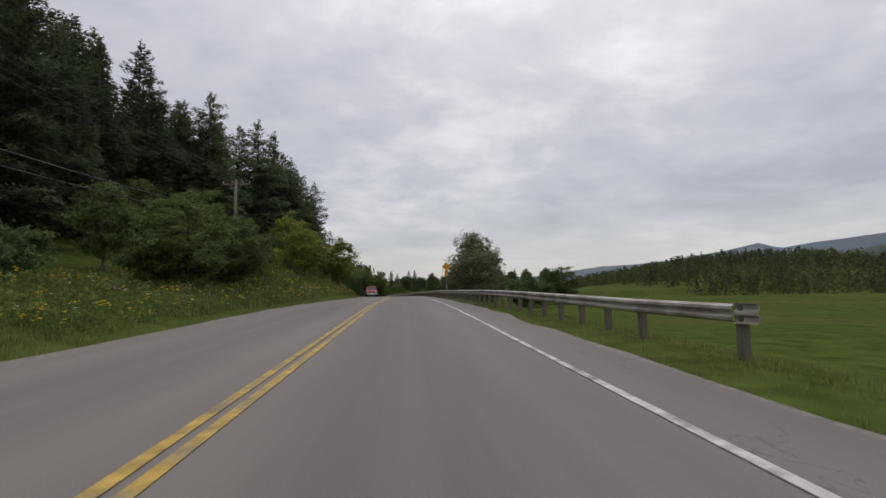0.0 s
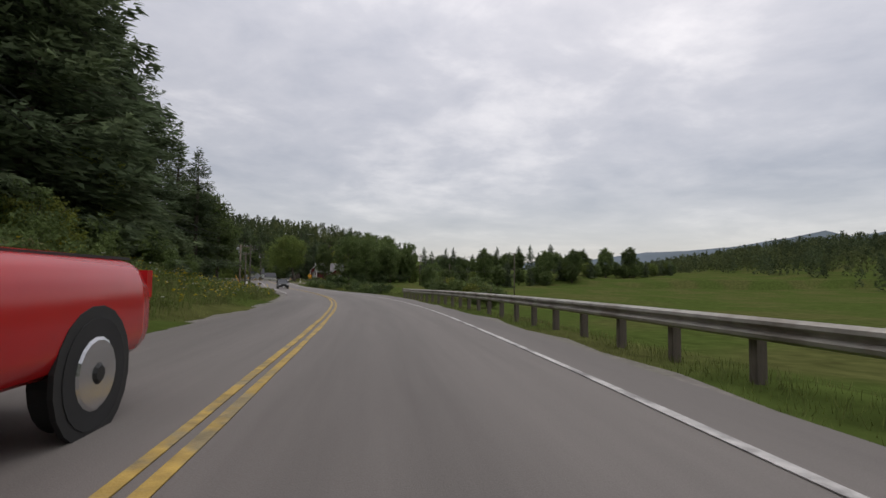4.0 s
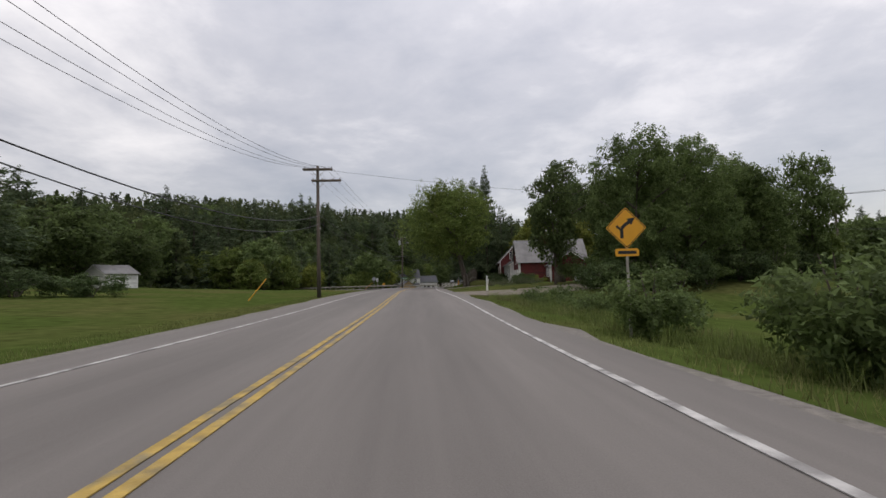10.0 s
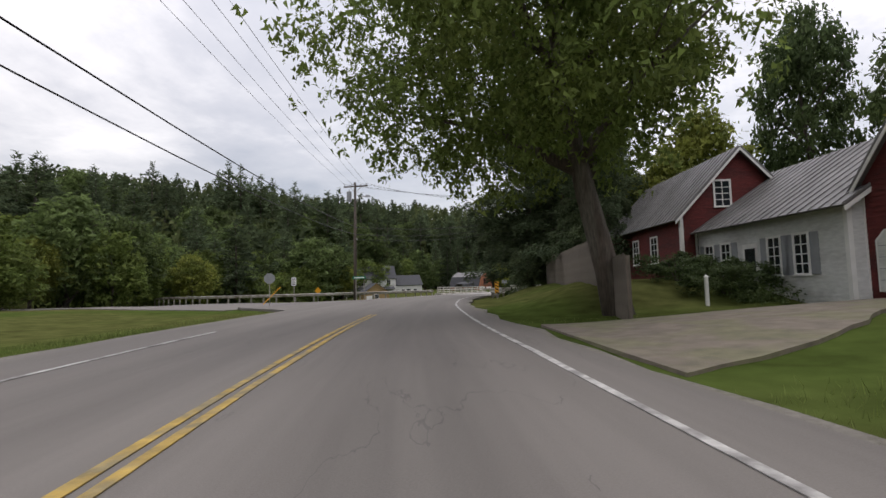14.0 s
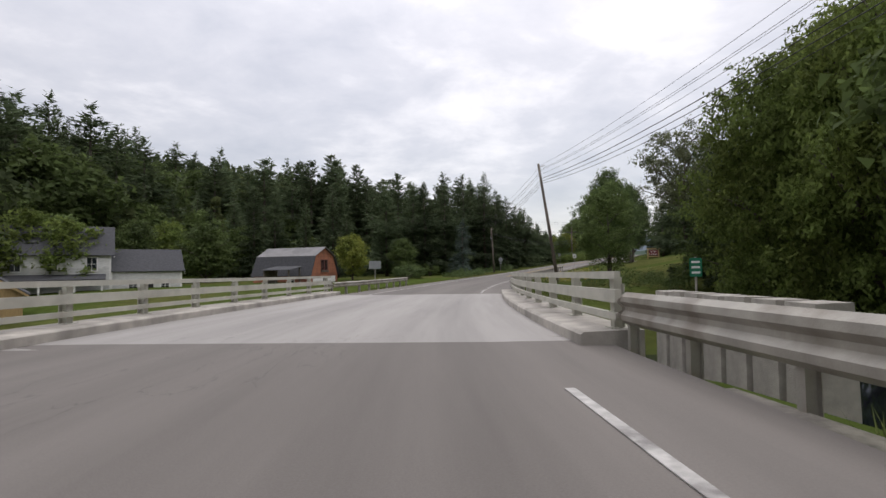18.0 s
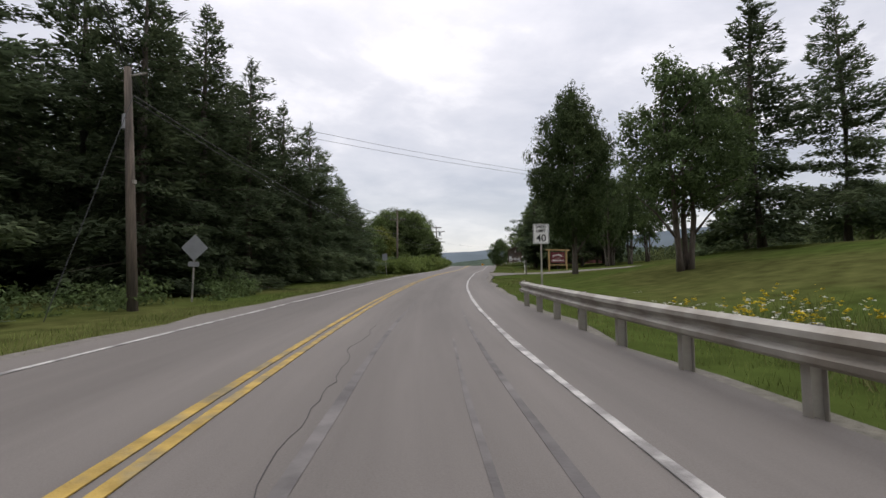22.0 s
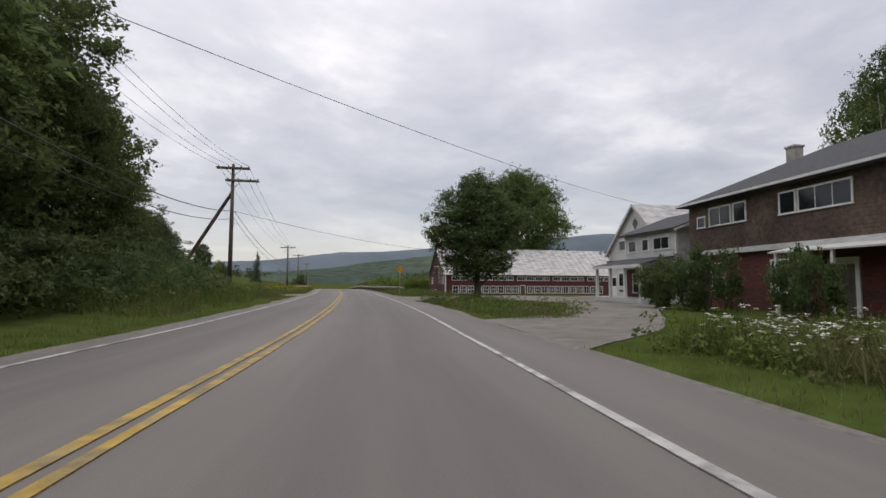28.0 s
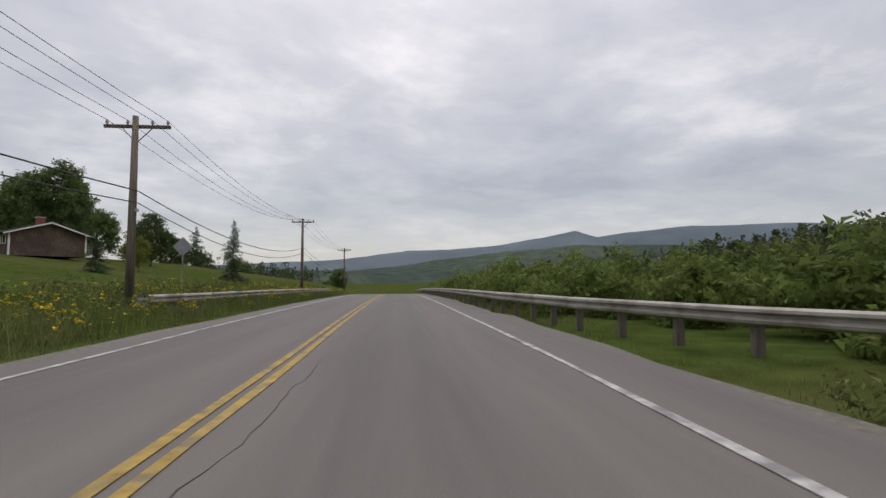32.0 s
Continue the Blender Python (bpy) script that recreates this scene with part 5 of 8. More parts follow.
guardrail([(600.3, -8.4), (604, -7.9), (620, -7.6), (641, -7.5)], -1, "wood", "weathered steel guardrail at the foot of a grass bank")


def bridge_rail(d, side):
    """Three painted tubes on steel posts over a concrete curb."""
    root = thing("bridge_railing", Matrix(), "three-bar pale painted steel bridge railing on a concrete curb", "railing")
    s0, s1 = 338.8, 359.4
    track = line_points([(s0, d), (s1, d)], 1.5)
    inner = -0.62
    curb = [(inner, -0.35), (inner, 0.16), (inner + 0.05, 0.2), (0.34, 0.22), (0.34, -0.7)]
    part("curb", sweep(Shape(), curb, track, side), CONCRETE, root, "worn concrete curb")
    for lo, hi in ((0.36, 0.47), (0.62, 0.82), (0.98, 1.10)):
        part("rail", sweep(Shape(), [(-0.09, lo), (-0.09, hi), (0.0, hi), (0.0, lo)], track, side), BRIDGE_STEEL, root)
    for s, dd in line_points([(s0 + 0.4, d), (s1 - 0.4, d)], 2.4):
        sh = Shape().box(0.0, -0.09, 0.2, 0.02, 0.09, 1.07).box(0.02, -0.008, 0.2, 0.16, 0.008, 1.0).box(0.15, -0.09, 0.2, 0.17, 0.09, 0.9)
        post = part("post", sh, BRIDGE_STEEL, root)
        x, y = plan(s, dd)
        post.matrix_basis = pose(float(x), float(y), float(rz(s)), 0, 0, heading(s) + (0 if side > 0 else 180))
        foot = part("base_plate", Shape().box(-0.07, -0.15, 0.2, 0.22, 0.15, 0.225), BRIDGE_STEEL, post)
    return root


bridge_rail(2.95, 1)
bridge_rail(-7.45, -1)
abut = Shape()
for s in (336.6, 359.6):
    sweep(abut, [(-5.2, -3.6), (-5.2, -0.62), (5.2, -0.62), (5.2, -3.6)], [(s - 0.5, -2.25), (s + 0.5, -2.25)])
structure("bridge_abutment", abut, CONCRETE, "concrete bridge abutments over the brook", "bridge")
sheet = Shape()
for i, dd in enumerate(np.arange(-70, 71, 5)):
    for s in (341, 356):
        x, y = plan(s, dd)
        sheet.v.append((float(x), float(y), float(rz(348)) - 2.9))
sheet.f = [(2 * i, 2 * i + 1, 2 * i + 3, 2 * i + 2) for i in range(28)]
structure("water", sheet, GLASS, "dark shallow brook under the bridge", "water")

# ---- utility poles and cables ----
POLES = {}


def utility_pole(key, s, d, top, style, lean=0.0, label="weathered wooden utility pole with a crossarm"):
    """top: height over the road. The crossarm lies across the line."""
    base = ground_at(s, d)
    h = float(rz(s)) + top - base
    root = thing("utility_pole", at(s, d), label, "utility pole", "poles along the road")
    sway = Vector((math.tan(radians(lean)) * h, 0, h))
    part("pole", Shape().tube([(0, 0, -0.4), sway * 0.5, sway], [0.17, 0.145, 0.11], 10), POLE_WOOD, root, smooth=True)
    hooks, low = [], []
    m = root.matrix_basis
    arms = {"arm": (0.35,), "double": (0.3, 1.25), "low_arm": (1.5,), "bare": (), "small": (0.3,)}[style]
    for n, drop in enumerate(arms):
        y = 0.16
        z = h - drop
        half = 1.2 if style != "small" else 0.8
        ox = sway.x * (z / h)
        off = 0.7 if style == "double" and n == 1 else 0.0
        arm = part("crossarm", Shape().box(ox - half + off, y - 0.05, z - 0.06, ox + half + off, y + 0.05, z + 0.06), POLE_WOOD, root)
        if style == "double":
            part("crossarm", Shape().box(ox - half + off, -y - 0.05, z - 0.06, ox + half + off, -y + 0.05, z + 0.06), POLE_WOOD, root)
        part("brace", Shape().rod((ox - 0.55, y, z - 0.05), (ox, 0.1, z - 0.65), 0.02, n=4), STEEL, root)
        part("brace", Shape().rod((ox + 0.55, y, z - 0.05), (ox, 0.1, z - 0.65), 0.02, n=4), STEEL, root)
        for x in (-half + 0.1, -half * 0.3, half * 0.45, half - 0.1):
            part("insulator", Shape().rod((ox + x + off, y, z + 0.06), (ox + x + off, y, z + 0.13), 0.03, 0.03, 6).rod((ox + x + off, y, z + 0.13), (ox + x + off, y, z + 0.24), 0.065, 0.045, 8), INSULATOR, arm)
            if n == 0:
                hooks.append(m @ Vector((ox + x + off, y, z + 0.24)))
    if not arms:
        hooks = [m @ Vector((sway.x + x, 0.1, h - z)) for x, z in ((0.25, 0.1), (0.55, 0.35), (0.25, 0.6), (0.15, 1.0))]
        part("bracket", Shape().rod((sway.x, 0, h - 0.3), (sway.x + 0.6, 0, h - 0.2), 0.03, n=6), STEEL, root)
    for z in (0.62, 0.56, 0.52) if style != "bare" else (0.88, 0.86, 0.84):
        low.append(m @ Vector((sway.x * z + 0.17, 0, h * z)))
    part("cable_clamp", Shape().box(sway.x * 0.6 + 0.08, -0.08, h * 0.515, sway.x * 0.6 + 0.2, 0.08, h * 0.53), STEEL, root)
    POLES[key] = (hooks, low, root, h)
    return root


for key, s, d, top, style, lean in (
        ("start", -16, -14.5, 10.2, "arm", 0), ("a", 44.4, -14.3, 10.5, "arm", 0), ("b", 100.6, -11.1, 11.7, "arm", 2), ("c", 152.8, -12.2, 10.2, "arm", 0), ("d", 184.7, -10.6, 7.5, "arm", 0),
        ("e", 216.1, -9.4, 7.6, "arm", 0), ("f", 248.6, -8.1, 10.8, "double", 0), ("g", 316.4, -9.5, 11.3, "arm", 1), ("x", 326, 13.0, 11.0, "bare", 0), ("h", 379.2, 6.3, 11.0, "bare", -8), ("i", 429.0, -14.5, 10.3, "bare", -2), ("j", 479.7, -11.2, 9.4, "low_arm", 0),
        ("w", 419.8, -9.2, 7.8, "bare", -3), ("k", 519.0, -9.2, 9.6, "double", -2), ("m", 554.8, -10.0, 10.2, "double", 0), ("n", 601.9, -9.8, 7.4, "arm", 0), ("o", 637.1, -10.0, 8.2, "arm", 0), ("p", 676, -9.5, 8.4, "arm", 0), ("r", 263.2, 48.4, 9.8, "small", 0), ("q", 300, 62, 9.8, "small", 0), ("t", 215, 60, 9.5, "small", 0), ("u", 268, -60, 9.2, "small", 0)):
    utility_pole(key, s, d, top, style, lean)


def can(key, z_share, side=1, size=1.0):
    root, h = POLES[key][2], POLES[key][3]
    z = h * z_share
    tank = part("transformer", Shape().rod((0.42 * side, 0, z), (0.42 * side, 0, z + 0.95 * size), 0.24 * size, 0.24 * size, 14).rod((0.42 * side, 0, z + 0.95 * size), (0.42 * side, 0, z + 1.02 * size), 0.25 * size, 0.12 * size, 14), SIGN_BACK, root, "grey steel transformer can", smooth=False)
    part("bushing", Shape().rod((0.42 * side, 0.1, z + 1.0 * size), (0.42 * side, 0.1, z + 1.22 * size), 0.05, 0.03, 6), INSULATOR, tank)


can("d", 0.80, -1)
can("g", 0.84, -1)
can("w", 0.74, -1, 0.5)
can("k", 0.78, 1)
# the pole with its raking prop, the lamp arm on the corner pole
prop_root, prop_h = POLES["m"][2], POLES["m"][3]
part("prop_pole", Shape().rod((0, 0.1, prop_h * 0.78), (-4.6, 2.2, 0.6), 0.13, 0.16, 8), POLE_WOOD, prop_root, "raking wooden prop")
lamp_root, lamp_h = POLES["g"][2], POLES["g"][3]
arm = part("lamp_arm", Shape().tube([(0.1, 0, lamp_h * 0.80), (0.6, 0, lamp_h * 0.87), (1.3, 0, lamp_h * 0.88)], 0.03, 6), STEEL, lamp_root)
part("lamp_head", Shape().hull([(1.2, -0.12, lamp_h * 0.87), (1.75, -0.1, lamp_h * 0.87), (1.75, 0.1, lamp_h * 0.87), (1.2, 0.12, lamp_h * 0.87)], [(1.25, -0.08, lamp_h * 0.89), (1.65, -0.06, lamp_h * 0.885), (1.65, 0.06, lamp_h * 0.885), (1.25, 0.08, lamp_h * 0.89)]), SIGN_BACK, arm)


def cable(p, q, sag, r, parent, n=14):
    pts = [p.lerp(q, i / n) - Vector((0, 0, sag * 4 * (i / n) * (1 - i / n))) for i in range(n + 1)]
    return part("cable", Shape().tube(pts, r, 4), WIRE, parent)


def span(a, b, high=(0, 1, 2, 3), low=(0, 1), sag=0.9):
    root = thing("overhead_cables", Matrix(), "black overhead cables sagging between poles", "cables")
    ha, la, hb, lb = POLES[a][0], POLES[a][1], POLES[b][0], POLES[b][1]
    for i in high:
        cable(ha[i], hb[i], sag * (1 + 0.06 * i), 0.011, root)
    for i in low:
        cable(la[i], lb[i], sag * 1.25 + 0.1 * i, 0.024 - 0.004 * i, root)
    return root


for a, b in (("start", "a"), ("a", "b"), ("b", "c"), ("c", "d"), ("d", "e"), ("e", "f"), ("f", "g"), ("j", "k"), ("k", "m"), ("m", "n"), ("n", "o"), ("o", "p")):
    span(a, b)
span("g", "x", low=(0, 1, 2))
span("x", "h", low=(0, 1, 2))
span("h", "i", low=(0, 1, 2), sag=0.8)
span("i", "j", low=(2,))
span("w", "j", high=(), low=(0, 1))
x, y = plan(417.0, -9.8)
guy = thing("guy_wire", Matrix(), "thin steel guy wire from a pole to the grass", "guy wire")
part("wire", Shape().rod(Vector((float(x), float(y), ground_at(417.0, -9.8) - 0.1)), POLES["w"][1][0], 0.012, n=4), WIRE, guy)
span("r", "q", low=(0,))
span("t", "r", low=(0,))
span("f", "r", high=(0,), low=(), sag=1.2)
drop = thing("service_cables", Matrix(), "thin service cables crossing the road", "cables")
x, y = plan(548, 24)
cable(POLES["k"][1][0], Vector((float(x), float(y), float(rz(548)) + 6.6)), 0.8, 0.008, drop)
x, y = plan(580, 11.4)
cable(POLES["m"][1][0], Vector((float(x), float(y), float(rz(580)) + 5.6)), 0.5, 0.014, drop)
utility_pole("v", 465, 33.1, 9.0, "small", 0, "slim wooden utility pole on the camp's lawn")
for k in (0, 2):
    cable(POLES["i"][0][k], POLES["v"][0][0], 1.2, 0.011, drop)
for s, d, ds, dd, top in ((150, -9.2, 3, -3, 6.0), (246.5, -13.2, 2.0, 5.0, 6.5), (312, -16.5, 4.0, 7.0, 8.0)):
    x, y = plan(s, d)
    x2, y2 = plan(s + ds, d + dd)
    foot, head = Vector((float(x), float(y), ground_at(s, d) - 0.1)), Vector((float(x2), float(y2), float(rz(s)) + top))
    guy = thing("guy_wire", Matrix(), "steel guy wire with a yellow plastic sleeve near the ground", "guy wire")
    part("wire", Shape().rod(foot, head, 0.008, n=4), WIRE, guy)
    part("sleeve", Shape().rod(foot.lerp(head, 0.02), foot.lerp(head, min(0.4, 2.3 / (head - foot).length)), 0.035, n=6), SIGN_YELLOW, guy, "yellow plastic sleeve")

# ---- signs ----


def text(name, words, size, mat, parent, m, bold=0.0):
    curve = bpy.data.curves.new(name, "FONT")
    curve.body, curve.size, curve.align_x, curve.align_y, curve.extrude, curve.offset = words, size, "CENTER", "CENTER", 0.002, bold
    curve.materials.append(mat)
    tmp = bpy.data.objects.new(name, curve)
    mesh = bpy.data.meshes.new_from_object(tmp)
    bpy.data.objects.remove(tmp)
    ob = new(name, mesh)
    ob.matrix_basis = m
    ob.parent = parent
    return ob


FACE = pose(0, -0.012, 0, 90, 0, 0)


def sign_on_post(s, d, label, post_h, turn=0.0, lean=0.0):
    root = thing("road_sign", at(s, d, turn=turn) @ pose(0, 0, 0, 0, lean, 0), label, "road sign")
    part("post", Shape().box(-0.03, 0.0, -0.4, 0.03, 0.012, post_h).box(-0.03, 0.012, -0.4, -0.022, 0.035, post_h).box(0.022, 0.012, -0.4, 0.03, 0.035, post_h), STEEL, root)
    return root


def rounded(w, h, r=0.05, n=4):
    pts = []
    for cx, cy, a0 in ((w / 2 - r, h / 2 - r, 0), (-w / 2 + r, h / 2 - r, 90), (-w / 2 + r, -h / 2 + r, 180), (w / 2 - r, -h / 2 + r, 270)):
        pts += [(cx + r * math.cos(radians(a0 + 90 * i / n)), cy + r * math.sin(radians(a0 + 90 * i / n))) for i in range(n + 1)]
    return pts


def plate(root, name, w, h, z, mat, diamond=False, border=None, back=False, x=0.0):
    c, e = (math.cos(radians(45)), math.sin(radians(45))) if diamond else (1, 0)

    def ring(k):
        return [(x + (u * c - v * e), z + (u * e + v * c)) for u, v in rounded(w - 2 * k, h - 2 * k, 0.05 if w > 0.4 else 0.02)]
    y = 0.04 if back else -0.003
    p = part(name, Shape().prism(ring(0), "y", y - 0.003, y), mat, root)
    if border:
        outer, inner = ring(0.018), ring(0.034)
        sh, n = Shape(), len(outer)
        sh.v = [(a, y - 0.0045, b) for a, b in outer + inner]
        sh.f = [(i, (i + 1) % n, n + (i + 1) % n, n + i) for i in range(n)]
        part("border", sh, border, p)
    return p


def arrow_shape(pts, width, head, y=-0.009):
    """A bent arrow along points (x, z)."""
    sh = Shape()
    for (x0, z0), (x1, z1) in zip(pts, pts[1:]):
        u = Vector((x1 - x0, z1 - z0)).normalized() * 1.0
        n = Vector((-u.y, u.x)) * width / 2
        sh.prism([(x0 - n.x, z0 - n.y), (x1 - n.x, z1 - n.y), (x1 + n.x, z1 + n.y), (x0 + n.x, z0 + n.y)], "y", y - 0.002, y)
    (x0, z0), (x1, z1) = pts[-2:]
    u = Vector((x1 - x0, z1 - z0)).normalized()
    n = Vector((-u.y, u.x)) * head / 2
    if head > 0:
        sh.prism([(x1 - n.x, z1 - n.y), (x1 + u.x * head, z1 + u.y * head), (x1 + n.x, z1 + n.y)], "y", y - 0.002, y)
    return sh


# share-the-road sign
r = sign_on_post(60.2, 5.6, "yellow diamond bicycle warning sign with a plaque, behind the guardrail", 3.95)
p = plate(r, "diamond_plate", 0.76, 0.76, 3.75, SIGN_YELLOW, True, SIGN_BLACK)
bike = Shape()
for cx in (-0.2, 0.2):
    ring_o = [(cx + 0.125 * math.cos(radians(a)), 3.68 + 0.125 * math.sin(radians(a))) for a in range(0, 360, 20)]
    ring_i = [(cx + 0.10 * math.cos(radians(a)), 3.68 + 0.10 * math.sin(radians(a))) for a in range(0, 360, 20)]
    k = len(bike.v)
    bike.v += [(a, -0.009, b) for a, b in ring_o + ring_i]
    bike.f += [(k + i, k + (i + 1) % 18, k + 18 + (i + 1) % 18, k + 18 + i) for i in range(18)]
for a, b in (((-0.2, 3.68), (-0.06, 3.86)), ((-0.06, 3.86), (0.14, 3.86)), ((0.14, 3.86), (0.2, 3.68)), ((-0.06, 3.86), (0.0, 3.68)), ((-0.2, 3.68), (0.0, 3.68)), ((0.0, 3.68), (0.14, 3.86)), ((-0.06, 3.86), (-0.08, 3.92)), ((0.14, 3.86), (0.13, 3.94)), ((0.08, 3.94), (0.18, 3.94)), ((-0.13, 3.92), (-0.04, 3.92))):
    arrow = arrow_shape([a, b], 0.026, 0)
    bike.add(arrow.v, arrow.f)
part("bicycle_symbol", bike, SIGN_BLACK, p)
q = plate(r, "plaque", 0.46, 0.61, 2.93, SIGN_YELLOW, False, SIGN_BLACK)
for i, words in enumerate(("SHARE", "THE", "ROAD")):
    text("lettering", words, 0.135, SIGN_BLACK, q, pose(0, 0, 3.1 - 0.17 * i) @ FACE)
# side-road warning
r = sign_on_post(219.4, 5.3, "yellow diamond curve-and-side-road warning sign above bushes", 2.95)
p = plate(r, "diamond_plate", 0.76, 0.76, 2.75, SIGN_YELLOW, True, SIGN_BLACK)
part("arrow_symbol", arrow_shape([(-0.12, 2.48), (-0.12, 2.74), (-0.02, 2.83), (0.08, 2.9)], 0.085, 0.2), SIGN_BLACK, p)
part("branch_symbol", arrow_shape([(-0.12, 2.68), (-0.25, 2.80)], 0.06, 0), SIGN_BLACK, p)
q = plate(r, "plaque", 0.62, 0.2, 2.12, SIGN_YELLOW)
part("unread_lettering", Shape().box(-0.24, -0.009, 2.08, 0.24, -0.007, 2.16), SIGN_BLACK, q)
# school bus stop
r = sign_on_post(572.2, 4.9, "yellow diamond school bus stop sign in the tall grass", 3.28)
p = plate(r, "diamond_plate", 0.62, 0.62, 2.93, SIGN_YELLOW, True, SIGN_BLACK)
for words, z in (("SCHOOL", 3.07), ("BUS STOP", 2.94), ("AHEAD", 2.81)):
    text("lettering", words, 0.115, SIGN_BLACK, p, pose(0, 0, z) @ FACE)
# speed limit
r = sign_on_post(422.8, 4.4, "white speed limit sign on a steel post by the lawn", 2.9)
p = plate(r, "plate", 0.61, 0.76, 2.5, SIGN_WHITE, False, SIGN_BLACK)
for words, z, k in (("SPEED", 2.76, 0.15), ("LIMIT", 2.61, 0.15), ("40", 2.33, 0.38)):
    text("lettering", words, k, SIGN_BLACK, p, pose(0, 0, z) @ FACE, 0.004)
# backs of signs that face the other way
r = sign_on_post(178.0, -8.0, "bare grey back of a diamond road sign", 2.75, 180)
plate(r, "diamond_plate", 0.76, 0.76, 2.3, SIGN_BACK, True, back=True)
r = sign_on_post(423.6, -9.3, "bare grey back of a diamond road sign with a plaque", 2.7, 180, -2)
plate(r, "diamond_plate", 0.76, 0.76, 2.15, SIGN_BACK, True, back=True)
plate(r, "plaque", 0.45, 0.2, 1.5, SIGN_BACK, back=True)
r = sign_on_post(460.5, -8.2, "bare grey back of a rectangular road sign, leaning", 2.5, 180, 6)
plate(r, "plate", 0.61, 0.76, 2.1, SIGN_BACK, back=True)
r = sign_on_post(611.4, -11.8, "bare grey back of a diamond road sign", 3.2, 180)
plate(r, "diamond_plate", 0.76, 0.76, 2.9, SIGN_BACK, True, back=True)
r = sign_on_post(305.0, -12.1, "bare grey back of a stop sign at the side road", 2.5, 200)
oct_ring = [(0.4 * math.cos(radians(22.5 + 45 * i)), 2.15 + 0.4 * math.sin(radians(22.5 + 45 * i))) for i in range(8)]
part("octagon_plate", Shape().prism(oct_ring, "y", 0.037, 0.04), SIGN_BACK, r)
r = sign_on_post(313.3, -14.1, "small white sign with dark lettering by the side road", 2.4)
p = plate(r, "plate", 0.45, 0.75, 2.0, SIGN_WHITE)
for z in (2.22, 2.05, 1.88, 1.75):
    part("unread_lettering", Shape().box(-0.15, -0.009, z - 0.03, 0.15, -0.007, z + 0.03), SIGN_BLACK, p)
r = sign_on_post(314.2, -8.6, "green street name sign on two posts by the corner rail", 2.35)
p = plate(r, "blade", 1.25, 0.27, 2.2, SIGN_GREEN, x=0.3)
part("unread_lettering", Shape().box(-0.2, -0.009, 2.15, 0.8, -0.007, 2.25), SIGN_WHITE, p)
part("post", Shape().box(0.75, 0.0, -0.4, 0.81, 0.02, 2.3), STEEL, r)
r = sign_on_post(348.4, -19.0, "yellow arrow sign beyond the corner", 3.0)
p = plate(r, "plate", 1.2, 0.6, 2.6, SIGN_YELLOW)
part("arrow_symbol", arrow_shape([(-0.42, 2.6), (0.2, 2.6)], 0.13, 0.26), SIGN_BLACK, p)
r = sign_on_post(309.0, 4.2, "black and yellow striped marker at the guardrail's end", 1.35)
p = plate(r, "striped_plate", 0.3, 0.9, 0.9, SIGN_YELLOW)
for z in (0.55, 0.8, 1.05, 1.28):
    part("stripe", Shape().prism([(-0.13, z), (0.13, z - 0.14), (0.13, z - 0.05), (-0.13, z + 0.09)], "y", -0.01, -0.008), SIGN_BLACK, p)
rise = float(rz(349)) - ground_at(349, 8.7)
r = sign_on_post(349, 8.7, "small green sign on a tall post on the brook's bank", 1.55 + rise)
p = plate(r, "plate", 0.42, 0.64, 1.2 + rise, SIGN_GREEN)
for z in (1.38, 1.2, 1.02):
    part("unread_lettering", Shape().box(-0.14, -0.009, z - 0.035 + rise, 0.14, -0.007, z + 0.035 + rise), SIGN_WHITE, p)
r = sign_on_post(322, -16, "small yellow warning sign by the side road", 2.0, 60)
plate(r, "diamond_plate", 0.6, 0.6, 1.6, SIGN_YELLOW, True)
# rectangular sign backs by the small barn
r = sign_on_post(374, -9.5, "bare grey back of a square sign on two posts", 2.4, 180)
plate(r, "plate", 1.1, 0.7, 2.0, SIGN_BACK, back=True)

# campground sign
root = thing("campground_sign", at(470.5, 12.0, turn=27), "maroon wooden campground sign in a timber frame", "sign")
for x in (-1.3, 1.3):
    part("timber_post", Shape().box(x - 0.09, -0.09, -0.5, x + 0.09, 0.09, 2.55), SIGN_WOOD, root)
part("timber_beam", Shape().box(-1.75, -0.1, 2.55, 1.75, 0.1, 2.7), SIGN_WOOD, root)
part("timber_beam", Shape().box(-1.21, -0.06, 0.62, 1.21, 0.06, 0.76), SIGN_WOOD, root)
board = part("board", Shape().box(-1.05, -0.03, 0.95, 1.05, 0.03, 2.35), MAROON, root)
for x in (-0.7, 0.7):
    part("hanger", Shape().rod((x, 0, 2.35), (x, 0, 2.56), 0.012, n=5), STEEL, root)
arc = "GOLD BROOK"
for i, ch in enumerate(arc):
    a = (i - (len(arc) - 1) / 2) / len(arc) * 1.15
    if ch != " ":
        text("letter", ch, 0.30, SIGN_WHITE, board, pose(1.3 * math.sin(a), -0.032, 0.68 + 1.3 * math.cos(a)) @ pose(0, 0, 0, 0, math.degrees(a), 0) @ pose(0, 0, 0, 90, 0, 0), 0.006)
text("letter", "CAMPGROUND", 0.27, SIGN_WHITE, board, pose(0, -0.032, 1.25, 90, 0, 0), 0.006)
part("underline", Shape().box(-0.3, -0.034, 1.56, 0.3, -0.031, 1.59), SIGN_WHITE, board)
for s, d in ((464.9, 7.6), (454.2, 7.2)):
    r = thing("marker_post", at(s, d), "white wooden post with small reflectors by the drive", "post")
    part("post", Shape().box(-0.05, -0.05, -0.3, 0.05, 0.05, 1.45), WHITE_PAINT if s > 460 else OLD_WOOD, r)
    for z in (1.02, 1.19, 1.36):
        part("reflector", Shape().box(-0.04, -0.068, z - 0.05, 0.04, -0.061, z + 0.05), SIGN_BLACK, r)


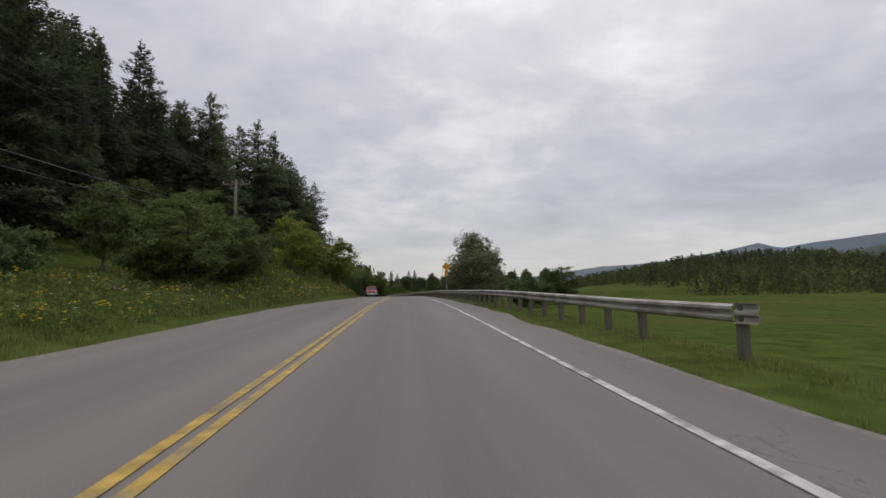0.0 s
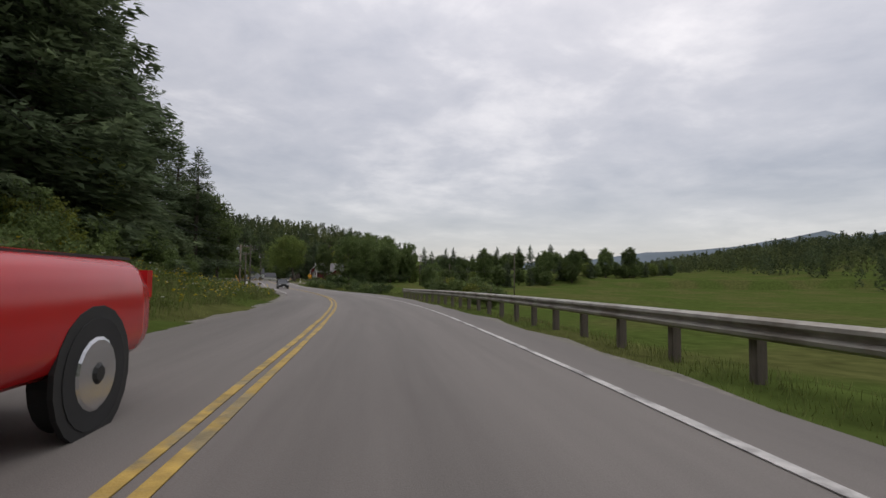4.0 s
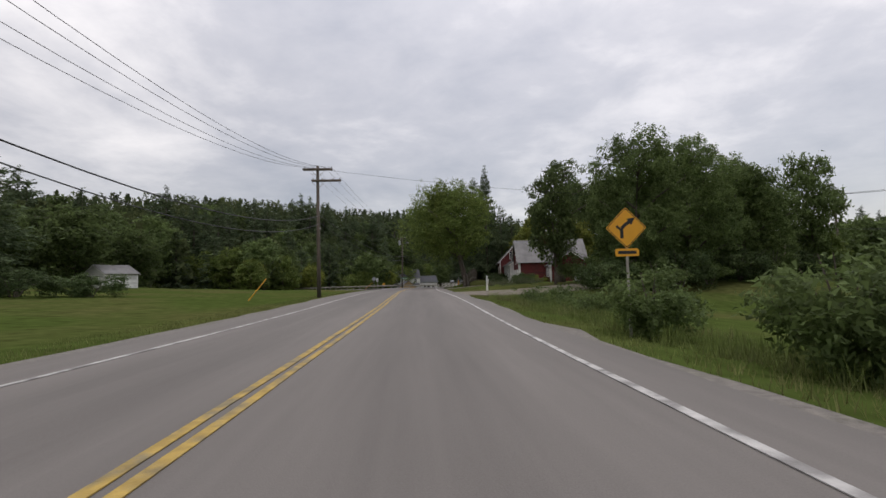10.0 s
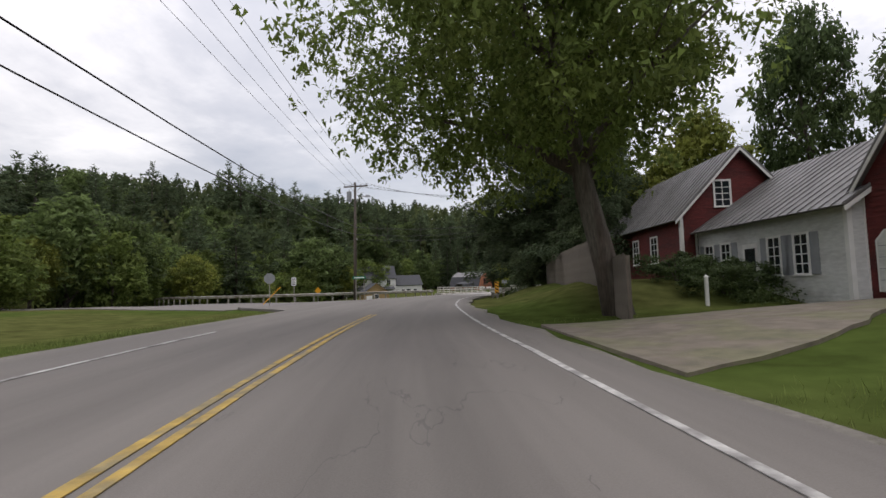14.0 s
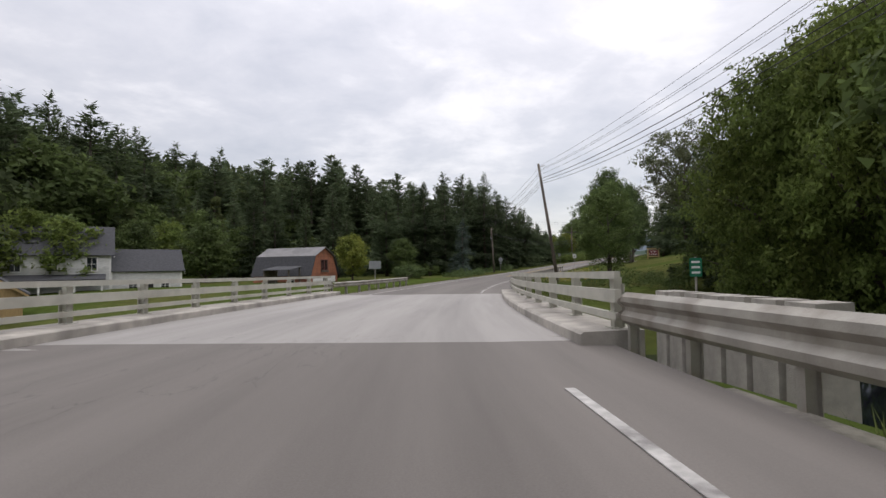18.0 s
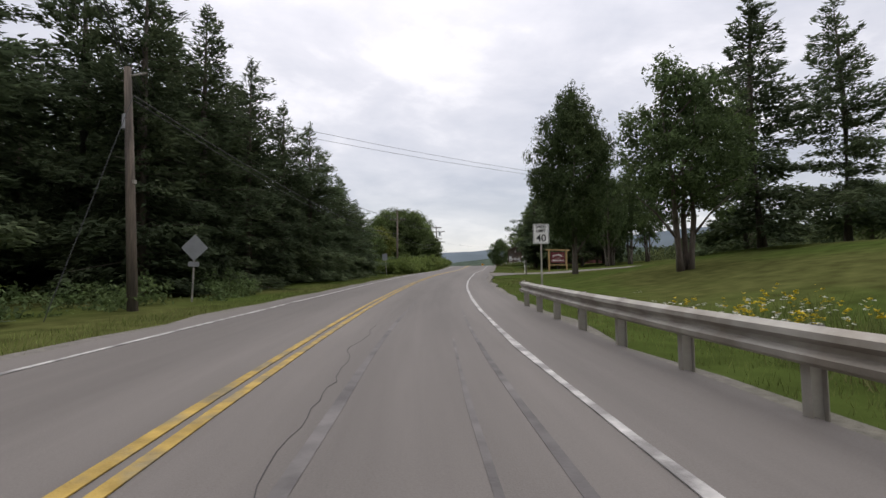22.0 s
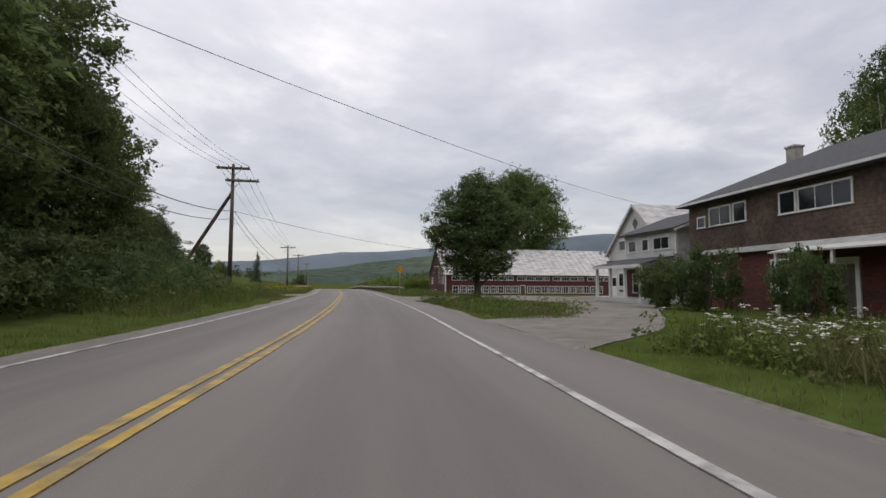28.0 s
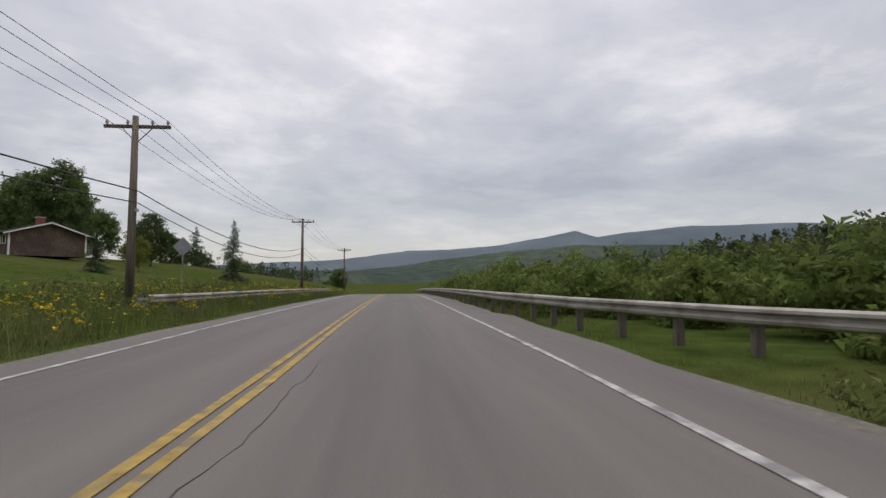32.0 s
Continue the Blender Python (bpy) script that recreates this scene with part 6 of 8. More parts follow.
# mailboxes and posts
def mailbox(s, d, label, mat):
    r = thing("mailbox", at(s, d, turn=90), label, "mailbox")
    part("post", Shape().box(-0.05, -0.05, -0.3, 0.05, 0.05, 0.98), OLD_WOOD, r)
    ring = [(-0.09, 0.98), (0.09, 0.98), (0.09, 1.1)] + [(0.09 * math.cos(radians(a)), 1.1 + 0.09 * math.sin(radians(a))) for a in range(20, 180, 20)] + [(-0.09, 1.1)]
    body = part("box", Shape().prism(ring, "y", -0.25, 0.25), mat, r)
    part("door", Shape().prism([(x * 1.04, 1.07 + (z - 1.07) * 1.04) for x, z in ring], "y", -0.27, -0.25), mat, body)
    part("flag", Shape().box(0.095, -0.1, 1.05, 0.105, -0.06, 1.25), SIGN_YELLOW, body)


mailbox(178.9, -7.6, "dark metal mailbox on a wooden post", SIGN_BLACK)
mailbox(273.1, 4.2, "grey metal mailbox on a white post", SIGN_BACK)
r = thing("newspaper_box", at(215, -9.0), "white box fixed to the utility pole's foot", "box")
part("box", Shape().box(-0.25, -0.14, 0.62, 0.15, 0.1, 1.12), WHITE_PAINT, r)
part("stake", Shape().box(-0.02, 0.0, -0.2, 0.03, 0.06, 0.62), OLD_WOOD, r)
r = thing("drive_post", at(256.1, 6.8), "turned white wooden post beside a gravel drive", "post")
part("post", Shape().box(-0.06, -0.06, -0.3, 0.06, 0.06, 1.35), WHITE_PAINT, r)
part("base", Shape().box(-0.09, -0.09, -0.1, 0.09, 0.09, 0.45), WHITE_PAINT, r)
part("cap", Shape().hull([(-0.08, -0.08, 1.35), (0.08, -0.08, 1.35), (0.08, 0.08, 1.35), (-0.08, 0.08, 1.35)], [(-0.01, -0.01, 1.5), (0.01, -0.01, 1.5), (0.01, 0.01, 1.5), (-0.01, 0.01, 1.5)]), WHITE_PAINT, r)
# low timber wall on the bank
r = thing("timber_crib", at(82.0, -7.9, turn=-9), "weathered stacked timber crib on the grass bank", "timber crib")
for z in (0.05, 0.40, 0.76):
    part("timber", Shape().box(-0.12, -2.2, z, 0.12, 1.8, z + 0.2), OLD_WOOD, r)
for y in (-1.2, 1.0):
    part("cross_timber", Shape().box(-1.5, y - 0.1, 0.24, 0.25, y + 0.1, 0.41), OLD_WOOD, r)
    part("cross_timber", Shape().box(-1.5, y - 0.1, 0.60, 0.25, y + 0.1, 0.77), OLD_WOOD, r)
    part("stake", Shape().box(0.12, y - 0.06, -0.4, 0.24, y + 0.06, 0.9), OLD_WOOD, r)

# concrete blocks in a row above the brook
for k in range(7):
    s = 341.6 + 1.25 * k
    low = ground_at(s, 7.6) - float(rz(s)) - 0.4
    b = thing("concrete_block", at(s, 7.9, ground=False, turn=4 * math.sin(3.1 * k)), "weathered concrete block in a row above the brook", "concrete block", "blocks by the brook",
              shape=Shape().hull([(-0.42, -0.48, low), (0.42, -0.48, low), (0.42, 0.48, low), (-0.42, 0.48, low)], [(-0.38, -0.45, 0.40 + 0.02 * (k % 3)), (0.38, -0.45, 0.42), (0.38, 0.45, 0.41), (-0.38, 0.45, 0.40)]), mat=CONCRETE)

lawn_post = thing("white_post", at(287.4, 10.2), "slim white wooden post on the lawn", "post")
part("shaft", Shape().box(-0.05, -0.05, -0.3, 0.05, 0.05, 1.05), WHITE_PAINT, lawn_post)
part("cap", Shape().hull([(-0.07, -0.07, 1.05), (0.07, -0.07, 1.05), (0.07, 0.07, 1.05), (-0.07, 0.07, 1.05)], [(-0.01, -0.01, 1.14), (0.01, -0.01, 1.14), (0.01, 0.01, 1.14), (-0.01, 0.01, 1.14)]), WHITE_PAINT, lawn_post)


# ---- buildings ----


def wall(root, p0, p1, base, eave, mat, peak=None, lap=0.16, name="wall", gambrel=None, single=False):
    """A wall of lapped boards from p0 to p1, its outer face to the right of that way. peak: a gable's top at the middle."""
    t = Vector((p1[0] - p0[0], p1[1] - p0[1]))
    length = t.length
    t /= length
    n = Vector((t.y, -t.x))

    def pt(u, z, out):
        return (p0[0] + t.x * u + n.x * out, p0[1] + t.y * u + n.y * out, z)
    if gambrel:
        outline = [(0, base), (length, base)] + [(length - a, b) for a, b in gambrel] + [(a, b) for a, b in gambrel[::-1]][0 if gambrel[-1][0] != length / 2 else 1:]
    elif peak:
        outline = [(0, base), (length, base), (length, eave), (length / 2, peak), (0, eave)]
    else:
        outline = [(0, base), (length, base), (length, eave), (0, eave)]

    def reach(z):
        """How far in from each end the wall begins at height z."""
        if gambrel:
            return float(np.interp(z, [g[1] for g in gambrel], [g[0] for g in gambrel])) if z > gambrel[0][1] else 0.0
        return 0.0 if not peak or z <= eave else (z - eave) / (peak - eave) * length / 2
    core = Shape()
    core.hull([pt(u, z, -0.12) for u, z in outline], [pt(u, z, 0.0) for u, z in outline])
    w = part(name, core, mat, root)
    top = peak or (gambrel[-1][1] if gambrel else eave)
    boards, pieces = Shape(), []
    z = base
    while z < top - 0.03:
        z2 = min(z + lap, top - 0.01)
        a, b = reach(z), reach(z2)
        if length - 2 * b > 0.1:
            one = Shape() if single else boards
            one.hull([pt(a, z, 0.001), pt(length - a, z, 0.001), pt(length - b, z2, 0.001), pt(b, z2, 0.001)],
                        [pt(a, z, 0.028), pt(length - a, z, 0.028), pt(length - b, z2, 0.009), pt(b, z2, 0.009)])
            if single:
                part("clapboard", one, mat, w)
        z += lap
    if not single:
        tagged(part("cladding", boards, mat, w), kind="stuff")
    return (root, p0, t, n, w)


WINDOWS = {}


def window_on(face, u, z, w, h, cols=2, rows=2, mat=None, trim=0.09, glass=None, name="window", turn=0.0):
    """A framed window set on a wall at u metres along and z up (its lower left corner)."""
    root, p0, t, n, wall_ob = face
    mat, glass = mat or WHITE_PAINT, glass or GLASS
    key = (w, h, cols, rows, mat.name, trim, glass.name)
    if key not in WINDOWS:
        k, low = trim, trim * 0.35
        outer, inner = [(-k, -low), (w + k, -low), (w + k, h + k), (-k, h + k)], [(0, 0), (w, 0), (w, h), (0, h)]
        f = Shape()
        f.v = [(x, y, z) for y in (-0.07, 0.0) for ring in (outer, inner) for x, z in ring]
        for i in range(4):
            j = (i + 1) % 4
            f.f += [(i, j, 4 + j, 4 + i), (8 + i, 12 + i, 12 + j, 8 + j), (i, 8 + i, 8 + j, j), (4 + i, 4 + j, 12 + j, 12 + i)]
        bars = [Shape().box(w * i / cols - 0.018, -0.055, 0, w * i / cols + 0.018, -0.03, h) for i in range(1, cols)]
        bars += [Shape().box(0, -0.053, h * j / rows - 0.018, w, -0.032, h * j / rows + 0.018) for j in range(1, rows)]
        WINDOWS[key] = (f.mesh("window", mat), [("pane", Shape().box(0, -0.036, 0, w, -0.03, h).mesh("pane", glass)), ("sill", Shape().box(-k * 1.3, -0.10, -k, w + k * 1.3, 0.0, -low).mesh("sill", mat))] + [("glazing_bar", s.mesh("glazing_bar", mat)) for s in bars])
    ang = math.degrees(math.atan2(t.y, t.x))
    ob = new(name, WINDOWS[key][0])
    ob.parent = root
    ob.matrix_basis = pose(p0[0] + t.x * u, p0[1] + t.y * u, z, 0, 0, ang) @ pose(0, 0, 0, 0, turn, 0)
    for piece, mesh in WINDOWS[key][1]:
        new(piece, mesh).parent = ob
    return ob


def panel_on(face, u, z, w, h, mat, name, out=0.05, label="", ring=None):
    """A door, shutter or board on a wall."""
    root, p0, t, n, _ = face
    ang = math.degrees(math.atan2(t.y, t.x))
    sh = Shape()
    if ring:
        sh.prism(ring, "y", -out, -0.002)
    else:
        sh.box(0, -out, 0, w, -0.002, h)
    ob = part(name, sh, mat, root, label)
    ob.matrix_basis = pose(p0[0] + t.x * u, p0[1] + t.y * u, z, 0, 0, ang)
    return ob


def roof_slab(root, a, b, c, d, thick, mat, seams=0, name="roof", seam_mat=None):
    """A sloping slab: a, b along the eave, c, d along the ridge (d above a)."""
    a, b, c, d = (Vector(p) for p in (a, b, c, d))
    n = (b - a).cross(d - a).normalized()
    if n.z < 0:
        n = -n
    r = part(name, Shape().hull([p for p in (a, b, c, d)], [p + n * thick for p in (a, b, c, d)]), mat, root)
    for i in range(seams + 1 if seams else 0):
        u = min(max(i / seams, 0.004), 0.996)
        p, q = a.lerp(b, u) + n * thick, d.lerp(c, u) + n * thick
        w = (b - a).normalized() * 0.018
        part("seam", Shape().hull([p - w, p + w, q + w, q - w], [p - w * 0.6 + n * 0.04, p + w * 0.6 + n * 0.04, q + w * 0.6 + n * 0.04, q - w * 0.6 + n * 0.04]), seam_mat or mat, r)
    return r


def block(root, x0, y0, x1, y1, eave, ridge, axis, wall_mat, roof_mat, over=0.3, seams=0, trim=None, base=-0.3, lap=0.16, corner=0.12, single=True):
    """A gabled block; returns its four faces: south (low y), east (high x), north, west (low x)."""
    gx, gy = (axis == "x"), (axis == "y")
    south = wall(root, (x0, y0), (x1, y0), base, eave, wall_mat, ridge if gy else None, lap, single=single)
    east = wall(root, (x1, y0), (x1, y1), base, eave, wall_mat, ridge if gx else None, lap)
    north = wall(root, (x1, y1), (x0, y1), base, eave, wall_mat, ridge if gy else None, lap)
    west = wall(root, (x0, y1), (x0, y0), base, eave, wall_mat, ridge if gx else None, lap, single=single)
    half = ((y1 - y0) if gx else (x1 - x0)) / 2
    drop = (ridge - eave) / half * over
    if gx:
        m = (y0 + y1) / 2
        for y, sgn in ((y0, -1), (y1, 1)):
            roof_slab(root, (x0 - over, y + sgn * over, eave - drop), (x1 + over, y + sgn * over, eave - drop), (x1 + over, m, ridge), (x0 - over, m, ridge), 0.07, roof_mat, seams)
    else:
        m = (x0 + x1) / 2
        for x, sgn in ((x0, -1), (x1, 1)):
            roof_slab(root, (x + sgn * over, y0 - over, eave - drop), (x + sgn * over, y1 + over, eave - drop), (m, y1 + over, ridge), (m, y0 - over, ridge), 0.07, roof_mat, seams)
    if trim:
        c = corner
        for x, y, sx, sy in ((x0, y0, -1, -1), (x1, y0, 1, -1), (x1, y1, 1, 1), (x0, y1, -1, 1)):
            part("corner_board", Shape().box(min(x + sx * 0.04, x - sx * c), min(y + sy * 0.04, y - sy * c), base, max(x + sx * 0.04, x - sx * c), max(y + sy * 0.04, y - sy * c), eave - 0.02), trim, root)
        for k in (0, 1):
            if gx:
                x = (x0 - over + 0.0, x1 + over - 0.035)[k]
                for y, sgn in ((y0, -1), (y1, 1)):
                    part("bargeboard", Shape().hull([(x, y + sgn * over, eave - drop - 0.16), (x + 0.035, y + sgn * over, eave - drop - 0.16), (x + 0.035, m, ridge - 0.16), (x, m, ridge - 0.16)], [(x, y + sgn * over, eave - drop - 0.005), (x + 0.035, y + sgn * over, eave - drop - 0.005), (x + 0.035, m, ridge - 0.005), (x, m, ridge - 0.005)]), trim, root)
            else:
                y = (y0 - over + 0.0, y1 + over - 0.035)[k]
                for x, sgn in ((x0, -1), (x1, 1)):
                    part("bargeboard", Shape().hull([(x + sgn * over, y, eave - drop - 0.16), (x + sgn * over, y + 0.035, eave - drop - 0.16), (m, y + 0.035, ridge - 0.16), (m, y, ridge - 0.16)], [(x + sgn * over, y, eave - drop - 0.005), (x + sgn * over, y + 0.035, eave - drop - 0.005), (m, y + 0.035, ridge - 0.005), (m, y, ridge - 0.005)]), trim, root)
    return south, east, north, west


def chimney(root, x, y, z0, z1, mat, w=0.5):
    c = part("chimney", Shape().box(x - w / 2, y - w / 2, z0, x + w / 2, y + w / 2, z1), mat, root)
    part("cap", Shape().box(x - w / 2 - 0.06, y - w / 2 - 0.06, z1, x + w / 2 + 0.06, y + w / 2 + 0.06, z1 + 0.12), CONCRETE, c)


ARCH = [(0, 0), (2.15, 0), (2.15, 2.0), (1.75, 2.4), (0.4, 2.4), (0, 2.0)]
ARCH_IN = [(0.1, 0.0), (2.05, 0.0), (2.05, 1.95), (1.71, 2.3), (0.44, 2.3), (0.1, 1.95)]


def garage_door(face, u, k=1.0):
    frame = panel_on(face, u, 0.0, 0, 0, WHITE_PAINT, "door_frame", 0.07, ring=[(a * k, b * k) for a, b in ARCH])
    d = panel_on(face, u, 0.0, 0, 0, WHITE_BOARD, "garage_door", 0.085, "white panelled garage door", ring=[(a * k, b * k) for a, b in ARCH_IN])
    for j in range(1, 5):
        part("panel_joint", Shape().box(0.12 * k, -0.089, j * 0.44 * k, 2.03 * k, -0.086, j * 0.44 * k + 0.02), SIGN_BACK, d)
    return d


# red barn with cupola
barn = thing("red_barn", at(279.6, 14.1), "red clapboard barn with white trim, grey metal roof and a cupola", "barn")
S, E, N, W = block(barn, 0, 0, 9.8, 5.1, 3.1, 6.2, "x", RED_BOARD, ROOF_METAL, 0.3, 22, WHITE_PAINT, corner=0.26)
garage_door(W, 2.85, 0.78)
garage_door(W, 0.55, 0.78)
hatch = panel_on(W, 2.05, 2.6, 1.0, 1.5, WHITE_PAINT, "loft_door_frame", 0.06)
part("loft_door", Shape().box(0.12, -0.075, 0.12, 0.88, -0.062, 1.38), RED_BOARD, hatch, "red boarded loft door")
window_on(W, 2.34, 4.75, 0.42, 0.6, 1, 2)
cx, cy = 4.3, 2.55
cup = part("cupola", Shape().box(cx - 0.55, cy - 0.55, 5.6, cx + 0.55, cy + 0.55, 6.45), RED_BOARD, barn, "red and white cupola with a metal cap")
part("louvre", Shape().box(cx - 0.5, cy - 0.5, 6.45, cx + 0.5, cy + 0.5, 7.35), RED_OLD, cup)
for i, (a, b) in enumerate(((-1, -1), (1, -1), (1, 1), (-1, 1))):
    part("corner_post", Shape().box(cx + a * 0.52 - 0.07, cy + b * 0.52 - 0.07, 6.45, cx + a * 0.52 + 0.07, cy + b * 0.52 + 0.07, 7.35), WHITE_PAINT, cup)
part("cornice", Shape().box(cx - 0.66, cy - 0.66, 7.35, cx + 0.66, cy + 0.66, 7.43), WHITE_PAINT, cup)
part("cap", Shape().hull([(cx - 0.64, cy - 0.64, 7.43), (cx + 0.64, cy - 0.64, 7.43), (cx + 0.64, cy + 0.64, 7.43), (cx - 0.64, cy + 0.64, 7.43)], [(cx - 0.06, cy - 0.06, 7.95), (cx + 0.06, cy - 0.06, 7.95), (cx + 0.06, cy + 0.06, 7.95), (cx - 0.06, cy + 0.06, 7.95)]), ROOF_METAL, cup)
part("finial", Shape().rod((cx, cy, 7.9), (cx, cy, 8.5), 0.06, 0.015, 8), WHITE_PAINT, cup)

wing = thing("red_garage", at(277.0, 18.1), "low red clapboard garage with white doors joined to the barn", "garage")
S, E, N, W = block(wing, 0, 0, 5.75, 2.55, 2.35, 4.2, "y", RED_BOARD, ROOF_METAL, 0.3, 12, WHITE_PAINT, corner=0.18)
garage_door(S, 3.3, 0.85)
d = panel_on(S, 1.1, 0.0, 0.95, 2.1, WHITE_PAINT, "door", 0.06, "white door with a glazed upper half")
part("glazing", Shape().box(0.2, -0.07, 1.05, 0.75, -0.062, 1.85), GLASS, d)
for k in (0.38, 0.56):
    part("glazing_bar", Shape().box(k - 0.012, -0.074, 1.05, k + 0.012, -0.07, 1.85), WHITE_PAINT, d)
part("knob", Shape().rod((0.87, -0.06, 1.0), (0.87, -0.11, 1.0), 0.03, n=8), CHROME, d)
window_on(W, 0.35, 0.75, 0.7, 1.15, 3, 4)
window_on(W, 1.4, 0.75, 0.7, 1.15, 3, 4)
part("lamp", Shape().rod((0.85, -0.05, 2.0), (0.85, -0.2, 1.95), 0.05, 0.06, 8), WHITE_PAINT, wing, "small white wall lamp")

house = thing("white_house_wing", at(284.9, 13.5), "white clapboard house wing with grey shutters and a metal roof", "house")
S, E, N, W = block(house, 0, 0, 8.6, 9.0, 3.2, 6.0, "y", WHITE_BOARD, ROOF_METAL, 0.35, 20, WHITE_PAINT)
for u in (0.9, 2.2, 5.3, 6.7):
    window_on(W, u, 0.95, 0.62, 1.35, 2, 4)
    for k in (-0.47, 0.72):
        panel_on(W, u + k, 0.9, 0.38, 1.45, SIGN_BACK, "shutter", 0.05, "grey-blue louvred shutter")
d = panel_on(W, 3.7, 0.0, 0.95, 2.2, WHITE_PAINT, "door", 0.05, "white screen door")
part("glazing", Shape().box(0.15, -0.06, 0.9, 0.8, -0.052, 2.0), GLASS, d)

house = thing("red_house", at(294.2, 12.5), "red clapboard house with white trim and a steep grey roof", "house")
S, E, N, W = block(house, 0, 0, 5.8, 10.6, 3.2, 6.3, "y", RED_BOARD, ROOF_METAL, 0.4, 24, WHITE_PAINT)
window_on(S, 0.75, 0.9, 0.75, 1.35, 2, 4)
window_on(S, 1.75, 3.5, 0.7, 1.2, 2, 4)
for u in (1.5, 4.3, 7.0):
    window_on(W, u, 0.9, 0.8, 1.35, 2, 4)

# small white house across the lawn
house = thing("white_cottage", at(284, -51, turn=-25), "small white cottage among the trees", "house")
S, E, N, W = block(house, -2.8, 0, 2.8, 5, 2.2, 3.6, "y", WHITE_BOARD, ROOF_METAL, 0.3, 0, WHITE_PAINT, lap=0.2, single=False)
window_on(S, 0.8, 0.7, 1.3, 1.2, 3, 2)
window_on(S, 2.9, 0.7, 0.9, 1.2, 2, 2)
panel_on(S, 4.4, 0, 0.9, 1.95, WHITE_PAINT, "door", 0.05)

# gambrel barn
barn = thing("gambrel_barn", at(395.7, -25.0, up=-1.5, turn=180), "orange-brown gambrel barn with a dark roof and white garage doors", "barn")
prof = [(0.0, 2.5), (1.1, 4.9), (3.5, 6.1)]
W = wall(barn, (0, 7.0), (0, 0), -0.3, 2.5, ORANGE_BOARD, gambrel=prof)
wall(barn, (8.6, 0), (8.6, 7.0), -0.3, 2.5, ORANGE_BOARD, gambrel=prof)
wall(barn, (0, 0), (8.6, 0), -0.3, 2.5, ORANGE_BOARD)
N2 = wall(barn, (8.6, 7.0), (0, 7.0), -0.3, 2.5, ORANGE_BOARD)
for y0, y1, y2 in ((-0.12, 1.06, 3.5), (7.12, 5.94, 3.5)):
    roof_slab(barn, (-0.3, y0, 2.35), (8.9, y0, 2.35), (8.9, y1, 4.93), (-0.3, y1, 4.93), 0.06, ROOF_DARK)
    roof_slab(barn, (-0.3, y1, 4.94), (8.9, y1, 4.94), (8.9, y2, 6.16), (-0.3, y2, 6.16), 0.06, ROOF_METAL)
for u in (0.7, 3.9):
    d = panel_on(W, u, 0, 2.4, 2.3, WHITE_PAINT, "garage_door", 0.06, "white garage door")
    for j in range(1, 4):
        part("panel_joint", Shape().box(0.05, -0.064, j * 0.57, 2.35, -0.061, j * 0.57 + 0.02), SIGN_BACK, d)
panel_on(W, 3.15, 0, 0.7, 2.2, SIGN_BLACK, "door", 0.05)
for u in (2.75, 3.65):
    window_on(W, u, 3.2, 0.6, 1.2, 2, 3, mat=RED_OLD)
panel_on(W, 2.6, 2.85, 1.8, 0.2, OLD_WOOD, "flower_box", 0.2, "wooden window box")
for u in (2.0, 5.5):
    window_on(N2, u, 0.9, 0.8, 0.9, 2, 2)
shed = thing("lean_to_shed", at(388.4, -25.5, up=-0.4, turn=180), "dark open lean-to beside the barn", "shed")
for x in (0.2, 3.5):
    for y in (0.2, 2.6):
        part("post", Shape().box(x - 0.08, y - 0.08, -0.5, x + 0.08, y + 0.08, 2.3 - 0.12 * y), OLD_WOOD, shed)
roof_slab(shed, (-0.2, 3.0, 1.95), (3.9, 3.0, 1.95), (3.9, -0.1, 2.4), (-0.2, -0.1, 2.4), 0.07, ROOF_DARK)
part("back_wall", Shape().box(3.55, 0, -0.4, 3.62, 2.8, 2.1), OLD_WOOD, shed)

# white farmhouse and cabin by the brook
farm = thing("white_farmhouse", pose(-125.7, 366.6, -3.0, 0, 0, 33.5), "white two-storey farmhouse with a dark roof and a porch", "house")
S, E, N, W = block(farm, -12, 0, 0, 8, 4.95, 7.9, "x", WHITE_BOARD, ROOF_DARK, 0.35, 0, WHITE_PAINT, lap=0.2, single=False)
for u in (1.5, 4.0, 6.8, 10.0):
    window_on(S, u, 3.2, 0.8, 1.3, 2, 2)
roof_slab(farm, (-11.5, -2.2, 2.25), (-0.4, -2.2, 2.25), (-0.4, -0.05, 2.75), (-11.5, -0.05, 2.75), 0.1, ROOF_DARK, name="porch_roof")
for x in (-11.2, -8.4, -5.6, -2.9, -0.7):
    part("porch_post", Shape().box(x - 0.07, -2.05, -0.3, x + 0.07, -1.91, 2.27), WHITE_PAINT, farm)
S, E, N, W = block(farm, 0.02, 1.0, 6.6, 8, 3.2, 5.5, "x", WHITE_BOARD, ROOF_DARK, 0.3, 0, WHITE_PAINT, lap=0.2, single=False)
for u in (1.6, 4.6):
    window_on(S, u, 0.9, 0.75, 1.2, 2, 2)
panel_on(S, 2.9, 0, 0.95, 2.1, SIGN_BLACK, "door", 0.05)
cabin = thing("timber_cabin", pose(-118.5, 346.5, -3.4, 0, 0, 40), "small honey-coloured timber cabin with a shingle roof", "cabin")
S, E, N, W = block(cabin, -4.5, 0, 0.5, 5, 2.2, 4.0, "y", SIGN_WOOD, ROOF_DARK, 0.35, 0, SIGN_WOOD)
window_on(S, 2.2, 0.9, 0.7, 0.9, 2, 2)
panel_on(S, 0.5, 0, 1.2, 1.6, WHITE_PAINT, "door", 0.06)

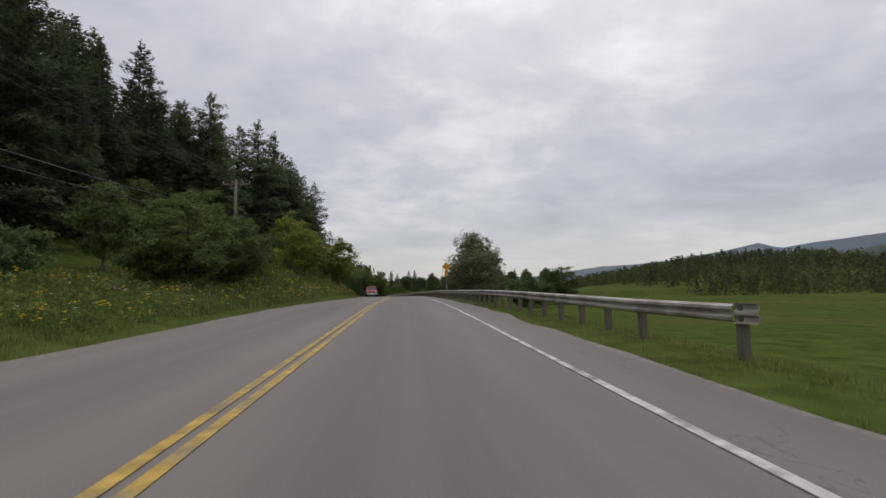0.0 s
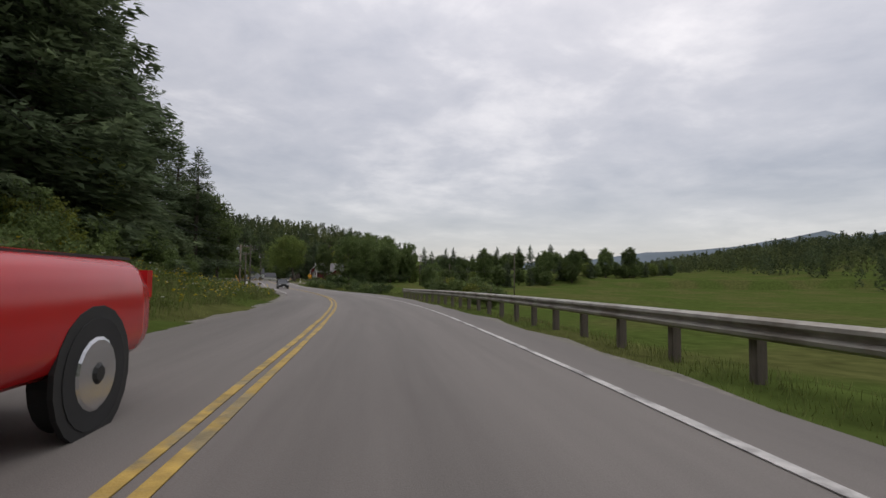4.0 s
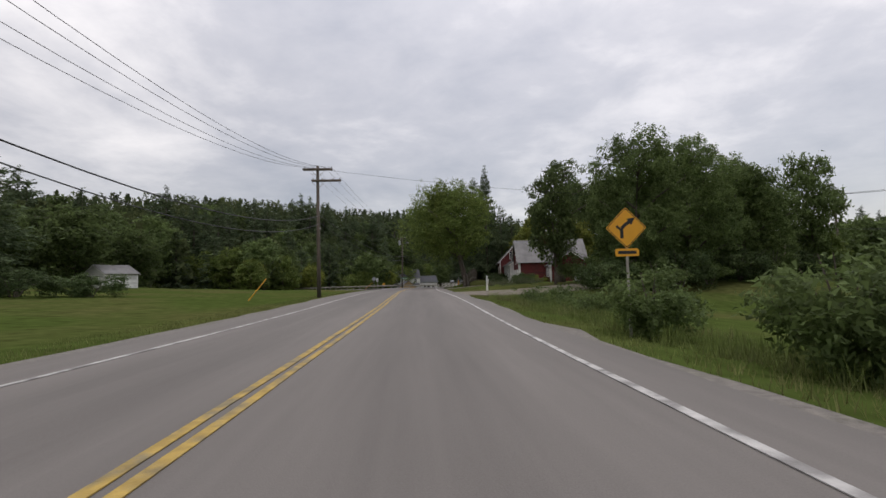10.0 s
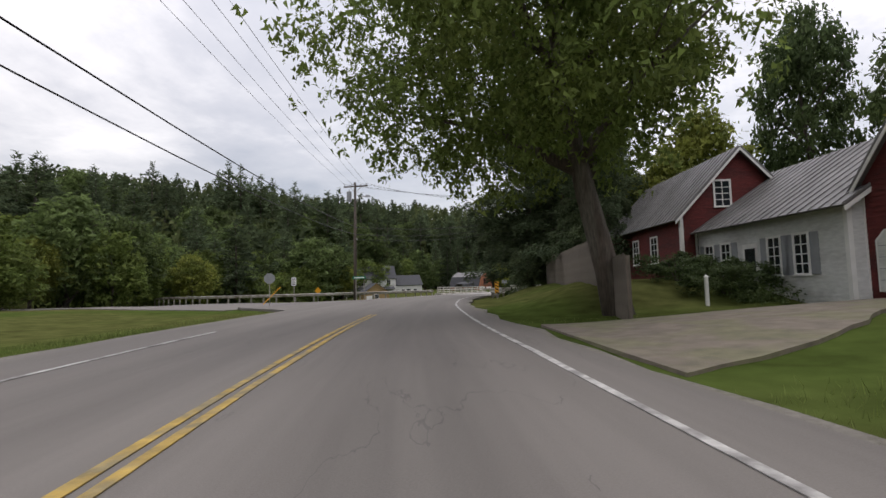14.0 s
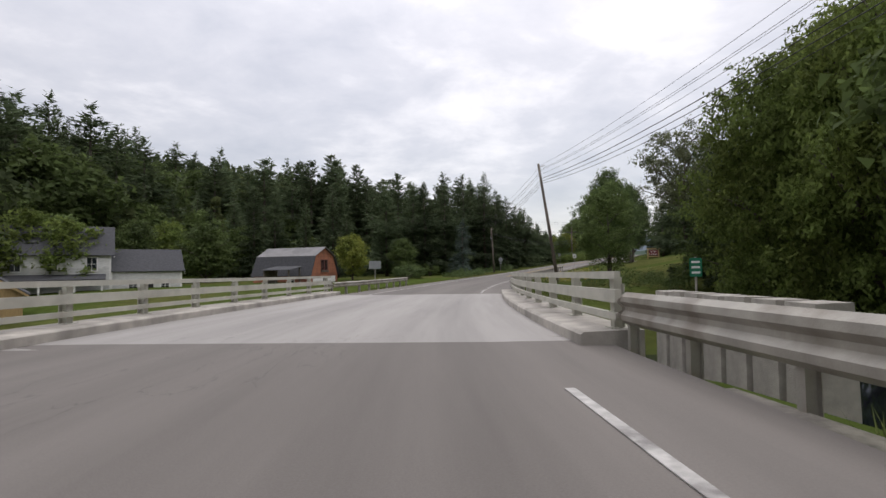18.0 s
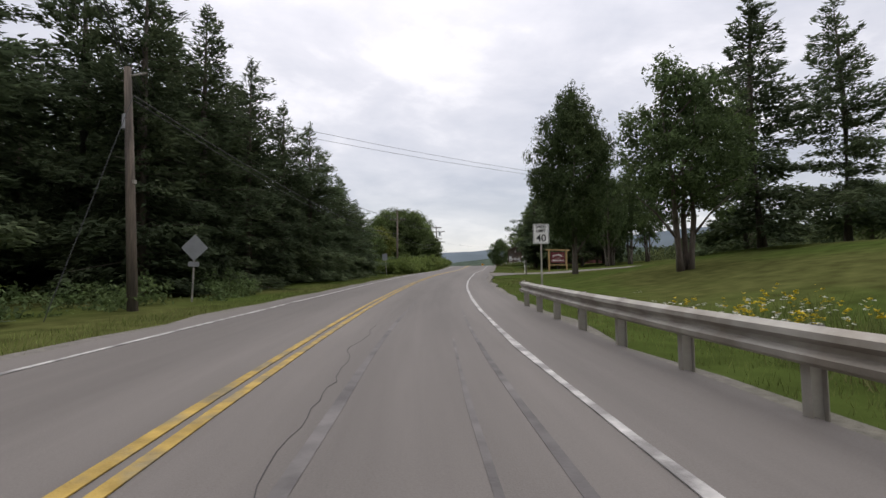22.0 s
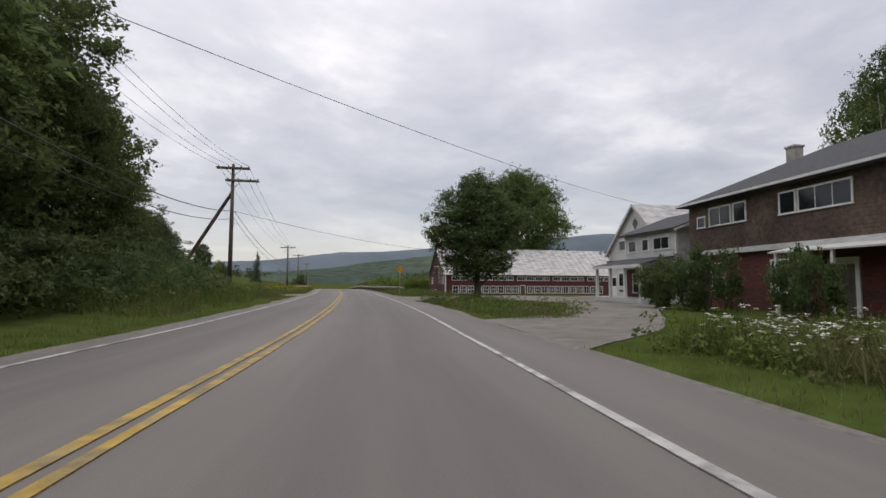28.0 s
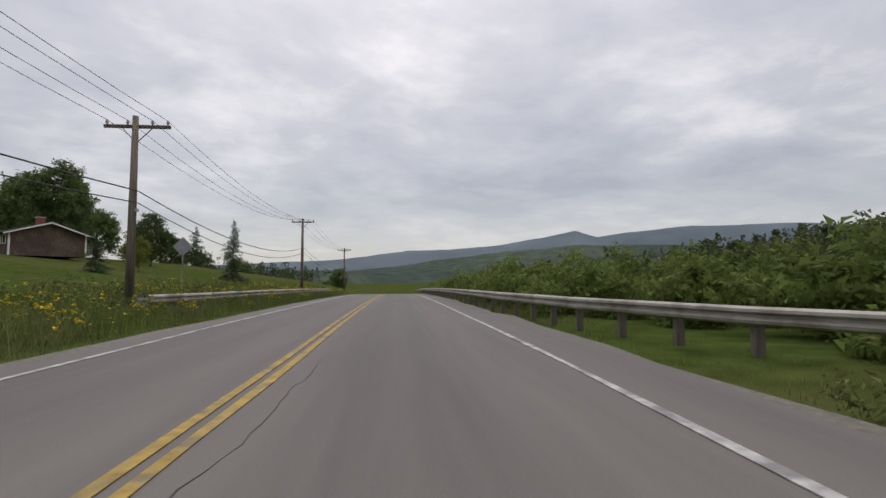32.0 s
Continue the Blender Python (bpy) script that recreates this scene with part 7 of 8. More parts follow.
# lodge: red lower storey, brown shingled upper storey
lodge = thing("lodge", at(519.5, 19.4), "old two-storey lodge, red boards below and brown shingles above", "lodge")
X1, Y1 = 9.6, 23.6
for low, hi, mat, out in ((-0.3, 2.9, RED_OLD, 0.0), (3.1, 6.1, BROWN_SHINGLE, 0.25)):
    f = [wall(lodge, (-out, -out), (X1 + out, -out), low, hi, mat), wall(lodge, (X1 + out, -out), (X1 + out, Y1 + out), low, hi, mat), wall(lodge, (X1 + out, Y1 + out), (-out, Y1 + out), low, hi, mat), wall(lodge, (-out, Y1 + out), (-out, -out), low, hi, mat, single=True)]
    if low < 0:
        low_face = f[3]
    else:
        up_face = f[3]
part("jetty_band", Shape().box(-0.32, -0.32, 2.85, X1 + 0.32, Y1 + 0.32, 3.12), WHITE_BOARD, lodge, "white painted band between the storeys")
e, hz, o = 6.05, 8.7, 0.8
ring = [(-o, -o, e), (X1 + o, -o, e), (X1 + o, Y1 + o, e), (-o, Y1 + o, e)]
part("roof", Shape().add(ring + [(X1 / 2, 1.5, hz), (X1 / 2, Y1 - 4.6, hz)] + [(x, y, z - 0.16) for x, y, z in ring], [(0, 1, 4), (1, 2, 5, 4), (2, 3, 5), (3, 0, 4, 5), (6, 9, 8, 7), (0, 6, 7, 1), (1, 7, 8, 2), (2, 8, 9, 3), (3, 9, 6, 0)]), ROOF_DARK, lodge)
part("gutter", Shape().box(-o - 0.1, -o, e - 0.14, -o, Y1 + o, e - 0.02), WHITE_PAINT, lodge, "white gutter along the eave")
for u, w, k in ((0.9, 0.6, 1), (2.0, 1.7, 2), (4.0, 0.85, 1), (7.2, 0.85, 1), (8.3, 2.6, 3), (13.2, 0.8, 1), (15.4, 2.2, 2), (20.2, 1.8, 2)):
    window_on(up_face, u, 4.55, w, 0.95 if w > 0.7 else 0.55, k, 1)
for u, w in ((1.5, 1.0), (6.0, 1.0), (13.0, 1.1), (19.0, 1.1)):
    window_on(low_face, u, 0.8, w, 1.5, 1, 2)
panel_on(low_face, 9.4, -0.2, 1.25, 2.5, WHITE_PAINT, "door_frame", 0.1, "white weathered door frame")
panel_on(low_face, 9.6, -0.2, 0.85, 2.2, OLD_WOOD, "door", 0.12)
chimney(lodge, 4.8, 21.2, 7.2, 9.2, CONCRETE, 0.6)
chimney(lodge, 5.5, 11.0, 8.0, 9.7, BRICK, 0.9)
for y in (8.0, 16.0):
    part("aerial", Shape().rod((4.8, y, 8.6), (4.8, y + 0.1, 10.6), 0.012, n=4), STEEL, lodge)
roof_slab(lodge, (-1.6, 9.5, 2.55), (-1.6, 16.0, 2.55), (-0.1, 16.0, 2.85), (-0.1, 9.5, 2.85), 0.08, WHITE_PAINT, name="canopy")
for y in (9.8, 12.8, 15.7):
    part("canopy_post", Shape().box(-1.5, y - 0.06, -0.3, -1.38, y + 0.06, 2.57), WHITE_PAINT, lodge)

annex = thing("white_annex", at(543.7, 20.0), "white clapboard annex with a red-walled porch", "house")
S, E, N, W = block(annex, 0, 0.35, 8, 6.6, 5.1, 6.6, "y", WHITE_BOARD, ROOF_DARK, 0.45, 0, WHITE_PAINT)
for u, w, k in ((0.6, 0.9, 1), (2.4, 0.7, 1), (3.8, 1.7, 2)):
    window_on(W, u, 3.75, w, 0.75, k, 1)
panel_on(W, 0.2, -0.2, 5.9, 2.6, RED_OLD, "porch_wall", 0.06, "red boarded porch wall")
roof_slab(annex, (-2.6, 0.4, 2.55), (-2.6, 6.8, 2.55), (-0.05, 6.8, 3.1), (-0.05, 0.4, 3.1), 0.1, ROOF_DARK, name="porch_roof")
part("porch_fascia", Shape().box(-2.68, 0.4, 2.4, -2.6, 6.8, 2.62), WHITE_PAINT, annex)
for y in (0.7, 2.6, 4.6, 6.6):
    part("porch_post", Shape().box(-2.5, y - 0.09, -0.3, -2.32, y + 0.09, 2.58), WHITE_PAINT, annex)
part("porch_deck", Shape().box(-2.6, 0.4, -0.3, -0.08, 6.8, 0.35), WHITE_BOARD, annex)
window_on((annex, (-0.06, 6.6), Vector((0, -1)), Vector((-1, 0)), None), 1.2, 0.7, 0.8, 1.3, 1, 2)

white_barn = thing("white_barn", at(552.0, 25.0), "white clapboard barn with a diamond window and garage doors", "barn")
S, E, N, W = block(white_barn, 0, 0, 15, 9.6, 4.4, 8.7, "x", WHITE_BOARD, ROOF_OLD, 0.4, 0, WHITE_PAINT)
part("belt_roof", Shape().box(-0.35, 0.0, 3.35, 0.0, 9.6, 3.6), OLD_WOOD, white_barn, "weathered skirt between the storeys")
part("diamond_window", Shape().prism([(4.8, 6.35), (5.25, 6.95), (4.8, 7.55), (4.35, 6.95)], "x", -0.07, -0.03), GLASS, white_barn)
for u in (2.0, 5.0):
    window_on(W, u, 4.6, 1.25, 0.85, 1, 1, trim=0.07)
for u, w in ((1.9, 2.3), (5.2, 2.3)):
    panel_on(W, u - 0.14, -0.2, w + 0.28, 2.75, WHITE_PAINT, "door_frame", 0.08)
    d = panel_on(W, u, -0.2, w, 2.6, WHITE_BOARD, "garage_door", 0.1, "white garage door with a dark upper light")
    part("opening", Shape().box(0.05, -0.105, 1.35, w - 0.05, -0.1, 2.5), GLASS, d)
    part("rail", Shape().box(0, -0.115, 0.75, w, -0.1, 0.95), OLD_WOOD, d)
d = panel_on(W, 0.5, -0.2, 0.95, 2.3, WHITE_PAINT, "door", 0.08)
part("glazing", Shape().box(0.15, -0.09, 1.3, 0.8, -0.082, 2.1), GLASS, d)
part("yard_lamp", Shape().tube([(0, 9.3, 4.5), (-0.5, 9.5, 4.75), (-1.0, 9.6, 4.6)], 0.03, 6).rod((-1.0, 9.6, 4.6), (-1.05, 9.6, 4.3), 0.1, 0.14, 8), SIGN_BACK, white_barn)
stairs = thing("outside_stair", at(551.2, 22.0), "grey weathered wooden outside stair with a landing", "stair")
for i in range(9):
    part("tread", Shape().box(-0.5, -0.6 - 0.28 * i, 2.6 - 0.27 * i, 0.5, -0.32 - 0.28 * i, 2.65 - 0.27 * i), OLD_WOOD, stairs)
for x in (-0.52, 0.48):
    part("stringer", Shape().hull([(x, -0.3, 2.55), (x + 0.05, -0.3, 2.55), (x + 0.05, -3.0, -0.05), (x, -3.0, -0.05)], [(x, -0.3, 2.8), (x + 0.05, -0.3, 2.8), (x + 0.05, -3.0, 0.2), (x, -3.0, 0.2)]), OLD_WOOD, stairs)
    part("handrail", Shape().rod((x, -0.3, 3.6), (x, -3.0, 1.0), 0.035, n=4), OLD_WOOD, stairs)
    for k in (0.05, 0.5, 0.95):
        part("baluster", Shape().box(x, -0.35 - 2.6 * k, 2.6 - 2.5 * k, x + 0.05, -0.3 - 2.6 * k, 3.6 - 2.55 * k), OLD_WOOD, stairs)
    part("landing_post", Shape().box(x, -0.3, -0.3, x + 0.08, -0.22, 3.6), OLD_WOOD, stairs)
part("landing", Shape().box(-0.6, -0.3, 2.55, 0.6, 0.9, 2.65), OLD_WOOD, stairs)

# long red barn
barn = thing("long_red_barn", at(575.2, 10.9, up=-0.1), "long weathered red barn with white windows and a tin roof", "barn")
S, E, N, W = block(barn, 0, 0, 24.0, 9.8, 2.75, 6.15, "x", RED_OLD, ROOF_OLD, 0.28, 30, None, base=-0.4, lap=0.15)
part("corner_board", Shape().box(-0.05, -0.05, -0.4, 0.12, 0.12, 2.7), WHITE_BOARD, barn)
for i in range(21):
    u = 1.0 + 0.98 * i
    if abs(u - 10.1) < 0.7:
        continue
    window_on(S, u, 0.35, 0.66, 0.82, 3 if i % 3 else 2, 2, trim=0.07)
for i in range(18):
    u = 0.9 + 1.22 * i
    window_on(S, u, 1.95, 0.95 if i % 4 != 2 else 0.6, 0.42, 3, 1, trim=0.06)
d = panel_on(S, 9.75, -0.2, 0.75, 1.55, WHITE_PAINT, "door_frame", 0.06)
part("door", Shape().box(0.08, -0.07, 0, 0.67, -0.062, 1.47), BROWN_SHINGLE, d)
part("skirt", Shape().box(0.15, -0.06, -0.4, 23.8, -0.03, 0.12), OLD_WOOD, barn, "grey rotting boards along the foot")
fr = panel_on(W, 3.1, 1.5, 3.0, 2.35, WHITE_BOARD, "door_frame", 0.05, "white frame of a large barn door")
part("barn_door", Shape().box(0.12, -0.07, 0, 2.88, -0.052, 2.2), RED_OLD, fr, "faded red sliding door")
for k in range(6):
    part("light", Shape().box(0.4 + 0.37 * k, -0.076, 0.95, 0.7 + 0.37 * k, -0.071, 1.4), GLASS, fr)
panel_on(W, 6.5, 1.4, 1.1, 2.0, WHITE_BOARD, "door_frame", 0.06)
panel_on(W, 6.65, 1.45, 0.8, 1.8, RED_OLD, "door", 0.075)
part("lamp", Shape().rod((-0.05, 2.1, 3.3), (-0.3, 2.1, 3.2), 0.09, 0.12, 8), SIGN_BACK, barn, "old tin wall lamp")
for u, z, w, h in ((1.4, 1.5, 0.7, 0.75), (8.4, 1.5, 0.65, 0.85), (0.6, 0.0, 0.65, 0.65), (1.8, 0.0, 0.5, 0.6), (3.6, 0.0, 0.8, 0.65)):
    window_on(W, u, z, w, h, 2, 2, trim=0.07)
panel_on(W, 7.9, -0.2, 1.0, 1.4, BROWN_SHINGLE, "low_door", 0.05)
panel_on(W, 5.6, -0.2, 1.4, 0.9, RED_OLD, "lean_board", 0.25)

# lodge sign
sg = thing("lodge_sign", at(515.1, 8.0, up=-0.2, turn=-4) @ Matrix.Scale(1.3, 4), "dark brown roofed wooden lodge sign with white letters", "sign")
for x in (-1.05, 1.05):
    part("post", Shape().box(x - 0.1, -0.1, -0.5, x + 0.1, 0.1, 3.2), BROWN_SHINGLE, sg)
for i in range(12):
    part("plank", Shape().box(-1.15 + 0.192 * i, -0.145, 0.75, -0.966 + 0.192 * i, -0.105, 3.0), BROWN_SHINGLE, sg)
part("gable_board", Shape().prism([(-1.2, 3.0), (1.2, 3.0), (0.0, 3.55)], "y", -0.14, -0.1), BROWN_SHINGLE, sg)
for sx in (-1, 1):
    roof_slab(sg, (sx * 1.5, -0.5, 2.9), (sx * 1.5, 0.5, 2.9), (0, 0.5, 3.6), (0, -0.5, 3.6), 0.06, BROWN_SHINGLE, name="little_roof")
text("lettering", "LODGE", 0.46, SIGN_WHITE, sg, pose(0.1, -0.15, 1.55, 90, 0, 0), 0.012)
pl = part("small_board", Shape().box(-0.98, -0.175, 1.3, -0.55, -0.15, 2.05), SIGN_WHITE, sg)
for k, words in enumerate(("GREAT", "VIEW")):
    text("lettering", words, 0.13, SIGN_BLACK, pl, pose(-0.765, -0.178, 1.9 - 0.2 * k, 90, 0, 0))
part("unread_lettering", Shape().box(-0.93, -0.179, 1.38, -0.6, -0.176, 1.5), SIGN_BLACK, pl)
pl = part("vacancy_board", Shape().box(0.5, -0.175, 1.12, 1.05, -0.15, 1.27), SIGN_WHITE, sg)
text("lettering", "NO VACANCY", 0.075, SIGN_BLACK, pl, pose(0.775, -0.178, 1.195, 90, 0, 0))
part("lamp_bracket", Shape().rod((0.05, -0.15, 2.6), (0.05, -0.2, 3.1), 0.03, n=6), WHITE_PAINT, sg)

# long low house on the hill
ranch = thing("ranch_house", at(643.5, -35.5, up=0.9, turn=140), "long low brown house with white windows on a grass hill", "house")
S, E, N, W = block(ranch, 0, 0, 11.5, 7, 2.2, 3.4, "x", BROWN_SHINGLE, ROOF_DARK, 0.6, 0, WHITE_PAINT, lap=0.2, single=False)
N_face = N
for u in (3.0, 4.6, 6.4, 8.2, 9.8):
    window_on(N_face, u, 1.0, 0.9, 0.8, 1, 1)
panel_on(N_face, 0.3, -0.2, 2.6, 1.9, WHITE_BOARD, "garage_door", 0.06, "white garage door")
chimney(ranch, 3.0, 3.5, 3.0, 4.1, BRICK, 0.7)

# camp cabins far over the lawn
for s, d, tn in ((470, 62, 20), (486, 70, -15), (455, 76, 40)):
    c = thing("camp_cabin", at(s, d, turn=tn), "small grey camp cabin on the far lawn", "cabin", "camp cabins")
    S, E, N, W = block(c, -3, 0, 3, 5, 2.1, 3.4, "y", BROWN_SHINGLE, ROOF_DARK, 0.4, 0, None, lap=0.3, single=False)
    window_on(S, 1.0, 0.8, 0.9, 0.8, 2, 1)
    panel_on(S, 3.6, 0, 0.85, 1.9, OLD_WOOD, "door", 0.05)

# board fence by the big tree
fence = thing("board_fence", Matrix(), "tall grey weathered board fence beside the lawn", "fence")
fr = random.Random(4)
fence_pts = line_points([(284.2, 6.2), (289, 7.0), (292.2, 7.8), (296, 8.1), (301, 8.2), (309.7, 8.1)], 0.165)
plank_mesh = Shape().box(-0.012, -0.078, -0.2, 0.012, 0.078, 1.95).mesh("plank", OLD_WOOD)
for i, (s, d) in enumerate(fence_pts):
    ob = new("plank", plank_mesh)
    x, y = plan(s, d)
    ob.matrix_basis = pose(float(x), float(y), ground_at(s, d) + fr.uniform(-0.05, 0.05), fr.uniform(-1.5, 1.5), 0, heading(s) + fr.uniform(-2, 2))
    ob.parent = fence
for i in range(0, len(fence_pts) - 1, 14):
    s, d = fence_pts[i]
    p = part("post", Shape().box(0.02, -0.05, -0.4, 0.12, 0.05, 1.9), OLD_WOOD, fence)
    x, y = plan(s, d)
    p.matrix_basis = pose(float(x), float(y), ground_at(s, d), 0, 0, heading(s))
for up in (0.45, 1.5):
    part("rail", sweep(Shape(), [(0.015, up), (0.015, up + 0.09), (0.055, up + 0.09), (0.055, up)], fence_pts[::8], 1, ground_at), OLD_WOOD, fence)


# ---- vehicles ----


def loft(rings):
    sh = Shape()
    n = len(rings[0])
    sh.v = [p for r in rings for p in r]
    for i in range(len(rings) - 1):
        for j in range(n):
            sh.f.append((i * n + j, i * n + (j + 1) % n, (i + 1) * n + (j + 1) % n, (i + 1) * n + j))
    sh.f += [tuple(range(n))[::-1], tuple(range((len(rings) - 1) * n, len(rings) * n))]
    return sh


def body_ring(y, z0, z1, w, crown=0.05):
    """A rounded section across a car body: half width w, from z0 to z1, its top slightly domed."""
    half = [(0.90, 0.0), (0.97, 0.06), (1.0, 0.2), (1.0, 0.55), (0.985, 0.72), (0.95, 0.86), (0.88, 0.95), (0.7, 1.0), (0.35, 1.0)]
    pts = [(w * a, y, z0 + (z1 - z0) * k + (crown * (1 - a) if k > 0.99 else 0)) for a, k in half]
    return pts + [(-x, yy, z) for x, yy, z in pts[::-1]]


def wheel(root, x, y, r, width):
    side = 1 if x > 0 else -1
    w = part("wheel", Shape().rod((x - side * width, y, r), (x, y, r), r, r, 22), RUBBER, root, "black tyre on a silver rim")
    part("rim", Shape().rod((x, y, r), (x + side * 0.012, y, r), r * 0.66, r * 0.6, 18), CHROME, w)
    part("hub", Shape().rod((x + side * 0.012, y, r), (x + side * 0.03, y, r), r * 0.2, r * 0.14, 10), SIGN_BLACK, w)


def vehicle(name, m, label, category, paint, length, width, roof, bonnet, kind):
    """Local +y is the front."""
    root = thing(name, m, label, category)
    w, f, b = width / 2, length / 2, -length / 2
    clear = 0.28 if kind != "pickup" else 0.45
    nose = 0.10 if kind == "pickup" else 0.2
    secs = [(b, clear + 0.2, bonnet - 0.16, w * 0.90), (b + 0.06, clear + 0.06, bonnet - 0.05, w * 0.96), (b + 0.3, clear, bonnet, w), (-0.2, clear, bonnet + 0.02, w), (f - 1.45, clear, bonnet + 0.01, w), (f - 1.0, clear, bonnet - nose * 0.35, w), (f - 0.45, clear, bonnet - nose * 0.7, w * 0.985),
            (f - 0.14, clear + 0.02, bonnet - nose * 1.1, w * 0.95), (f - 0.03, clear + 0.06, bonnet - nose * 1.5, w * 0.90), (f, clear + 0.12, bonnet - nose * 2.1, w * 0.84)]
    part("body", loft([body_ring(*s) for s in secs]), paint, root, smooth=True)
    if kind == "pickup":
        y0, y1, y2, y3 = 1.15, 0.45, -0.55, -0.75
    else:
        y0, y1, y2, y3 = f - 1.45, f - 2.3, b + 0.75, b + 0.2
    cw = w * 0.92
    low, top = bonnet - 0.02, roof
    glass = Shape().hull([(-cw, y3, low), (cw, y3, low), (cw, y0, low), (-cw, y0, low)], [(-cw * 0.82, y2, top - 0.06), (cw * 0.82, y2, top - 0.06), (cw * 0.82, y1, top - 0.06), (-cw * 0.82, y1, top - 0.06)])
    cab = part("window", glass, GLASS, root, "dark tinted windows")
    part("roof", Shape().hull([(-cw * 0.85, y2 - 0.06, top - 0.09), (cw * 0.85, y2 - 0.06, top - 0.09), (cw * 0.85, y1 + 0.05, top - 0.09), (-cw * 0.85, y1 + 0.05, top - 0.09)], [(-cw * 0.76, y2, top), (cw * 0.76, y2, top), (cw * 0.76, y1 - 0.05, top), (-cw * 0.76, y1 - 0.05, top)]), paint, root)
    for sx in (-1, 1):
        for a, c in (((y0, low), (y1, top - 0.06)), ((y3, low), (y2, top - 0.06)), ((0.5 * (y0 + y3) - 0.1, low), (0.5 * (y1 + y2), top - 0.06))):
            part("pillar", Shape().rod((sx * cw, a[0], a[1]), (sx * cw * 0.83, c[0], c[1]), 0.045, n=5), paint, root)
        part("mirror", Shape().box(min(sx * w, sx * (w + 0.22)), y0 - 0.42, bonnet + 0.02, max(sx * w, sx * (w + 0.22)), y0 - 0.3, bonnet + 0.2), SIGN_BLACK, root)
        part("headlight", Shape().box(min(sx * w * 0.52, sx * w * 0.9), f - 0.16, bonnet - 0.42, max(sx * w * 0.52, sx * w * 0.9), f + 0.005, bonnet - 0.24), LAMP_LENS, root)
        part("rear_light", Shape().box(min(sx * w * 0.75, sx * w * 0.95), b - 0.01, bonnet - 0.35, max(sx * w * 0.75, sx * w * 0.95), b + 0.1, bonnet - 0.1), CAR_RED, root)
        part("door_seam", Shape().box(sx * w - 0.004, -0.1, clear + 0.2, sx * w + 0.004, -0.085, bonnet - 0.05), SIGN_BLACK, root)
        part("door_handle", Shape().box(sx * w - 0.012, 0.0, bonnet - 0.22, sx * w + 0.02, 0.16, bonnet - 0.18), paint if kind != "pickup" else SIGN_BLACK, root)
    part("grille", Shape().box(-w * 0.5, f - 0.08, bonnet - 0.44, w * 0.5, f + 0.015, bonnet - 0.22), SIGN_BLACK if kind != "pickup" else CHROME, root)
    part("bumper", Shape().box(-w * 0.94, f - 0.1, clear + 0.02, w * 0.94, f + 0.07, clear + 0.26), paint if kind != "pickup" else CHROME, root)
    part("number_plate", Shape().box(-0.16, f + 0.07, clear + 0.08, 0.16, f + 0.08, clear + 0.2), SIGN_WHITE, root)
    r = 0.36 if kind != "pickup" else 0.41
    for y in (f - 0.95, b + 1.0):
        for sx in (-1, 1):
            part("wheel_arch", Shape().rod((sx * (w - 0.03), y, r), (sx * (w + 0.006), y, r), r * 1.22, r * 1.22, 20), SIGN_BLACK, root)
            wheel(root, sx * (w + 0.012), y, r, 0.22)
    if kind == "pickup":
        part("bed_opening", Shape().box(-w * 0.8, b + 0.12, bonnet - 0.01, w * 0.8, -0.85, bonnet + 0.012), SIGN_BLACK, root, "dark open load bed")
        for z in (bonnet - 0.38, bonnet - 0.3):
            part("grille_bar", Shape().box(-w * 0.5, f + 0.015, z - 0.02, w * 0.5, f + 0.03, z + 0.02), SIGN_BLACK, root)
    else:
        for sx in (-1, 1):
            part("roof_rail", Shape().rod((sx * cw * 0.72, y2, top + 0.03), (sx * cw * 0.72, y1, top + 0.03), 0.02, n=5), SIGN_BLACK, root)
    return root


vehicle("pickup_truck", at(94.0, -3.1, up=0.16, turn=180), "bright red pickup truck with a chrome front on the road", "pickup truck", CAR_RED, 5.8, 2.0, 1.95, 1.28, "pickup")
vehicle("suv", at(186.3, -3.5, up=0.16, turn=180), "black sport utility car on the road", "car", CAR_BLACK, 4.5, 1.82, 1.68, 1.05, "suv")
vehicle("suv", at(199.5, -27.5, turn=100), "dark sport utility car parked on the lawn", "car", CAR_BLACK, 4.7, 1.9, 1.75, 1.08, "suv")
vehicle("station_wagon", at(199.0, -33.5, turn=95), "dark grey car parked on the lawn", "car", CAR_GREY, 4.7, 1.8, 1.5, 0.95, "wagon")


# ---- drives ----


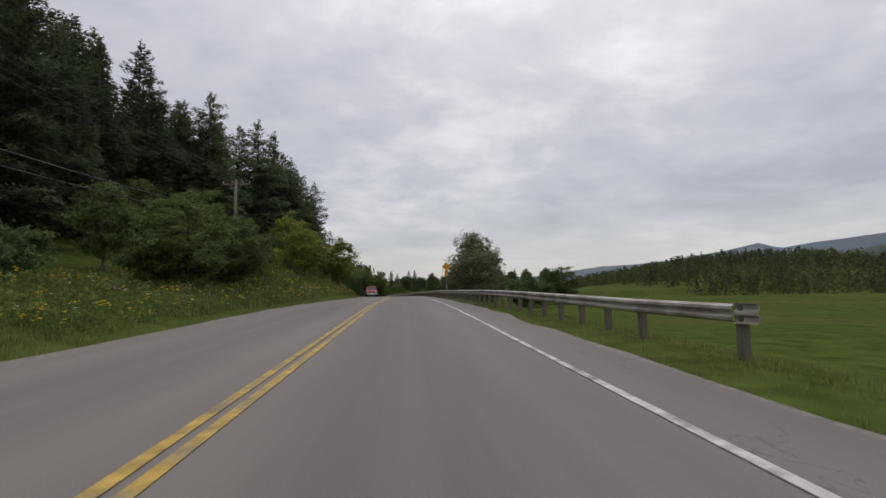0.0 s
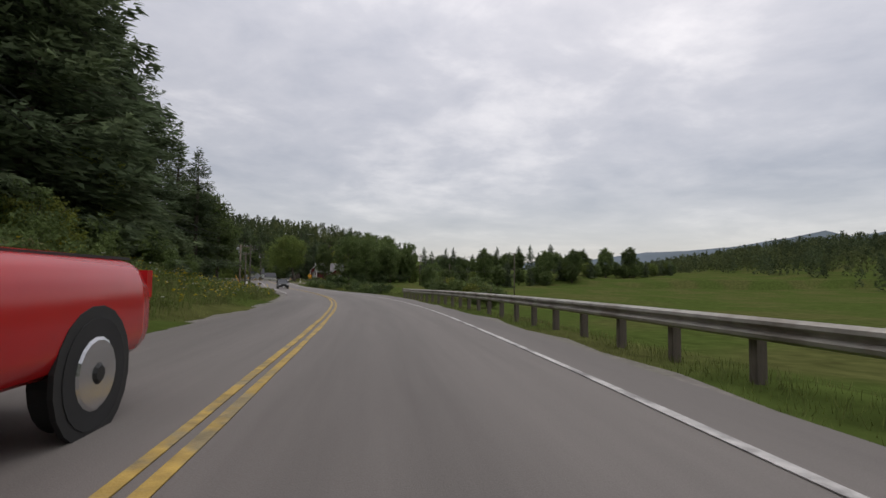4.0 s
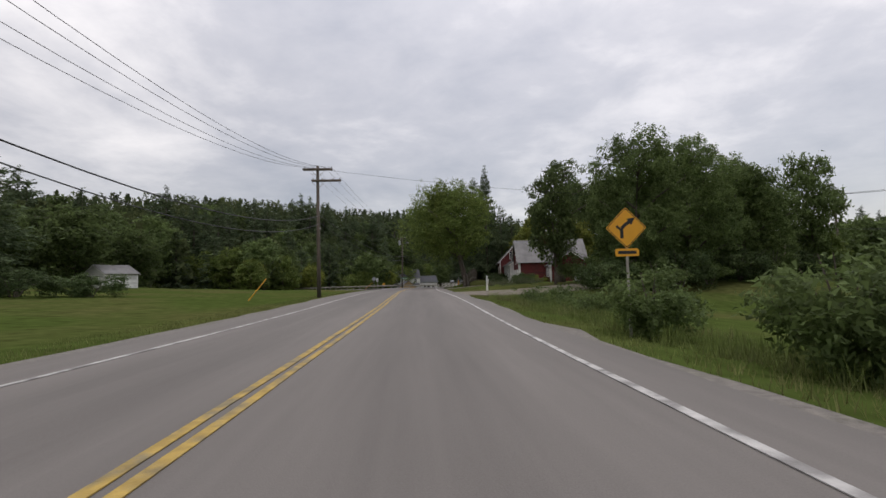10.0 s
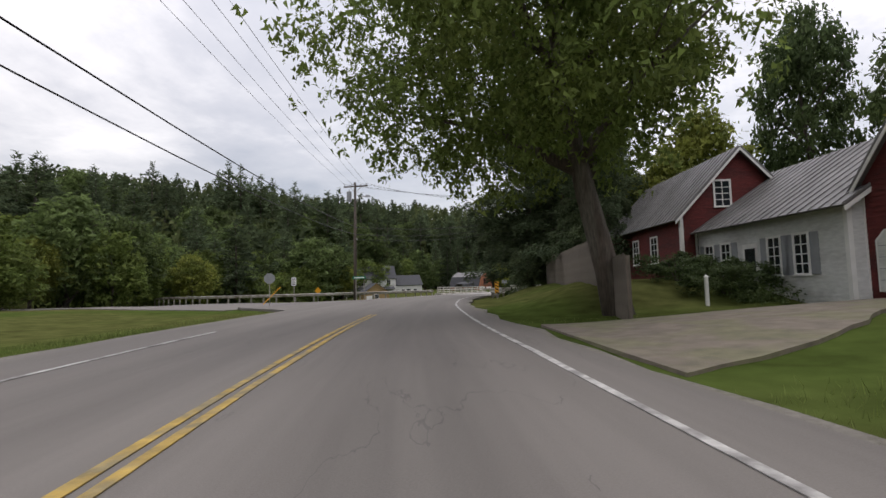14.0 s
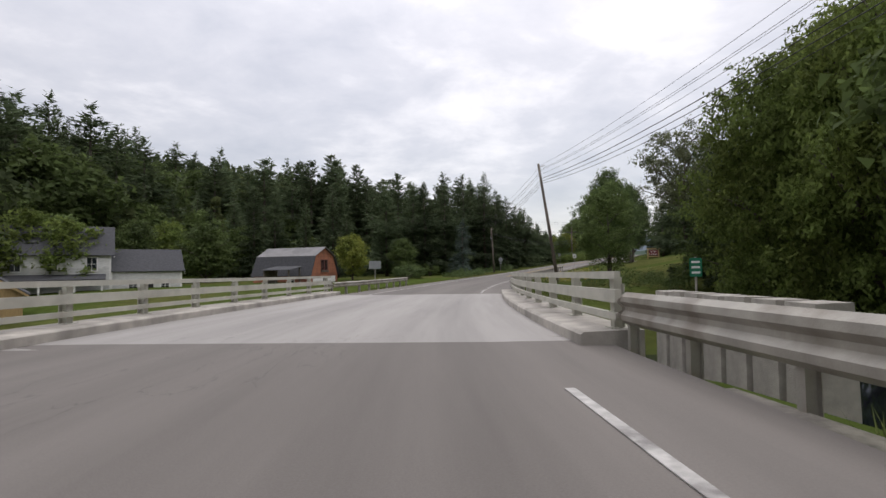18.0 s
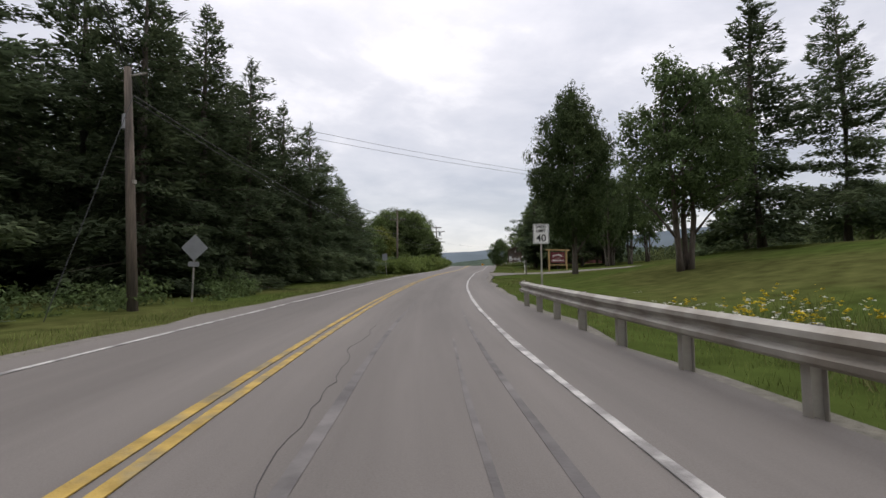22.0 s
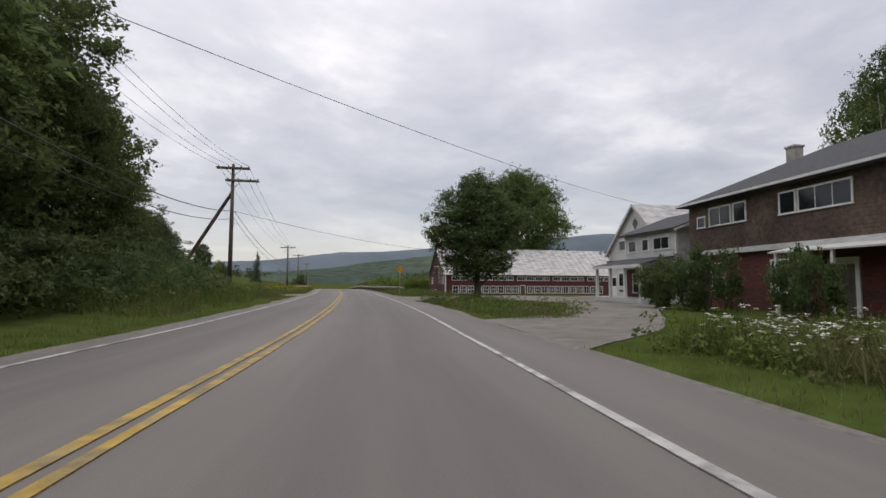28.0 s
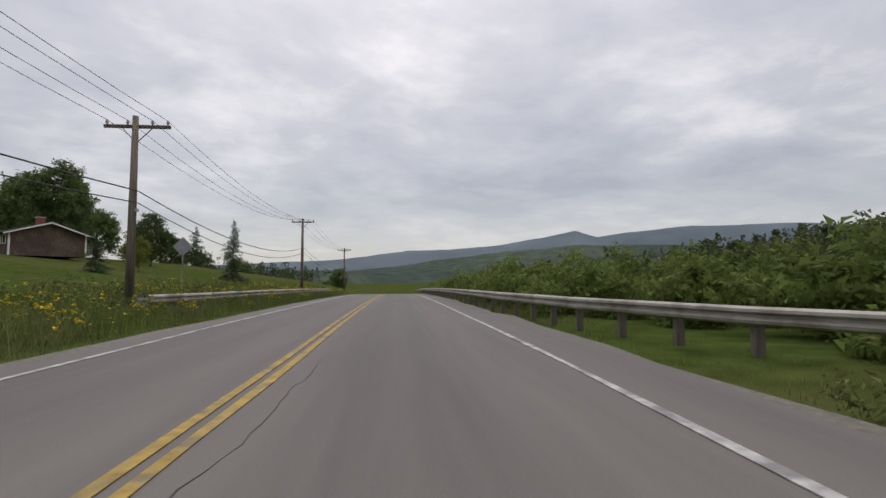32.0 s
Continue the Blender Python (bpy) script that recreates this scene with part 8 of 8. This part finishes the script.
def patch(name, pts, mat, label, up=0.02, cells=14, closed=True):
    """A thin sheet between two lines of (s, d) points, laid on the ground."""
    a, b = pts
    sh = Shape()
    na, nb = np.array(a, float), np.array(b, float)
    u = np.linspace(0, 1, cells + 1)
    ua = np.linspace(0, 1, len(a))
    wide = 6
    for t in u:
        p = np.array([np.interp(t, ua, na[:, 0]), np.interp(t, ua, na[:, 1])])
        q = np.array([np.interp(t, np.linspace(0, 1, len(b)), nb[:, 0]), np.interp(t, np.linspace(0, 1, len(b)), nb[:, 1])])
        for k in range(wide + 1):
            s, d = p + (q - p) * k / wide
            s += 0.25 * noise.noise((t * 9, k * 0.9, 3.0))
            x, y = plan(s, d)
            sh.v.append((float(x), float(y), ground_at(s, d) + up))
    for i in range(cells):
        for k in range(wide):
            j = i * (wide + 1) + k
            sh.f.append((j, j + 1, j + wide + 2, j + wide + 1))
    # a skirt down into the soil
    rim = [i * (wide + 1) for i in range(cells + 1)] + [cells * (wide + 1) + k for k in range(1, wide + 1)] + [i * (wide + 1) + wide for i in range(cells - 1, -1, -1)] + list(range(wide - 1, 0, -1))
    k0 = len(sh.v)
    sh.v += [(sh.v[i][0], sh.v[i][1], sh.v[i][2] - 0.5) for i in rim]
    sh.f += [(rim[i], rim[(i + 1) % len(rim)], k0 + (i + 1) % len(rim), k0 + i) for i in range(len(rim))]
    return structure(name, sh, mat, label, "drive")


patch("gravel_drive", ([(178, -6.9), (180, -10), (181.5, -18), (182, -40)], [(192, -6.9), (189.5, -10), (187.5, -18), (186.5, -40)]), GRAVEL, "pale gravel drive across the lawn", 0.03)
patch("gravel_drive", ([(245.5, 3.6), (248.5, 8), (252, 16), (258, 30)], [(256.5, 3.6), (254.8, 8), (257, 16), (263, 30)]), DIRT, "dirt drive to the red garage", 0.03)
patch("barn_drive", ([(276.0, 3.6), (277.6, 7), (279.8, 10), (280.2, 13.9)], [(284.0, 3.6), (283.6, 7), (284.0, 10), (284.4, 13.9)]), DIRT, "dirt drive to the red barn", 0.08)
patch("side_road", ([(301.5, -13.6), (305, -22), (310, -34), (316, -60)], [(317, -13.6), (316.5, -20), (320, -33), (325, -60)]), ASPHALT, "grey asphalt side road", 0.05)
patch("camp_drive", ([(451.5, 3.3), (455.5, 7.0), (459.5, 14), (462, 26), (455, 52), (440, 90)], [(465, 3.6), (463.5, 7.5), (464.5, 14), (467, 26), (460, 52), (444, 90)]), LOT, "pale gravel drive over the camp's lawn", 0.04, 30)
patch("camp_path", ([(462, 30), (480, 44), (500, 70)], [(465, 28), (483, 42), (503, 68)]), GRAVEL, "pale gravel path over the camp's lawn", 0.05, 20)
patch("lodge_drive", ([(523.0, 3.6), (527.5, 8), (534, 12), (541, 17)], [(531.0, 3.6), (534, 7.5), (541, 11), (552, 15.5)]), LOT, "worn grey gravel drive before the lodge", 0.03)
patch("barn_yard", ([(545, 14), (550, 20), (552, 23.3)], [(566, 9), (564, 16), (562, 23.3)]), LOT, "worn grey yard before the white barn", 0.03)
patch("barn_drive", ([(550.5, 3.4), (552, 5.6), (553.5, 8.5), (556, 12.5), (559, 18), (563, 40)], [(566.5, 3.4), (561.6, 5.6), (560.8, 8.5), (563, 12.5), (566.5, 18), (571, 40)]), LOT, "worn grey gravel drive beside the long barn", 0.035, 20)
patch("left_drive", ([(566, -5.6), (570, -11), (574, -22)], [(577, -5.6), (576, -11), (578.5, -22)]), DIRT, "dirt drive on the grass bank", 0.03)

# ---- grass, weeds and flowers ----


def off_drives(s, d):
    for s0, s1, side in ((176, 193, -1), (244, 258, 1), (275, 285, 1), (298, 338, -1), (447, 466, 1), (286, 312, 1), (523.5, 531.4, 1), (551, 563, 1), (567, 576, -1), (335, 360, 1), (335, 360, -1)):
        if side * d > 0:
            if np.isscalar(s):
                if s0 < s < s1:
                    return False
    return True


def blades(name, mat, zones, label, seed, lean=0.55, thick=0.007, each=5):
    """Tufts of grass or weeds as narrow leaning blades. zones: s0, s1, d0, d1, tufts, low, high."""
    r = np.random.default_rng(seed)
    verts = []
    for s0, s1, d0, d1, count, lo, hi in zones:
        s, d = r.uniform(s0, s1, count), r.uniform(d0, d1, count)
        keep = np.array([off_drives(float(a), float(b)) for a, b in zip(s, d)])
        s, d = s[keep], d[keep]
        d = np.where(d < 0, d + 6.9 + left_edge(s), d)
        x, y = plan(s, d)
        z = rz(s) + bank(s, d, x, y)
        clump = np.array([noise.noise((a * 0.5, b * 0.9, 7.0)) for a, b in zip(s, d)])
        h0 = np.clip(lo + (hi - lo) * (r.random(len(s)) * 0.6 + 0.25 + 0.5 * clump), lo * 0.6, hi * 1.1)
        x, y, z, h0 = (np.repeat(v, each) for v in (x, y, z, h0))
        n = len(x)
        a, h = r.random(n) * 6.283, h0 * (0.6 + 0.5 * r.random(n))
        x, y = x + r.normal(size=n) * 0.16, y + r.normal(size=n) * 0.16
        w, l, ca, sa = thick * 1.4 * (1 + h), lean * h * (0.3 + r.random(n)), np.cos(a), np.sin(a)
        foot_a = np.stack([x - sa * w, y + ca * w, z - 0.05], 1)
        foot_b = np.stack([x + sa * w, y - ca * w, z - 0.05], 1)
        verts.append(np.stack([foot_a, foot_b, np.stack([x + ca * l, y + sa * l, z + h], 1)], 1))
    v = np.concatenate(verts).reshape(-1, 3)
    m = bpy.data.meshes.new(name)
    m.from_pydata(v.tolist(), [], np.arange(len(v)).reshape(-1, 3).tolist())
    m.materials.append(mat)
    m.update()
    tagged(new(name, m), label, "grass", kind="stuff")
    return v[2::3]


def flower_heads(name, mat, spots, size, share, label, seed, upright=False):
    r = np.random.default_rng(seed)
    v, f = [], []
    for x, y, z in spots:
        if r.random() > share:
            continue
        for _ in range(4 if upright else 3):
            c = (x + r.normal() * size * 0.8, y + r.normal() * size * 0.8, z + r.normal() * size * (1.2 if upright else 0.3))
            k, q = len(v), size * (0.5 + 0.7 * r.random())
            a = r.random() * 6.283
            t = 0.5 if not upright else 1.0
            v += [(c[0] + q * math.cos(a + 1.57 * i), c[1] + q * math.sin(a + 1.57 * i), c[2] + q * t * (0.5 if i % 2 else -0.3)) for i in range(4)]
            f.append((k, k + 1, k + 2, k + 3))
    m = bpy.data.meshes.new(name)
    m.from_pydata(v, [], f)
    m.materials.append(mat)
    m.update()
    return tagged(new(name, m), label, "flowers", kind="stuff")


blades("verge_grass", GRASS, [(-6, 340, 3.0, 6.6, 16000, 0.04, 0.17), (360, 640, 3.6, 6.4, 12000, 0.04, 0.17), (-6, 300, -9.6, -7.3, 12000, 0.05, 0.2), (360, 640, -9.6, -7.2, 11000, 0.05, 0.22)], "uneven green grass along the road's edges", 1, 0.9, 0.005)
tall = blades("tall_weeds", WEED, [(0, 165, -17, -8.2, 7500, 0.3, 0.85), (165, 178, -16, -8, 900, 0.3, 0.9), (166, 246, 5.2, 8.5, 3800, 0.2, 0.6), (376, 416, 5.0, 9.5, 2200, 0.3, 0.8), (498, 523.4, 5.4, 13, 6200, 0.3, 0.85), (531.5, 553, 4.5, 7.2, 2200, 0.12, 0.42), (537, 553, 7.2, 10, 1200, 0.12, 0.4), (571, 586, 4.6, 11, 3200, 0.15, 0.42), (572, 640, -15, -8.4, 4600, 0.4, 1.0), (530, 560, -16, -8.4, 2600, 0.3, 0.8), (640, 700, -14, -8.4, 1500, 0.3, 0.8), (140, 150, 5.5, 12, 600, 0.3, 0.9), (364, 378, 3.8, 9, 700, 0.3, 0.9), (308, 336, 4.2, 9, 1500, 0.3, 0.9)], "tall rough weeds and grass", 2, 0.7, 0.0045, 7)
hs = tall
ts, td = along(hs[:, 0], hs[:, 1])
left_gold = hs[(td < 0) & (ts < 168) & (ts > 4)]
hill_gold = hs[(td < 0) & (ts > 576)]
lace_spots = hs[(td > 0) & (ts > 498) & (ts < 528)]
bend_spots = hs[(td > 0) & (ts > 376) & (ts < 420)]
flower_heads("goldenrod", GOLD, left_gold, 0.05, 0.03, "yellow goldenrod heads on the bank", 3, True)
flower_heads("goldenrod", GOLD, hill_gold, 0.06, 0.025, "yellow goldenrod heads under the hill", 4, True)
flower_heads("goldenrod", GOLD, bend_spots, 0.05, 0.03, "yellow goldenrod heads behind the rail", 5, True)
flower_heads("wild_carrot", LACE, lace_spots, 0.055, 0.045, "white wild carrot heads in the tall grass", 6)
flower_heads("wild_carrot", LACE, bend_spots, 0.05, 0.04, "white wild carrot heads behind the rail", 7)
flower_heads("daisies", LACE, left_gold, 0.035, 0.025, "white daisies on the bank", 8)


def thicket(zones, name, mat, label, seed, size=0.16, leaves=70):
    """A rank thicket of broad leaves, too dense to count."""
    r = np.random.default_rng(seed)
    cs, rad, n = [], [], 0
    for s0, s1, d0, d1, count, lo, hi in zones:
        s, d = r.uniform(s0, s1, count), r.uniform(d0, d1, count)
        x, y = plan(s, d)
        z = rz(s) + bank(s, d, x, y)
        edge = np.minimum(np.minimum(d - d0, d1 - d) / 1.5, 1.0)
        h = lo + (hi - lo) * r.random(count) * (0.35 + 0.65 * edge)
        cs.append(np.stack([x, y, z + h * r.random(count) ** 0.6], 1))
        rad.append(r.uniform(0.45, 0.85, count))
        n += count
    m = leaf_mesh(name, mat, np.concatenate(cs), np.concatenate(rad), int(n * leaves * 2.2), size * 0.52, r)
    return tagged(new(name, m), label, "thicket", kind="stuff")


thicket([(2, 64, -15, -7.2, 620, 0.1, 0.5), (64, 165, -14, -6.4, 560, 0.1, 0.6)], "bank_weeds", WEED, "low leafy weeds over the grass bank", 61, 0.11, 70)
thicket([(571, 588, 4.4, 11, 170, 0.05, 0.4), (498, 523, 5.0, 12, 300, 0.1, 0.7), (533, 553, 4.2, 9, 140, 0.05, 0.3)], "leafy_weeds", WEED, "leafy weeds before the old buildings", 62, 0.10, 70)
thicket([(572, 660, -15, -7.4, 620, 0.1, 0.8), (530, 558, -16, -7.4, 300, 0.1, 0.8)], "bank_weeds", WEED, "leafy weeds under the low hill", 63, 0.12, 60)
thicket([(589, 600, 7.4, 15, 170, 0.8, 2.5), (600, 640, 5.3, 15, 620, 0.8, 2.6), (640, 700, 5.3, 13, 380, 0.8, 2.5)], "knotweed_thicket", LEAF_GOLD, "dense broad-leaved green thicket behind the guardrail", 21, 0.24, 70)
thicket([(64, 116, -16.5, -8.8, 420, 0.5, 2.3)], "bank_scrub", LEAF, "rough green scrub over the bank", 26, 0.15)
thicket([(404, 430, -13.5, -8.4, 70, 0.25, 0.8)], "bank_scrub", LEAF_DARK, "dark scrub under the conifers", 27, 0.17)
thicket([(464, 510, -11.0, -6.0, 420, 0.6, 2.1)], "knotweed_thicket", LEAF_GOLD, "rounded dense green thicket by the road", 22, 0.25, 80)
thicket([(488, 528, -13.5, -8.3, 220, 0.6, 2.4)], "knotweed_thicket", LEAF, "dense green thicket under the trees", 23, 0.17)
thicket([(532, 553, -14, -8.8, 110, 0.3, 1.2), (510, 545, -12.8, -8.2, 330, 0.5, 2.5)], "low_thicket", LEAF_DARK, "low green scrub on the bank", 24, 0.14)
thicket([(166, 180, 6.8, 10.5, 60, 0.5, 1.4), (198, 202, 6.5, 9, 12, 0.5, 1.5), (366, 380, 8.0, 15, 55, 0.6, 1.7), (226, 244, 6.6, 10.5, 60, 0.4, 1.3)], "hedge_scrub", LEAF, "tangled green scrub beside the field", 25, 0.13)
thicket([(265, 273.5, 9.0, 14.5, 46, 0.15, 0.7)], "flower_bed", LEAF_GREY, "low brownish-green planted bed before the garage", 28, 0.10)
thicket([(277.5, 279.4, 15.5, 19, 16, 0.3, 1.0)], "hydrangea", LEAF_LIGHT, "pale flowering shrub against the red barn wall", 29, 0.12)
thicket([(286.5, 294.5, 11.2, 13.0, 46, 0.2, 0.9)], "foundation_planting", LEAF_DARK, "dark clipped shrubs along the white house wall", 30, 0.11)


# the patterns that the trees were copied from
for pattern in PROTO.values():
    for ob in (*pattern.children_recursive, pattern):
        bpy.data.objects.remove(ob)
